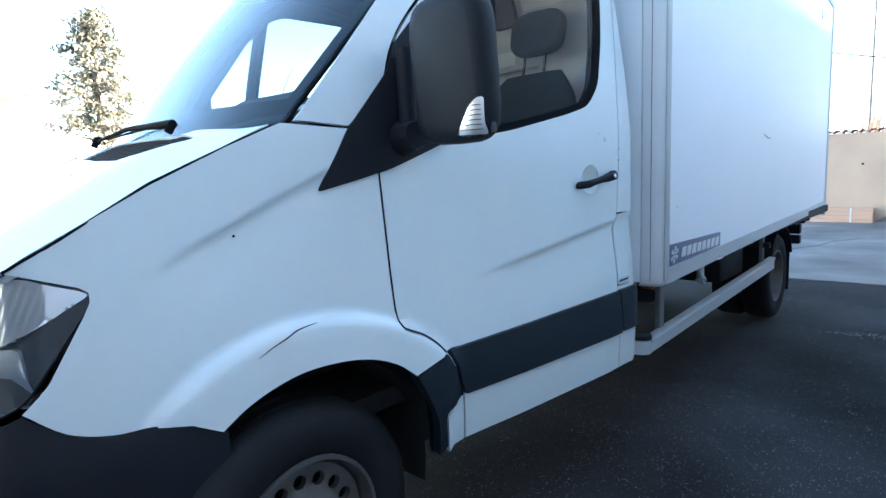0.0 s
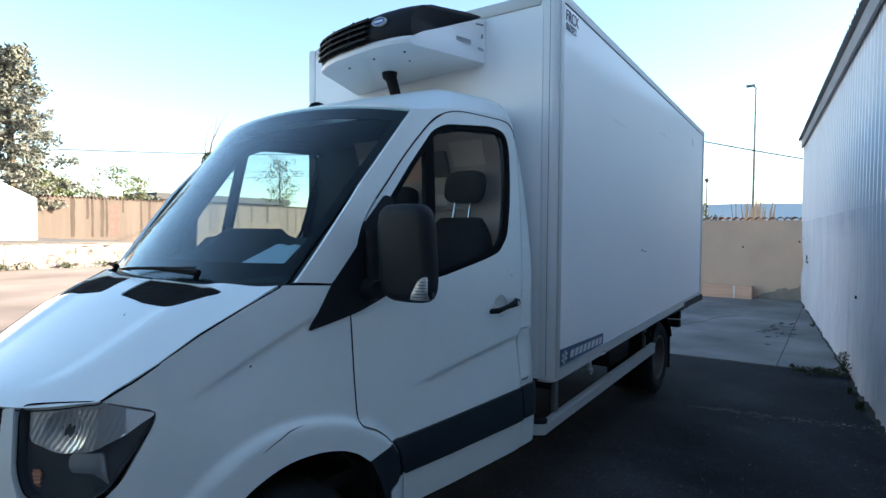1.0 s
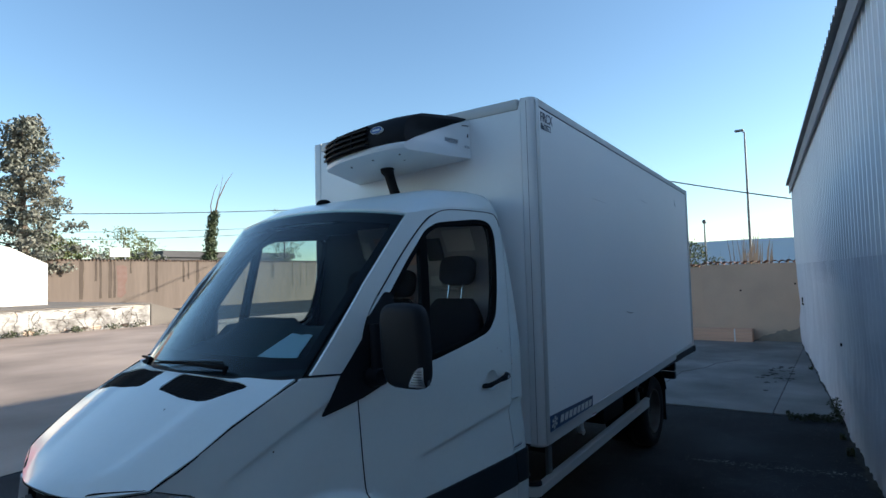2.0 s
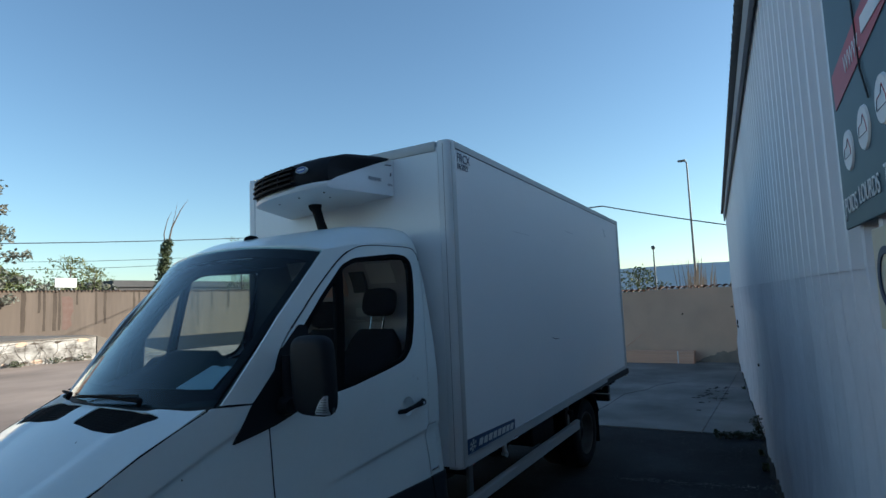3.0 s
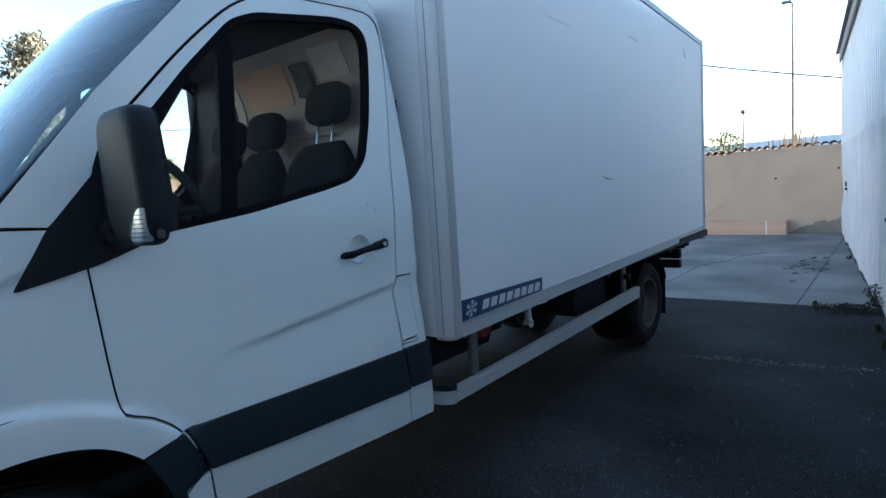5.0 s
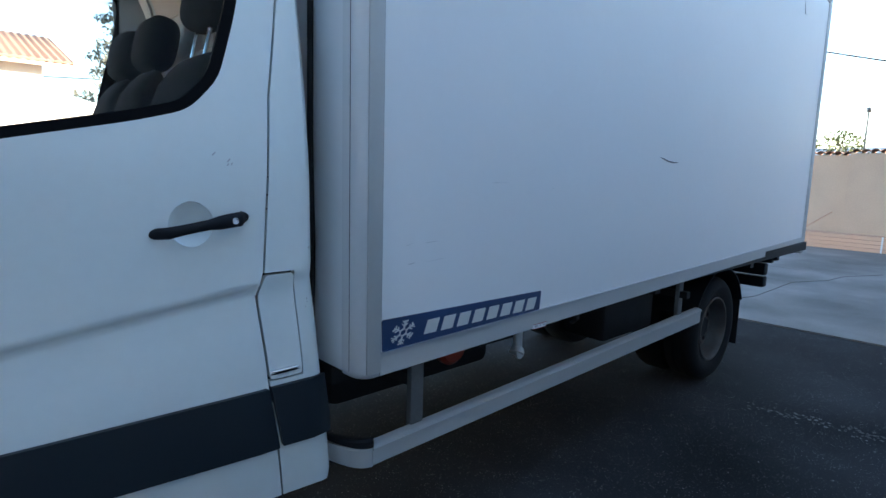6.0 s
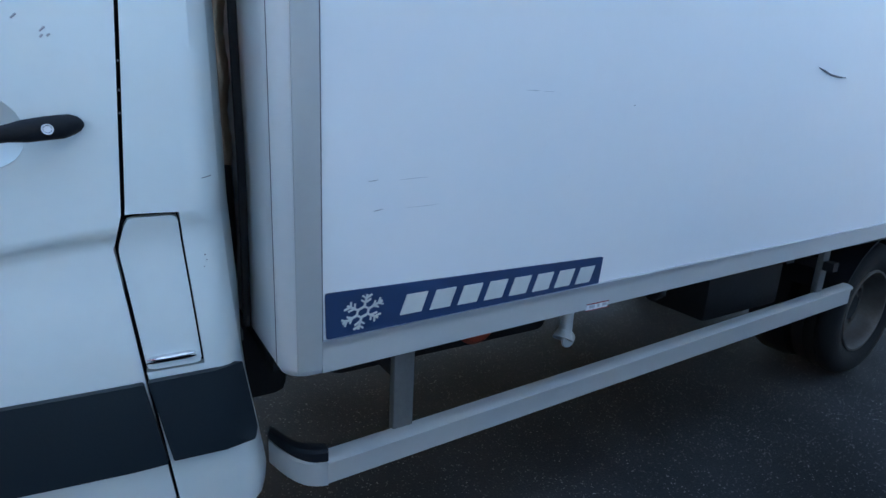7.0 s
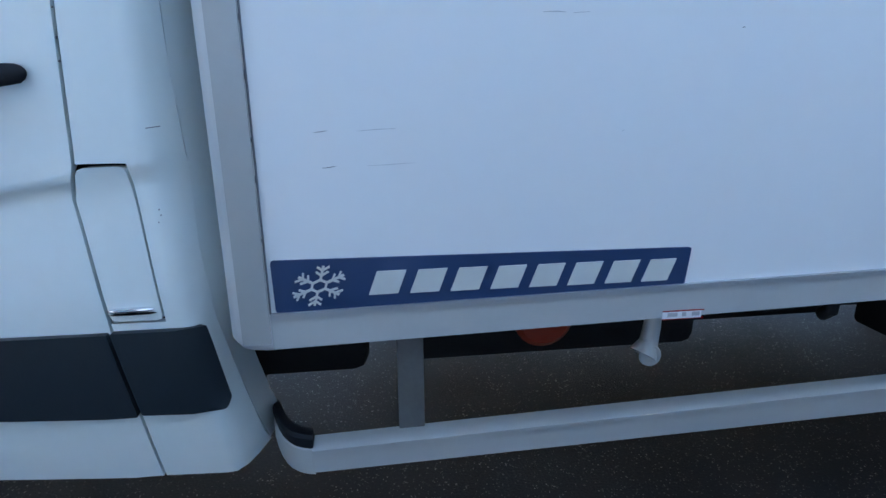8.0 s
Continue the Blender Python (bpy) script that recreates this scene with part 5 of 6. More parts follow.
hose = part("drain_hose", tube([(2.60, 0.03, 0.835), (2.60, 0.03, 0.78), (2.595, 0.028, 0.74), (2.58, 0.02, 0.715)], [0.018, 0.018, 0.02, 0.03], 12), PROFILE, lorry, "short pale drain pipe")
part("drain_flap", lathe([(0.0, 0.0), (0.023, 0.0), (0.025, 0.006), (0.0, 0.008)], (2.592, 0.006, 0.716), "y", 20), PROFILE, hose)
part("drain_hose", tube([(3.05, 0.06, 0.84), (3.05, 0.06, 0.77), (3.06, 0.09, 0.75)], 0.016, 10), CHASSIS, lorry)
for z0, z1 in ((0.64, 0.73), (0.54, 0.62)):
    part("rear_lamp", box((6.00, 0.17, z0), (6.03, 0.45, z1), 0.01), RED, lorry, "rear lamp unit")
    part("lamp_housing", box((5.91, 0.155, z0 - 0.004), (5.998, 0.46, z1 + 0.004), 0.012), PLASTIC, lorry)
part("rear_bar", box((5.98, 0.13, 0.735), (6.04, 1.70, 0.80), 0.01), CHASSIS, lorry)
part("bumper_hook", box((6.035, 0.16, 0.77), (6.13, 0.21, 0.82), 0.006), CHASSIS, lorry)
# in the gap behind the cab
part("foil_duct", tube([(1.729 + 0.003 * math.sin(0.8 * k), 0.275 + 0.005 * math.sin(0.5 * k), 1.20 + 0.02 * k) for k in range(44)], [0.019 + 0.002 * (k % 2) for k in range(44)], 12), DUCT, lorry, "copper-brown foil duct")
for _y in (0.66, 0.72, 0.40):
    part("gap_cable", tube([(1.712, _y, 0.82), (1.715, _y + 0.02, 1.1), (1.708, _y - 0.02, 1.6), (1.71, _y, 2.2)], 0.011, 8), CABLE, lorry)
part("gap_hose", tube([(1.739, 0.15, 0.86), (1.741, 0.145, 1.2), (1.738, 0.15, 1.5), (1.741, 0.15, 1.9)], 0.009, 12), RUBBER, lorry, "black rubber hose")
part("gap_pipe", tube([(1.727, 0.275, 0.84), (1.732, 0.27, 1.05), (1.729, 0.275, 1.21)], 0.018, 12), RUBBER, lorry, "black rubber pipe")
part("gap_bracket", box((1.69, 0.28, 0.84), (1.735, 0.46, 1.02), 0.004), CHASSIS, lorry)

# ---- cooling unit on the front wall ----
AY0, AY1 = 0.37, 1.37


def unit(f, u, z):
    """A point of the unit: f metres before the wall, u across from 0 to 1; it narrows and bows towards the nose."""
    v = 2 * u - 1
    w = float(np.interp(f, [0.0, 0.06, 0.17, 0.28, 0.45, 0.56], [1.0, 0.97, 0.86, 0.76, 0.72, 0.67]))
    return (BX0 - f * (1 - 0.13 * abs(v) ** 3), (AY0 + AY1) / 2 + v * (AY1 - AY0) / 2 * w, z - 0.028 * v)


_us2 = [0, 0.02, 0.06, 0.15, 0.3, 0.5, 0.7, 0.85, 0.94, 0.98, 1.0]


def unit_solid(profile, us, bm=None):
    """A closed solid: the profile (distance from the wall, height) carried across."""
    bm = bm or bmesh.new()
    rings = [[bm.verts.new(unit(f, u, z)) for f, z in profile] for u in us]
    n = len(profile)
    for r1, r2 in zip(rings, rings[1:]):
        for j in range(n):
            bm.faces.new((r1[j], r1[(j + 1) % n], r2[(j + 1) % n], r2[j]))
    for tri in tessellate_polygon([[Vector((f, z, 0)) for f, z in profile]]):
        bm.faces.new([rings[0][i] for i in tri]), bm.faces.new([rings[-1][i] for i in tri])
    return bm


unit_ob = part("cooling_unit", unit_solid([(0, 2.598), (0.06, 2.599), (0.17, 2.600), (0.28, 2.602), (0.45, 2.605), (0.53, 2.609), (0.556, 2.618), (0.562, 2.637), (0.545, 2.657), (0.47, 2.690), (0.38, 2.722), (0.28, 2.758), (0.17, 2.800), (0.06, 2.838), (0, 2.848)], _us2), PANEL, lorry, "white cooling unit with a black louvred nose")
cover = part("unit_cover", unit_solid([(0.546, 2.653), (0.562, 2.69), (0.556, 2.75), (0.53, 2.797), (0.48, 2.828), (0.40, 2.850), (0.30, 2.862), (0.22, 2.865), (0.12, 2.863), (0.04, 2.856), (0.06, 2.841), (0.17, 2.803), (0.28, 2.761), (0.38, 2.725), (0.47, 2.692)], [-0.004] + _us2[1:-1] + [1.004]), PLASTIC, unit_ob, "black unit cover")
part("nose_grille", unit_solid([(0.55, 2.664), (0.5655, 2.69), (0.560, 2.75), (0.538, 2.80), (0.52, 2.80)], [0.38, 0.5, 0.6, 0.7, 0.8, 0.9, 0.97]), SEAL, cover)
for f, z in ((0.560, 2.672), (0.562, 2.705), (0.558, 2.738), (0.548, 2.771)):
    part("louvre", unit_solid([(f + 0.026, z - 0.006), (f + 0.028, z + 0.004), (f - 0.01, z + 0.012), (f - 0.01, z + 0.002)], [0.34, 0.4, 0.5, 0.6, 0.7, 0.8, 0.9, 0.96, 1.0]), PLASTIC, cover)
for u in (0.52, 0.76, 0.95):
    part("grille_rib", unit_solid([(0.56, 2.66), (0.582, 2.69), (0.576, 2.75), (0.548, 2.80), (0.52, 2.79)], [u, u + 0.012]), PLASTIC, cover)
_bm0 = Matrix.Translation(Vector(unit(0.562, 0.24, 2.748))) @ Matrix.Rotation(radians(-80), 4, "Y") @ Matrix.Diagonal((0.022, 0.046, 0.6, 1))
_bg = lathe([(0.0, 0.008), (0.8, 0.007), (0.95, 0.004), (1.0, -0.02)], (0, 0, 0), "z", 28)
_bg.transform(_bm0)
badge = part("unit_badge", _bg, BADGE, cover, "oval blue badge with a pale rim")
_br = lathe([(0.92, 0.007), (0.98, 0.010), (1.04, 0.007), (1.04, -0.02)], (0, 0, 0), "z", 28)
_br.transform(_bm0)
part("badge_rim", _br, PLATE_GREY, badge)
_bb2 = box((-0.28, -0.62, 0.006), (0.22, 0.62, 0.0105))
_bb2.transform(_bm0)
part("badge_bar", _bb2, PLATE_GREY, badge)
def on_unit(outline, name, material, lift, label=""):
    """A flat piece on the near side of the unit."""
    return part(name, panel(outline, lambda f, z: unit(f, 0.0, z), (1.5, 0.87, 2.7), (), 0.03, 0, 0.004, lift), material, unit_ob, label)


on_unit(rounded([(0.20, 2.700), (0.105, 2.690), (0.105, 2.714), (0.20, 2.726)], 0.004, 2), "vent_slot", FAINT, 0.0015)
for z in (2.699, 2.705, 2.711):
    on_unit([(0.195, z + 0.008), (0.11, z - 0.001), (0.11, z + 0.0005), (0.195, z + 0.0095)], "slot_line", SCUFF, 0.0022)
on_unit([(0.055, 2.668), (0.012, 2.664), (0.012, 2.678), (0.055, 2.682)], "vent_slot", FAINT, 0.0015)
on_unit([(0.035, 2.735), (0.022, 2.734), (0.020, 2.760), (0.031, 2.757)], "vent_slot", SCUFF, 0.0015)
on_unit([(0.075, 2.806), (0.018, 2.808), (0.018, 2.816), (0.075, 2.813)], "vent_slot", SCUFF, 0.0015)
for f, u in ((0.14, 0.2), (0.45, 0.15), (0.46, 0.42), (0.45, 0.7), (0.17, 0.75), (0.31, 0.25)):
    part("foot_bolt", lathe([(0.0, -0.004), (0.006, -0.004), (0.007, 0.004)], unit(f, u, 2.604), "z", 8), CHASSIS, unit_ob)
part("unit_hose", tube([(1.53, 0.90, 2.61), (1.53, 0.90, 2.58), (1.535, 0.89, 2.56), (1.545, 0.87, 2.48), (1.56, 0.85, 2.40), (1.565, 0.845, 2.355)], [0.05, 0.045, 0.034, 0.033, 0.036, 0.038], 14), RUBBER, unit_ob, "black ribbed hose into the cab roof")
part("hose_foot", box((1.50, 0.78, 2.372), (1.62, 0.92, 2.386), 0.004), PAINT, unit_ob)

# ---- the place ----
WA, WU = Vector((2.92, -1.89)), Vector((12.15, 1.23)).normalized()
WN = Vector((-WU.y, WU.x))


def shed(s, off, z):
    """A point by the length s along the shed wall, off metres in front of it."""
    p = WA + WU * s + WN * off
    return (p.x, p.y, z)


WALL_X = 15.05
ground = part("ground", sheet(lambda x, y: (x, y, 0.0), [-600, -60, -20, 0, 7, 20, 60, 900], [-600, -60, -10, 0, 3, 10, 24, 60, 900]), ASPHALT, None, smooth=False)
tagged(ground, "dark worn asphalt yard", "ground", kind="structure")
yard = part("pavement", sheet(lambda x, y: (x + 0.25 * math.sin(y * 0.9), y + 0.2 * math.sin(x * 0.8), 0.006), list(np.linspace(-40, 30, 60)), [5.2, 7, 9, 12, 18, 24.2]), YARD, None, smooth=False)
tagged(yard, "pale dusty sunlit yard surface", "yard", kind="structure")

# concrete slabs behind the lorry, with joints
slab = tagged(new("concrete_floor"), "pale worn concrete slabs with open joints", "floor", kind="structure")
for i, (x0, x1) in enumerate(((6.93, 10.9), (10.912, 15.05))):
    for j, (y0, y1) in enumerate(((-1.6, -0.765), (-0.755, 2.3), (2.31, 5.2))):
        b = bmesh.new()
        q = [(x0 - (0.02 if i == 0 else 0), y0), (x1, y0), (x1, y1), (x0 + (0.12 * (y0 < 0) if i == 0 else 0), y1)]
        if i == 0:
            q[0], q[3] = (x0 - 0.045 * y0, q[0][1]), (x0 - 0.045 * y1, q[3][1])
        lo, hi = [b.verts.new((x, y, 0.0)) for x, y in q], [b.verts.new((x, y, 0.014)) for x, y in q]
        b.faces.new(hi)
        for k in range(4):
            b.faces.new((lo[k], lo[(k + 1) % 4], hi[(k + 1) % 4], hi[k]))
        part("slab", b, CONCRETE, slab, smooth=False)
for pts in ([(9.6, 0.9), (10.2, 0.62), (10.8, 0.55), (11.5, 0.2)], [(7.0, 1.2), (8.2, 0.9), (9.6, 0.9)]):
    part("slab_crack", tube([(x, y, 0.0125) for x, y in pts], 0.006, 5), DIRT, slab)
random.seed(4)
for k in range(46):
    x, y, r = 10.0 + random.gauss(0, 0.55), -0.55 + random.gauss(0, 0.13), random.uniform(0.008, 0.05)
    b = bmesh.new()
    b.faces.new([b.verts.new((x + r * 1.6 * math.cos(a) * random.uniform(0.4, 1.3), y + r * math.sin(a) * random.uniform(0.4, 1.3), 0.0165)) for a in [2 * math.pi * q / 11 for q in range(11)]])
    part("oil_stain", b, DIRT, slab, smooth=False)
# worn white line and small stones on the asphalt
line = tagged(new("worn_line"), "worn pale parking line on asphalt", "road line", kind="structure")
for k in range(260):
    y = -0.2 - 1.55 * random.random()
    x, r = 4.62 - 0.18 * (y + 0.2) + random.gauss(0, 0.042), random.uniform(0.003, 0.013)
    b = bmesh.new()
    b.faces.new([b.verts.new((x + r * math.cos(a) * random.uniform(0.6, 1.2), y + r * math.sin(a) * random.uniform(0.6, 1.4), 0.0045)) for a in [2 * math.pi * j / 7 for j in range(7)]])
    part("line_chip", b, LINE_GREY, line, smooth=False)
stones = bmesh.new()
for k in range(420):
    s, r = random.uniform(-3, 11), random.uniform(0.002, 0.007)
    d = random.choice((random.uniform(0.02, 0.35), random.uniform(0.3, 1.6)))
    p = Vector(shed(s, d, r * 0.3))
    bmesh.ops.create_icosphere(stones, subdivisions=1, radius=r, matrix=Matrix.Translation(p) @ Matrix.Diagonal((1, random.uniform(0.6, 1.2), 0.6, 1)))
tagged(part("loose_stones", stones, LINE_GREY, None, smooth=False), "small pale stones scattered on asphalt", "stones", kind="stuff")

# ---- the shed on the road side ----
EAVE = 3.83
shed_ob = tagged(new("wall_shed"), "long shed wall of pale ribbed sheet metal, dented near the ground", "wall", kind="structure")


def rib(s, deep):
    k = (s % 0.20) / 0.20
    return deep * (smoothstep(0.0, 0.09, k) - smoothstep(0.28, 0.37, k))


_ss = []
_k = -9.0
while _k < 12.2:
    _ss += [_k, _k + 0.018, _k + 0.056, _k + 0.074, _k + 0.137]
    _k += 0.20
noise.seed_set(3)
_up = sheet(lambda s, z: shed(s, rib(s, 0.034) - 0.0075, z), _ss, [1.93, 2.9, EAVE + 0.1])
part("upper_sheet", _up, SHEET, shed_ob)


def dented(s, z):
    k = (s % 0.20) / 0.20
    d = float(np.interp(z, [0.0, 1.2, 1.8], [0.012, 0.016, 0.030])) * (smoothstep(-0.08, 0.15, k) - smoothstep(0.25, 0.5, k) + smoothstep(0.92, 1.15, k)) - 0.0095
    d += (0.026 * noise.noise(Vector((s * 1.1, z * 1.6, 0))) + 0.030 * noise.noise(Vector((s * 4.3, z * 2.6, 5.0))) * smoothstep(1.3, 0.6, z)) * smoothstep(1.9, 1.2, z)
    f = smoothstep(1.55, 1.93, z)
    d = d * (1 - f) + (rib(s, 0.034) - 0.009) * f
    return shed(s, d, z)


_fine = [-9.0 + 0.025 * k for k in range(850)]
part("lower_sheet", sheet(dented, _fine, [0.03, 0.1, 0.2, 0.3, 0.4, 0.5, 0.6, 0.7, 0.8, 0.9, 1.0, 1.2, 1.4, 1.6, 1.7, 1.8, 1.945]), LOWER_SHEET, shed_ob)
_bk = bmesh.new()
for s0, s1, o0, o1, z1 in ((-9.0, 12.2, -0.22, -0.025, EAVE),):
    vs = [_bk.verts.new(shed(s, o, z)) for s, o in ((s0, o0), (s1, o0), (s1, o1), (s0, o1)) for z in (0.0, z1)]
    for i in range(4):
        j = (i + 1) % 4
        _bk.faces.new((vs[2 * i], vs[2 * j], vs[2 * j + 1], vs[2 * i + 1]))
    _bk.faces.new([vs[k] for k in (1, 3, 5, 7)])
part("wall_core", _bk, HOUSE_WHITE, shed_ob, smooth=False)
_back = sheet(lambda s, z: shed(s, -9.0, z), [-9, 12.2], [0, EAVE], thick=tuple(Vector(shed(0, 0.2, 0)) - Vector(shed(0, 0, 0))))
for s0 in (-9.0, 12.0):
    sheet(lambda o, z: shed(s0, o, z), [-9.0, -0.1], [0, EAVE], _back, tuple(Vector(shed(0.2, 0, 0)) - Vector(shed(0, 0, 0))))
part("outer_wall", _back, SHEET, shed_ob, smooth=False)
roof_ob = tagged(new("shed_roof"), "grey corrugated fibre roofing with a scalloped eave", "roof", kind="structure")
_rs = list(np.arange(-9.3, 12.45, 0.035))
part("roof_sheet", sheet(lambda s, o: shed(s, o, EAVE + 0.10 + 0.022 * math.sin(s * 2 * math.pi / 0.176) + (0.13 - o) * 0.13), _rs, [0.13, -2.0, -4.5], thick=(0, 0, 0.012)), ROOFING, roof_ob)
part("roof_sheet", sheet(lambda s, o: shed(s, o, EAVE + 0.10 + 4.63 * 0.13 - (-4.5 - o) * 0.13), [-9.3, 0, 12.4], [-4.5, -9.3], thick=(0, 0, 0.03)), ROOFING, roof_ob)
part("fascia", sheet(lambda s, z: shed(s, 0.075, z), [-9.2, 12.3], [EAVE - 0.13, EAVE + 0.07], thick=tuple(Vector(shed(0, -0.03, 0)) - Vector(shed(0, 0, 0)))), ROOFING, roof_ob)
part("soffit", sheet(lambda s, o: shed(s, o, EAVE - 0.02), [-9.2, 12.3], [0.0, 0.05], thick=(0, 0, 0.02)), ROOFING, roof_ob)
gut = tagged(new("wall_foot"), "strip of dark dirt along the shed foot", "dirt", kind="structure")
part("dirt_strip", sheet(lambda s, o: shed(s, o * (0.25 + 0.10 * math.sin(s * 3.1) + 0.09 * math.sin(s * 7.7) + 0.11 * math.sin(s * 19.3) + 0.06 * math.sin(s * 43.0)) + 0.0, 0.004 + 0.03 * (1 - o / 0.16) ** 2 if o < 0.16 else 0.003), list(np.arange(-8, 12.1, 0.06)), [-0.02, 0.05, 0.10, 0.16, 0.2]), DIRT, gut)
for s, z, h in ((10.6, 1.08, 0.10), (10.75, 1.02, 0.03), (11.6, 1.5, 0.04), (10.35, 1.02, 0.04), (3.6, 0.95, 0.03)):
    part("wall_hole", tube([shed(s, 0.006, z), shed(s + 0.01, 0.006, z + h)], 0.012, 6), SEAL, shed_ob)


# sign board on the shed
def on_shed(s, z, off=0.03):
    """Axes on the shed for flat things: text runs against s."""
    r = Vector((-WU.x, -WU.y, 0))
    n = Vector((WN.x, WN.y, 0))
    return Matrix.Translation(shed(s, off, z)) @ Matrix((r, Vector((0, 0, 1)), n)).transposed().to_4x4()


sign = empty("sign_board", "teal advertising board with red stripe and white ovals, on shed wall", "sign")
SB = on_shed(-2.27, 2.045, 0.045) @ Matrix.Scale(0.81, 4)


def on_sign(bm, name, material, parent=None, label=""):
    bm.transform(SB)
    return part(name, bm, material, parent or sign, label, smooth=False)


on_sign(box((0, 0, -0.012), (3.4, 1.75, 0.0), 0.002), "board", SIGN)
_stripe = bmesh.new()
_q = [(0.05, 0.43), (3.3, 0.83), (3.36, 0.97), (0.04, 0.56)]
_v0, _v1 = [_stripe.verts.new((x, y, 0.0005)) for x, y in _q], [_stripe.verts.new((x, y, 0.003)) for x, y in _q]
_stripe.faces.new(_v1)
for k in range(4):
    _stripe.faces.new((_v0[k], _v0[(k + 1) % 4], _v1[(k + 1) % 4], _v1[k]))
on_sign(_stripe, "red_stripe", SIGN_RED)
for body, x, y, h in (("WWW.", 0.24, 0.50, 0.06), ("M", 0.10, 0.85, 0.12), ("VEN", 0.34, 0.76, 0.06), ("POIDS", 0.04, 0.05, 0.06), ("LOURDS", 0.255, 0.06, 0.06), ("TRA", 0.565, 0.07, 0.06)):
    on_sign(text_mesh(body, h, Matrix.Translation((x, y, 0.003)) @ Matrix.Diagonal((0.8, 1, 1, 1)), 0.001), "sign_letters", SIGN_WHITE)
for x, w in ((0.50, 0.4), (1.05, 0.6)):
    on_sign(box((x, 0.47 + 0.123 * x, 0.003), (x + w, 0.52 + 0.123 * x, 0.005)), "letter_bar", SIGN_WHITE)
for x, y, w in ((0.26, 1.17, 0.7), (0.62, 1.30, 0.8), (0.80, 0.075, 0.9)):
    on_sign(box((x, y, 0.0005), (x + w, y + 0.07, 0.003)), "letter_bar", SIGN_WHITE)
for k in range(9):
    x, oy = 0.18 + 0.225 * k, 0.255 + 0.02 * k
    ov = on_sign(lathe([(0.0, 0.006), (0.066, 0.006), (0.070, 0.0)], (x, oy, 0), "z", 28), "white_oval", SIGN_WHITE)
    for q, (a, b2) in enumerate((((-0.07, -0.03), (0.07, -0.03)), ((-0.06, 0.015), (0.0, 0.02)), ((0.0, 0.02), (0.025, 0.055)), ((0.025, 0.055), (0.065, 0.0)), ((-0.07, -0.03), (-0.06, 0.015)), ((0.065, 0.0), (0.07, -0.03)))):
        t = tube([(x + a[0] * 0.7, oy + a[1] * 0.7, 0.0068), (x + b2[0] * 0.7, oy + b2[1] * 0.7, 0.0068)], 0.0011, 5)
        on_sign(t, "oval_drawing", SIGN_RED if q % 2 else INK, ov)
on_sign(tube([(0.42, 0.72, 0.004), (0.44, 0.45, 0.004), (0.50, 0.34, 0.004)], 0.003, 5), "loose_wire", CABLE)
for x, y in ((0.03, 0.04), (0.03, 1.70)):
    on_sign(lathe([(0.0, 0.005), (0.012, 0.004), (0.014, 0.0)], (x, y, 0), "z", 10), "screw", GALV)
board = empty("name_board", "cream board with a large black letter, on the shed wall", "sign")
SB = on_shed(-2.50, 1.770, 0.035) @ Matrix.Scale(0.80, 4)
_cb = box((0, 0, -0.02), (1.6, 0.315, 0.0), 0.003)
_cb.transform(SB)
part("board", _cb, CREAM, board, smooth=False)
_ct = text_mesh("C", 0.19, Matrix.Translation((0.03, 0.07, 0.003)), 0.002)
_ct.transform(SB)
part("board_letter", _ct, INK, board, smooth=False)

# unseen plain wall behind the camera, added to cut low sky light
closing = tagged(new("wall_sky_block"), "unseen plain grey wall added to block low sky light", "wall", kind="structure")
part("render_wall", box((-6.1, -2.7, 0), (-5.85, 4.2, 4.6)), BLOCK_WALL, closing, smooth=False)

# ---- wall behind the lorry ----
wall = tagged(new("wall_rear"), "beige rendered yard wall with terracotta coping", "wall", kind="structure")
part("render_wall", box((WALL_X, -1.2, 0), (WALL_X + 0.22, 1.52, 1.97)), RENDER_BEIGE, wall, smooth=False)
part("render_wall", box((WALL_X + 0.10, 1.52, 0), (WALL_X + 0.30, 9.0, 1.93)), RENDER_BEIGE, wall, smooth=False)
random.seed(17)
for _i, (_y0, _y1, _h) in enumerate(((-1.19, 0.36, 0.40), (-1.19, -0.35, 0.62), (-1.19, -0.85, 1.05))):
    _dp = bmesh.new()
    _n = 26
    _top = [(_y0 + (_y1 - _y0) * k / _n, max(0.03, _h * (1 - (k / _n) ** 3) * (0.88 + 0.08 * math.sin(k * 0.9 + _i) + 0.05 * math.sin(k * 2.3) + random.uniform(-0.02, 0.02)))) for k in range(_n + 1)]
    _dp.faces.new([_dp.verts.new((WALL_X - 0.004 - 0.002 * _i, y, z)) for y, z in [(_y0, 0.0)] + _top + [(_y1, 0.0)]])
    part("wall_damp", _dp, DAMP, wall, smooth=False)
_tile = bmesh.new()
for a0, a1 in ((0, math.pi),):
    ring = []
    for x in (-0.19, 0.20):
        ring.append([_tile.verts.new((x, r * math.cos(a), r * math.sin(a) * 0.8 + x * -0.05)) for r in (0.078,) for a in [math.pi * k / 6 for k in range(7)]] + [_tile.verts.new((x, 0.066 * math.cos(a), 0.066 * math.sin(a) * 0.8 + x * -0.05)) for a in [math.pi * k / 6 for k in range(6, -1, -1)]])
    n = len(ring[0])
    for j in range(n):
        _tile.faces.new((ring[0][j], ring[0][(j + 1) % n], ring[1][(j + 1) % n], ring[1][j]))
    _tile.faces.new(ring[0]), _tile.faces.new(ring[1])
bmesh.ops.recalc_face_normals(_tile, faces=_tile.faces[:])
TILE = bpy.data.meshes.new("tile")
_tile.to_mesh(TILE)
_tile.free()
TILE.materials.append(TERRACOTTA)
random.seed(7)
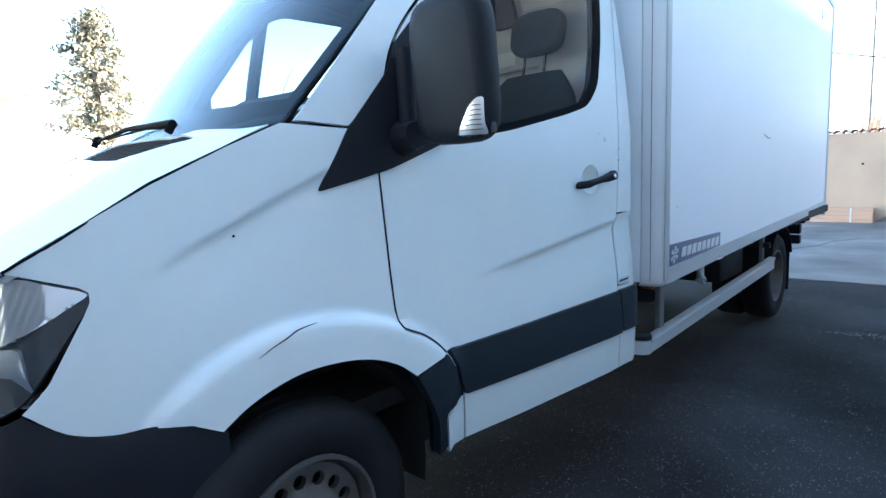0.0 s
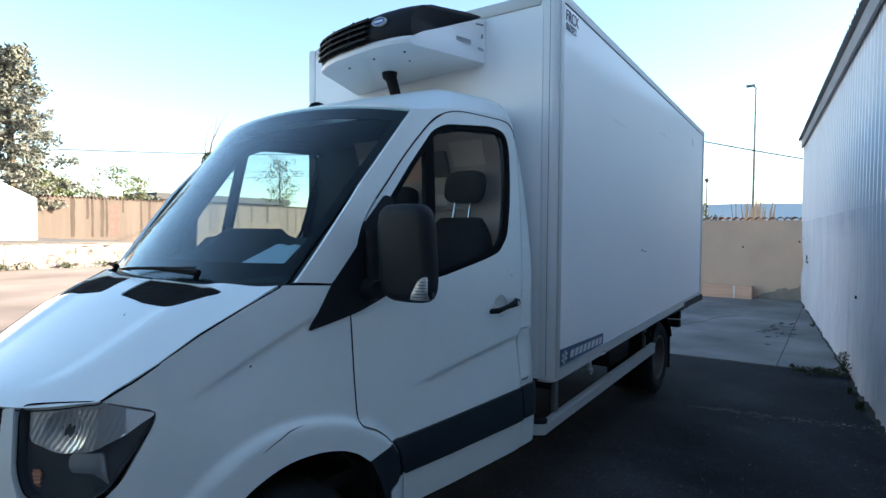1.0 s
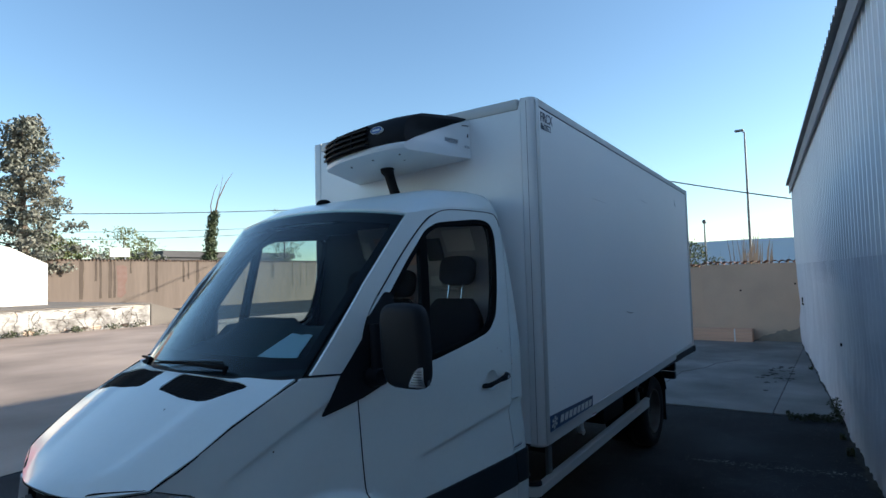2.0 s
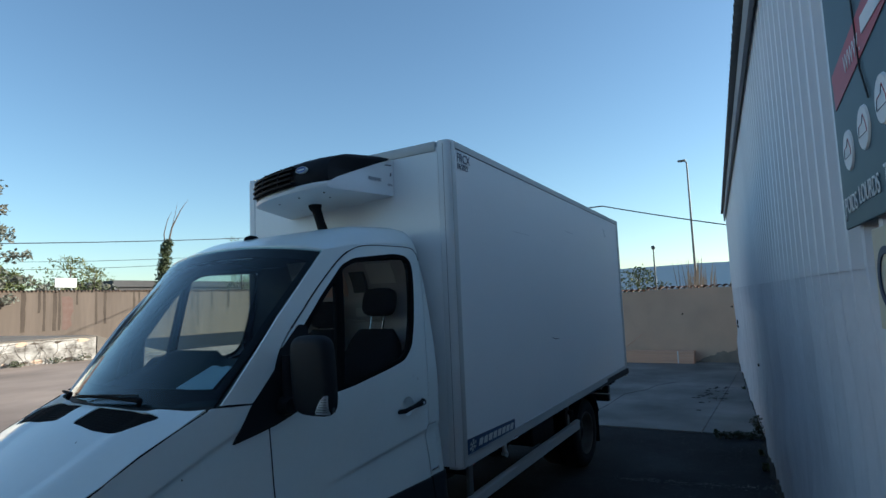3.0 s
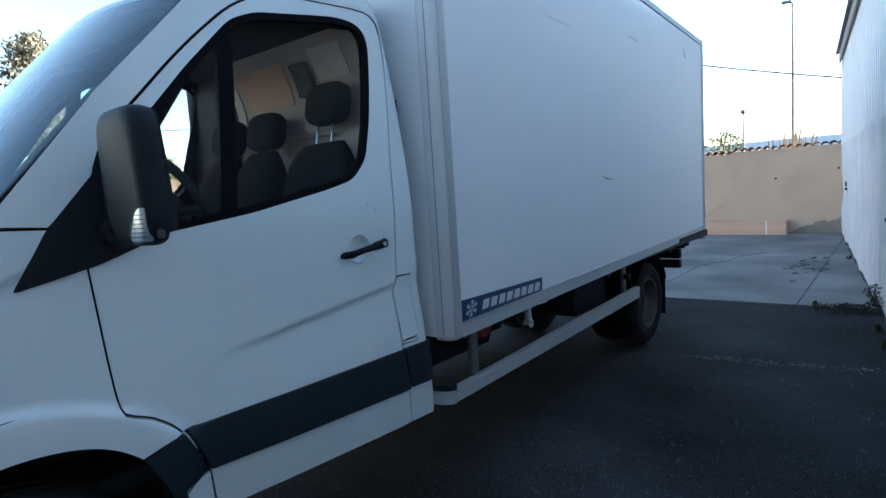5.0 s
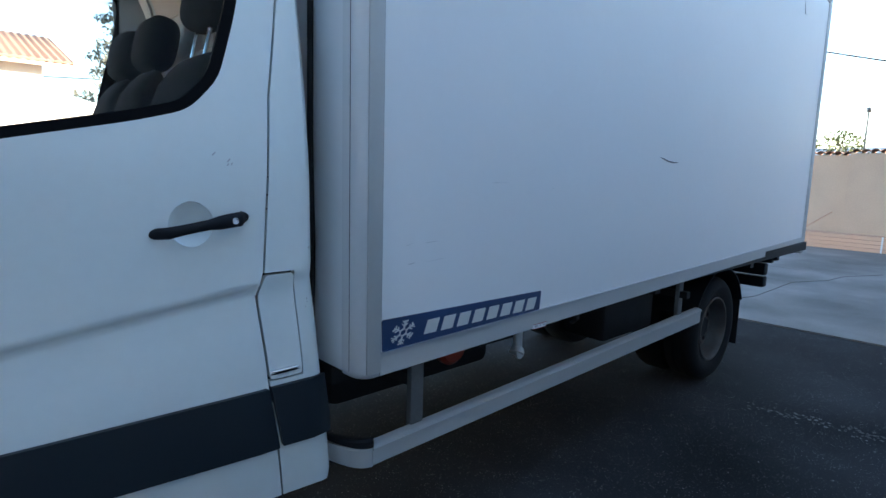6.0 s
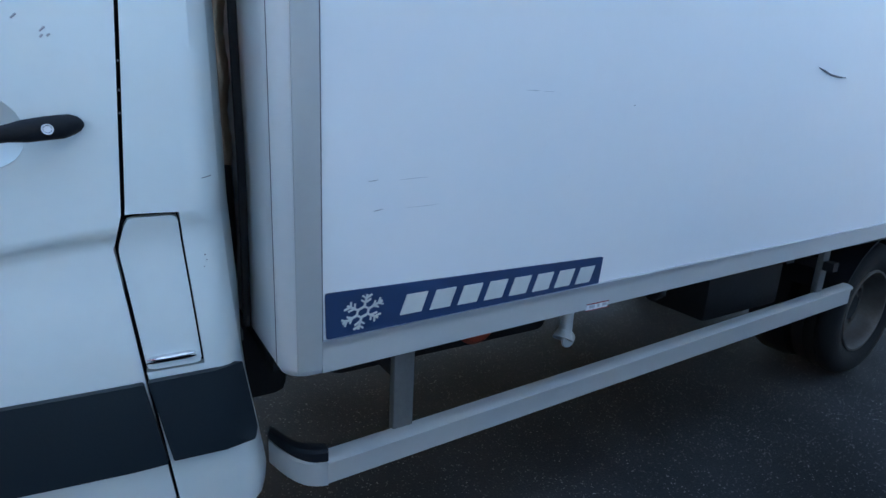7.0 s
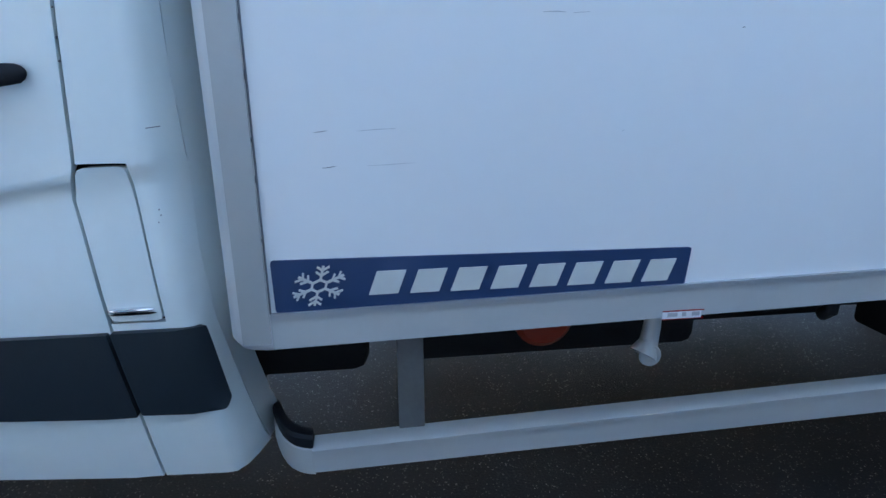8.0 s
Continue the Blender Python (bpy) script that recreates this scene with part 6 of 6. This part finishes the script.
for k in range(56):
    y = -1.15 + 0.16 * k
    t = new("tile", TILE)
    t.parent = wall
    t.location = (WALL_X + (0.09 if y < 1.5 else 0.19), y, (1.985 if y < 1.5 else 1.945) + random.uniform(-0.006, 0.006))
    t.rotation_euler = (0, random.uniform(-0.03, 0.03), random.uniform(-0.04, 0.04))
part("wall_mark", lathe([(0.0, -0.004), (0.022, -0.004), (0.024, 0.0)], (WALL_X, 0.61, 1.29), "x", 10), SEAL, wall)
part("wall_mark", lathe([(0.0, -0.004), (0.022, -0.004), (0.024, 0.0)], (WALL_X, -0.60, 1.45), "x", 10), SEAL, wall)
stack = empty("timber_stack", "strapped stack of raw timber boards lying against the yard wall", "timber")
for i in range(4):
    for j in range(2):
        part("board", box((14.62 + 0.2 * j, 0.34 + 0.012 * random.random(), 0.016 + 0.079 * i), (14.80 + 0.2 * j, 3.4 + 0.1 * random.random(), 0.088 + 0.079 * i), 0.004), PLYWOOD, stack, smooth=False)
part("strap", box((14.612, 0.72, 0.016), (14.618, 0.75, 0.335)), SIGN_WHITE, stack)
stick = part("leaning_stick", tube([(14.5, 2.15, 0.34), (14.98, 1.7, 0.75)], 0.012, 6), PLYWOOD)
tagged(stick, "thin timber stick leaning on the yard wall", "stick")


# ---- plants ----
def leaf_cloud(bm, centre, radius, count, size, squash=1.0, rnd=random):
    c = Vector(centre)
    for _ in range(count):
        d = Vector((rnd.gauss(0, 1), rnd.gauss(0, 1), rnd.gauss(0, 1))).normalized() * radius * rnd.random() ** 0.45
        d.z *= squash
        p = c + d
        a = Vector((rnd.uniform(-1, 1), rnd.uniform(-1, 1), rnd.uniform(-1, 1))).normalized() * size * rnd.uniform(0.6, 1.4)
        b = a.cross(Vector((rnd.uniform(-1, 1), rnd.uniform(-1, 1), rnd.uniform(-1, 1)))).normalized() * size * rnd.uniform(0.25, 0.55)
        bm.faces.new([bm.verts.new(p - a), bm.verts.new(p + b), bm.verts.new(p + a), bm.verts.new(p - b)])


def weed(s, off, h, n, label):
    p = Vector(shed(s, off, 0))
    b = bmesh.new()
    for _ in range(n):
        a, l = random.uniform(0, 6.28), h * random.uniform(0.4, 1.1)
        d = Vector((math.cos(a), math.sin(a), 0)) * random.uniform(0.05, 0.5) * h
        o = p + Vector((random.uniform(-1, 1), random.uniform(-1, 1), 0)) * h * 0.35
        w = Vector((-math.sin(a), math.cos(a), 0)) * 0.006
        m, t = o + d * 0.4 + Vector((0, 0, l * 0.7)), o + d + Vector((0, 0, l))
        b.faces.new([b.verts.new(o - w), b.verts.new(o + w), b.verts.new(m + w * 1.4), b.verts.new(m - w * 1.4)])
        b.faces.new([b.verts.new(m - w * 1.4), b.verts.new(m + w * 1.4), b.verts.new(t)])
    leaf_cloud(b, p + Vector((0, 0, h * 0.45)), h * 0.35, n * 2, 0.022)
    o = part("weed", b, WEED, None, recalc=False)
    return tagged(o, label, "weed", "weeds along the shed", "stuff")


random.seed(10)
for k, (s0, o0, s1, o1, z1, n) in enumerate(((3.93, 0.05, 3.93, 0.07, 0.26, 420), (3.95, 0.12, 3.90, 0.50, 0.05, 700))):
    b = bmesh.new()
    for q in range(7):
        p = Vector(shed(s0, o0, 0.05)).lerp(Vector(shed(s1, o1, z1)), q / 6)
        leaf_cloud(b, p + Vector((random.uniform(-0.03, 0.03), random.uniform(-0.02, 0.02), 0)), 0.07, n // 7, 0.016, 0.8)
    tagged(part("weed", b, WEED, None, smooth=False, recalc=False), "dark dense weed standing against the shed" if k == 0 else "low dark weed on the slab edge", "weed", "weeds along the shed", "stuff")
random.seed(11)
for s, off, h, n in ((4.05, 0.3, 0.07, 40), (4.2, 0.55, 0.05, 50), (3.2, 0.08, 0.08, 16), (2.6, 0.08, 0.10, 14), (7.9, 0.07, 0.08, 12)):
    weed(s, off, h, n, "green weed growing at the shed foot" if h < 0.3 else "tall leafy weed growing at the shed foot")


def tree(name, x, y, z0, height, width, trunk, count, leaf, mt, label, cat, conifer=False, seed=1, group=""):
    rnd = random.Random(seed)
    t = empty(name, label, cat, group)
    b = tube([(x, y, z0 - 0.3), (x + 0.1, y, z0 + height * 0.3), (x, y + 0.1, z0 + height * 0.65), (x, y, z0 + height * 0.96)], [trunk, trunk * 0.8, trunk * 0.45, trunk * 0.08], 9)
    cb = bmesh.new()
    n = 46 if conifer else 26
    for k in range(n):
        f = (k + 0.5) / n
        zz = z0 + height * ((0.16 + 0.82 * f) if conifer else (0.30 + 0.62 * f))
        r = width * ((1 - 0.72 * f ** 1.3) * (0.62 + 0.5 * rnd.random()) if conifer else (0.55 + 0.45 * math.sin(math.pi * f)) * (0.5 + 0.55 * rnd.random()))
        a = k * 2.4 + rnd.uniform(-0.3, 0.3)
        tip = Vector((x + r * math.cos(a), y + r * math.sin(a), zz + (0.10 if conifer else 0.18) * r))
        tube([(x, y, zz - 0.1 * height * (0.3 if conifer else 1)), ((x + tip.x) / 2, (y + tip.y) / 2, zz), tip], [trunk * 0.22, trunk * 0.12, trunk * 0.04], 5, b)
        for q in range(4):
            g = 0.35 + 0.22 * q
            leaf_cloud(cb, Vector((x, y, zz)).lerp(tip, g) + Vector((rnd.uniform(-0.2, 0.2), rnd.uniform(-0.2, 0.2), rnd.uniform(-0.1, 0.2))) * width * 0.5, width * (0.22 if conifer else 0.26), count // (n * 4), leaf, 0.6, rnd)
    part("trunk", b, BARK, t)
    part("crown", cb, mt, t, smooth=False, recalc=False)
    return t


tree("conifer", 11.9, 39.5, 1.0, 11.4, 3.0, 0.35, 9000, 0.17, CONIFER, "tall grey-green conifer behind the yard", "tree", True, 5)
tree("bush", 15.2, 44.5, 0.5, 5.6, 1.9, 0.12, 2600, 0.13, BUSH, "yellow-green bush behind the yard wall", "bush", False, 2)
tree("bush", 17.2, 46, 0.5, 4.9, 1.5, 0.12, 1600, 0.13, BUSH, "yellow-green bush behind the yard wall", "bush", False, 3)
tree("bush", 20.3, 44.5, 0.5, 6.2, 2.0, 0.10, 900, 0.13, BUSH, "thin pale-green bush behind the yard wall", "bush", False, 4)
tree("bush", 22.3, 45, 0.5, 5.4, 1.6, 0.10, 900, 0.13, BUSH, "thin pale-green bush behind the yard wall", "bush", False, 6)
tree("broadleaf_tree", 37.2, 46, 0, 9.5, 2.6, 0.16, 1500, 0.12, BUSH, "sparse young tree behind the yard wall", "tree", False, 9)
for k, (x, y, h) in enumerate(((24.5, 58, 5.4), (27, 60, 5.8), (30, 60, 5.6), (20, 60, 5.2))):
    tree("bush", x, y, 0, h, 2.2, 0.12, 1000, 0.18, CONIFER, "dark distant bush beyond the wall", "bush", False, 20 + k)
# ivy-clad dead trunk with bare whips
ivy = empty("ivy_trunk", "bare leaning trunk wrapped in dark ivy", "tree")
part("trunk", tube([(26.0, 42, 0), (26.1, 42, 4.5), (26.5, 42, 7.2), (26.9, 42, 9.0), (27.7, 42, 10.6), (28.4, 42, 11.6)], [0.16, 0.14, 0.10, 0.06, 0.035, 0.01], 7), BARK, ivy)
part("whip", tube([(26.4, 42, 7.0), (26.2, 42, 8.4), (26.5, 42, 9.6), (26.9, 42, 10.4)], [0.05, 0.04, 0.025, 0.01], 6), BARK, ivy)
part("whip", tube([(26.9, 42, 9.0), (27.2, 42, 10.2), (27.4, 42, 11.2)], [0.03, 0.02, 0.008], 6), BARK, ivy)
_iv = bmesh.new()
_ir = random.Random(12)
for k in range(14):
    leaf_cloud(_iv, (26.0 + 0.035 * k + _ir.uniform(-0.15, 0.15), 42, 3.2 + 0.34 * k), 0.68 - 0.02 * k, 170, 0.15, 1.2, _ir)
part("ivy", _iv, IVY, ivy, smooth=False, recalc=False)
# reeds and scrub behind the rear wall
_rd = bmesh.new()
_rr = random.Random(5)
for _ in range(80):
    x, y = _rr.uniform(22, 26), _rr.choice((_rr.gauss(1.3, 0.35), _rr.gauss(1.45, 0.2), _rr.uniform(0.2, 3.4)))
    h = _rr.uniform(2.2, 3.3) if 0.7 < y < 2.0 else _rr.uniform(2.0, 2.6)
    w = 0.014
    dx = _rr.uniform(-0.25, 0.25)
    _rd.faces.new([_rd.verts.new((x, y - w, 0)), _rd.verts.new((x, y + w, 0)), _rd.verts.new((x, y + dx + w * 1.5, h * 0.8)), _rd.verts.new((x, y + dx * 1.5, h))])
tagged(part("dry_reeds", _rd, DRY, None, smooth=False, recalc=False), "dry brown reeds behind the yard wall", "reeds", kind="stuff")
tree("bush", 24.0, 3.6, 0, 3.1, 1.1, 0.06, 1000, 0.08, BUSH, "dry scrub behind the yard wall", "bush", False, 31)
tree("bush", 25.0, 5.4, 0, 3.0, 1.2, 0.06, 900, 0.08, BUSH, "dry scrub behind the yard wall", "bush", False, 32)


def street_lamp(x, y, h, arm, label):
    t = empty("street_lamp", label, "street lamp")
    part("pole", tube([(x, y, 0), (x, y, h * 0.5), (x, y, h)], [0.06, 0.05, 0.032], 12), LAMP_STEEL, t)
    if arm:
        part("arm", tube([(x, y, h), (x - 0.05, y + 0.08, h + 0.06), (x - 0.08, y + 0.10, h + 0.07)], 0.025, 8), LAMP_STEEL, t)
        hd = box((-0.08, -0.17, -0.04), (0.08, 0.17, 0.05), 0.035)
        hd.transform(Matrix.Translation((x - 0.1, y + 0.18, h + 0.08)))
        part("lamp_head", hd, LAMP_STEEL, t)
    else:
        part("lamp_head", lathe([(0.0, 0.12), (0.09, 0.08), (0.11, 0.0), (0.06, -0.1)], (x, y, h), "z", 14), LAMP_STEEL, t)
    return t


street_lamp(25.0, 1.48, 7.52, True, "tall grey street lamp behind the yard wall")
street_lamp(30.0, 4.1, 4.3, False, "short dark lamp post behind the yard wall")

# ---- loading dock, terrace and far yard wall ----
DOCK_Y, DOCK_Z = 24.2, 0.98
dock = tagged(new("loading_dock"), "long low loading dock with flaking white render", "dock", kind="structure")
part("dock_body", box((-30, DOCK_Y, 0), (11.9, 60, DOCK_Z)), WHITE_RENDER, dock, smooth=False)
part("dock_top", box((-30, DOCK_Y - 0.06, DOCK_Z), (11.95, 60, DOCK_Z + 0.05)), DOCK_TOP, dock, smooth=False)
_rp = bmesh.new()
_rv = [_rp.verts.new(p) for p in ((11.95, DOCK_Y, 0), (15.2, DOCK_Y, 0), (11.95, DOCK_Y, DOCK_Z + 0.03), (11.95, 60, 0), (15.2, 60, 0), (11.95, 60, DOCK_Z + 0.03))]
for f in ((0, 1, 2), (3, 5, 4), (2, 1, 4, 5)):
    _rp.faces.new([_rv[i] for i in f])
part("dock_ramp", _rp, DOCK_TOP, dock, smooth=False)
random.seed(21)
for k in range(16):
    x, w, h = random.uniform(3.5, 11.6), random.uniform(0.08, 0.35), random.uniform(0.03, 0.12)
    q = [(x + w * math.cos(a) * random.uniform(0.6, 1.0), (0.12 if k % 2 else DOCK_Z - 0.12) + h * math.sin(a) * random.uniform(0.6, 1)) for a in [2 * math.pi * j / 9 for j in range(9)]]
    b = bmesh.new()
    b.faces.new([b.verts.new((u, DOCK_Y - 0.004, max(0.01, v))) for u, v in q])
    part("flaked_patch", b, STREAK if k % 3 == 0 else RENDER_BEIGE, dock, smooth=False)
for k, x in enumerate((4.4, 6.6, 7.4, 8.8, 10.2, 11.2)):
    b = bmesh.new()
    leaf_cloud(b, (x, DOCK_Y - 0.25, 0.12), 0.28 + 0.08 * (k % 3), 120, 0.05, 0.5)
    tagged(part("weed", b, WEED, None, smooth=False, recalc=False), "low weed tuft at the dock foot", "weed", "weeds along the dock", "stuff")
# bare creeper stems over the flaking render
_cs, _cr = bmesh.new(), random.Random(17)
for k in range(34):
    x, z, pts = _cr.uniform(2.5, 11.7), 0.0, []
    while z < DOCK_Z * _cr.uniform(0.7, 1.15) or len(pts) < 3:
        pts.append((min(11.85, x), DOCK_Y - 0.02, min(z, DOCK_Z - 0.02)))
        x, z = x + _cr.uniform(-0.16, 0.16), z + _cr.uniform(0.10, 0.22)
        if z > DOCK_Z + 0.1:
            break
    tube(pts, [_cr.uniform(0.007, 0.013)] + [_cr.uniform(0.004, 0.008) for _ in pts[1:]], 5, _cs)
for k in range(16):
    x, z = _cr.uniform(2.0, 11.0), _cr.choice((DOCK_Z - 0.06, DOCK_Z - 0.10, 0.55, 0.10))
    tube([(min(11.85, x + 0.25 * i), DOCK_Y - 0.025, z + _cr.uniform(-0.05, 0.05)) for i in range(5)], 0.008, 5, _cs)
tagged(part("creeper_stems", _cs, BARK, None), "bare brown creeper stems over the dock face", "creeper", kind="stuff")
FAR_Y = 40.0
fw = tagged(new("wall_far"), "long beige yard wall with dark run-off streaks and tile coping", "wall", kind="structure")
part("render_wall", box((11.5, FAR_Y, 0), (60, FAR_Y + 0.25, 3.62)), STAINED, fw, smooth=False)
part("render_wall", box((9.0, FAR_Y - 0.6, 0), (11.6, FAR_Y + 0.2, 3.5)), RENDER_BEIGE, fw, smooth=False)
random.seed(13)
RUNS = [(15.42, 0.15, 2.6), (16.33, 0.09, 1.4), (16.63, 0.09, 2.6), (17.25, 0.13, 2.6), (17.54, 0.09, 2.6), (18.64, 0.07, 0.9), (19.9, 0.09, 2.3), (20.5, 0.11, 2.3), (22.6, 0.10, 1.6), (23.0, 0.08, 1.4)]
RUNS += [(24.0 + 1.1 * k + random.uniform(-0.5, 0.5), random.choice((0.06, 0.10, 0.15)), random.choice((1.4, 2.2, 2.8))) for k in range(14)]
for x, w, l in RUNS:
    b = bmesh.new()
    n = 5
    lft = [(x - w * random.uniform(0.7, 1.1), 3.6 - l * i / n) for i in range(n + 1)]
    rgt = [(x + w * random.uniform(0.5, 1.2), 3.6 - l * i / n) for i in range(n + 1)]
    b.faces.new([b.verts.new((u, FAR_Y - 0.004, v)) for u, v in lft + rgt[::-1]])
    part("run_off_streak", b, STREAK, fw, smooth=False)
b = bmesh.new()
b.faces.new([b.verts.new((u, FAR_Y - 0.004, v)) for u, v in ((17.66, 3.25), (18.1, 3.3), (18.36, 3.15), (18.42, 2.3), (18.25, 1.9), (18.33, 1.3), (18.0, 1.0), (17.72, 1.05), (17.75, 2.0))])
part("red_stain", b, RED_WASH, fw, "faded red patch on the wall", smooth=False)
_ct2 = bmesh.new()
for k in range(220):
    x = 9.0 + k * 0.232
    tube([(x, FAR_Y - 0.06 - 0.05 * random.random(), 3.62 + random.uniform(-0.02, 0.02)), (x, FAR_Y + 0.32, 3.66)], random.uniform(0.06, 0.085), 6, _ct2)
tagged(part("coping_tiles", _ct2, COPING, fw), kind="stuff")
# white house beyond the dock
house = empty("house", "white rendered house with a shallow terracotta roof", "house")
part("wall", box((-12, 28, DOCK_Z), (5.2, 37, 5.3)), HOUSE_WHITE, house, smooth=False)


def house_roof(u, v):
    return (-13 + 19.2 * u, 27.2 + 10.6 * v, 5.25 + 1.75 * (1 - abs(2 * v - 1)) + 0.03 * math.sin(u * 19.2 * 2 * math.pi / 0.3))


part("roof", sheet(house_roof, list(np.linspace(0, 1, 260)), [0, 0.25, 0.5, 0.75, 1.0], thick=(0, 0, 0.12)), TERRACOTTA, house)
part("eave_board", box((-13, 27.2, 5.10), (6.2, 27.3, 5.28)), RENDER_BEIGE, house)
for x in (-8.5, -3.5, 1.5):
    w = part("window", box((x, 27.985, 2.2), (x + 1.2, 28.02, 3.6)), DASH, house)
    part("window_frame", box((x - 0.06, 27.95, 2.12), (x + 1.26, 27.99, 2.2)), SIGN_WHITE, w)
gate = empty("sheet_gate", "faded red ribbed gate beside the house", "gate")
for k in range(16):
    part("gate_slat", box((-1.2 + 0.2 * k, 26.6, DOCK_Z + 0.06), (-1.02 + 0.2 * k, 26.64, 3.4), 0.01), SIGN_RED, gate)
part("gate_rail", box((-1.25, 26.64, 2.9), (2.05, 26.70, 3.05)), SIGN_RED, gate)
gw = tagged(new("wall_house"), "white garden wall with a sloping top", "wall", kind="structure")
_gb = bmesh.new()
_gv = [_gb.verts.new(p) for y in (30.0, 30.25) for p in ((5.0, y, DOCK_Z), (9.9, y, DOCK_Z), (9.9, y, 3.0), (8.4, y, 3.75), (5.0, y, 4.6))]
_gb.faces.new(_gv[:5]), _gb.faces.new(_gv[5:])
for i in range(5):
    _gb.faces.new((_gv[i], _gv[(i + 1) % 5], _gv[5 + (i + 1) % 5], _gv[5 + i]))
part("garden_wall", _gb, HOUSE_WHITE, gw, smooth=False)
# white hoarding and low flat buildings beyond the far wall
hb = empty("hoarding", "blank white hoarding on two posts behind the wall", "sign")
part("panel", box((17.9, 41.5, 3.95), (19.3, 41.55, 4.6), 0.01), SIGN_WHITE, hb)
for x in (18.2, 19.0):
    part("post", tube([(x, 41.58, 0), (x, 41.58, 4.3)], 0.05, 6), GALV, hb)
shop = empty("flat_building", "low grey flat-roofed building far behind the wall", "building")
part("wall", box((40, 75, 0), (62, 88, 5.6)), FAR_ROOF, shop)
part("roof", box((39.6, 74.6, 5.6), (62.4, 88.4, 6.5)), FAR_ROOF, shop)
for k in range(7):
    part("window", box((41 + 3 * k, 74.95, 4.3), (42.2 + 3 * k, 75.02, 5.2)), SIGN_WHITE, shop)
# overhead cables
def cable(a, b, sag, r, label):
    a, b = Vector(a), Vector(b)
    pts = [a.lerp(b, k / 16) - Vector((0, 0, sag * 4 * (k / 16) * (1 - k / 16))) for k in range(17)]
    return tagged(part("overhead_cable", tube(pts, r, 5), CABLE), label, "cable", "overhead cables")


cable((-6, 42, 5.6), (41, 42.5, 9.5), 0.45, 0.035, "thick black overhead cable")
cable((41, 42.5, 9.5), (24, 5, 5.9), 0.3, 0.03, "thick black overhead cable")
cable((24, 5, 5.9), (23.9, -1.6, 4.1), 0.05, 0.025, "thick black overhead cable")
cable((4, 60, 7.0), (41, 43, 7.9), 0.8, 0.02, "thin black overhead cable")
cable((4, 60, 6.4), (41, 43, 7.4), 0.9, 0.02, "thin black overhead cable")
pole = empty("cable_pole", "wooden pole carrying overhead cables", "pole")
part("post", tube([(41, 42.8, 0), (41, 42.8, 9.8)], [0.14, 0.10], 10), BARK, pole)
# hills on the horizon
_hl = sheet(lambda a, k: (900 * math.cos(a), 900 * math.sin(a), (0, 1)[k] * (41 + 2.5 * math.sin(a * 5 + 0.6) + 1.2 * math.sin(a * 17))), [radians(d) for d in np.linspace(-30, 40, 80)], [0, 1])
for v in _hl.verts:
    if v.co.z > 1:
        v.co.x += 40
tagged(part("far_hills", _hl, HILLS, None), "hazy blue ridge on the horizon", "hills", kind="structure")
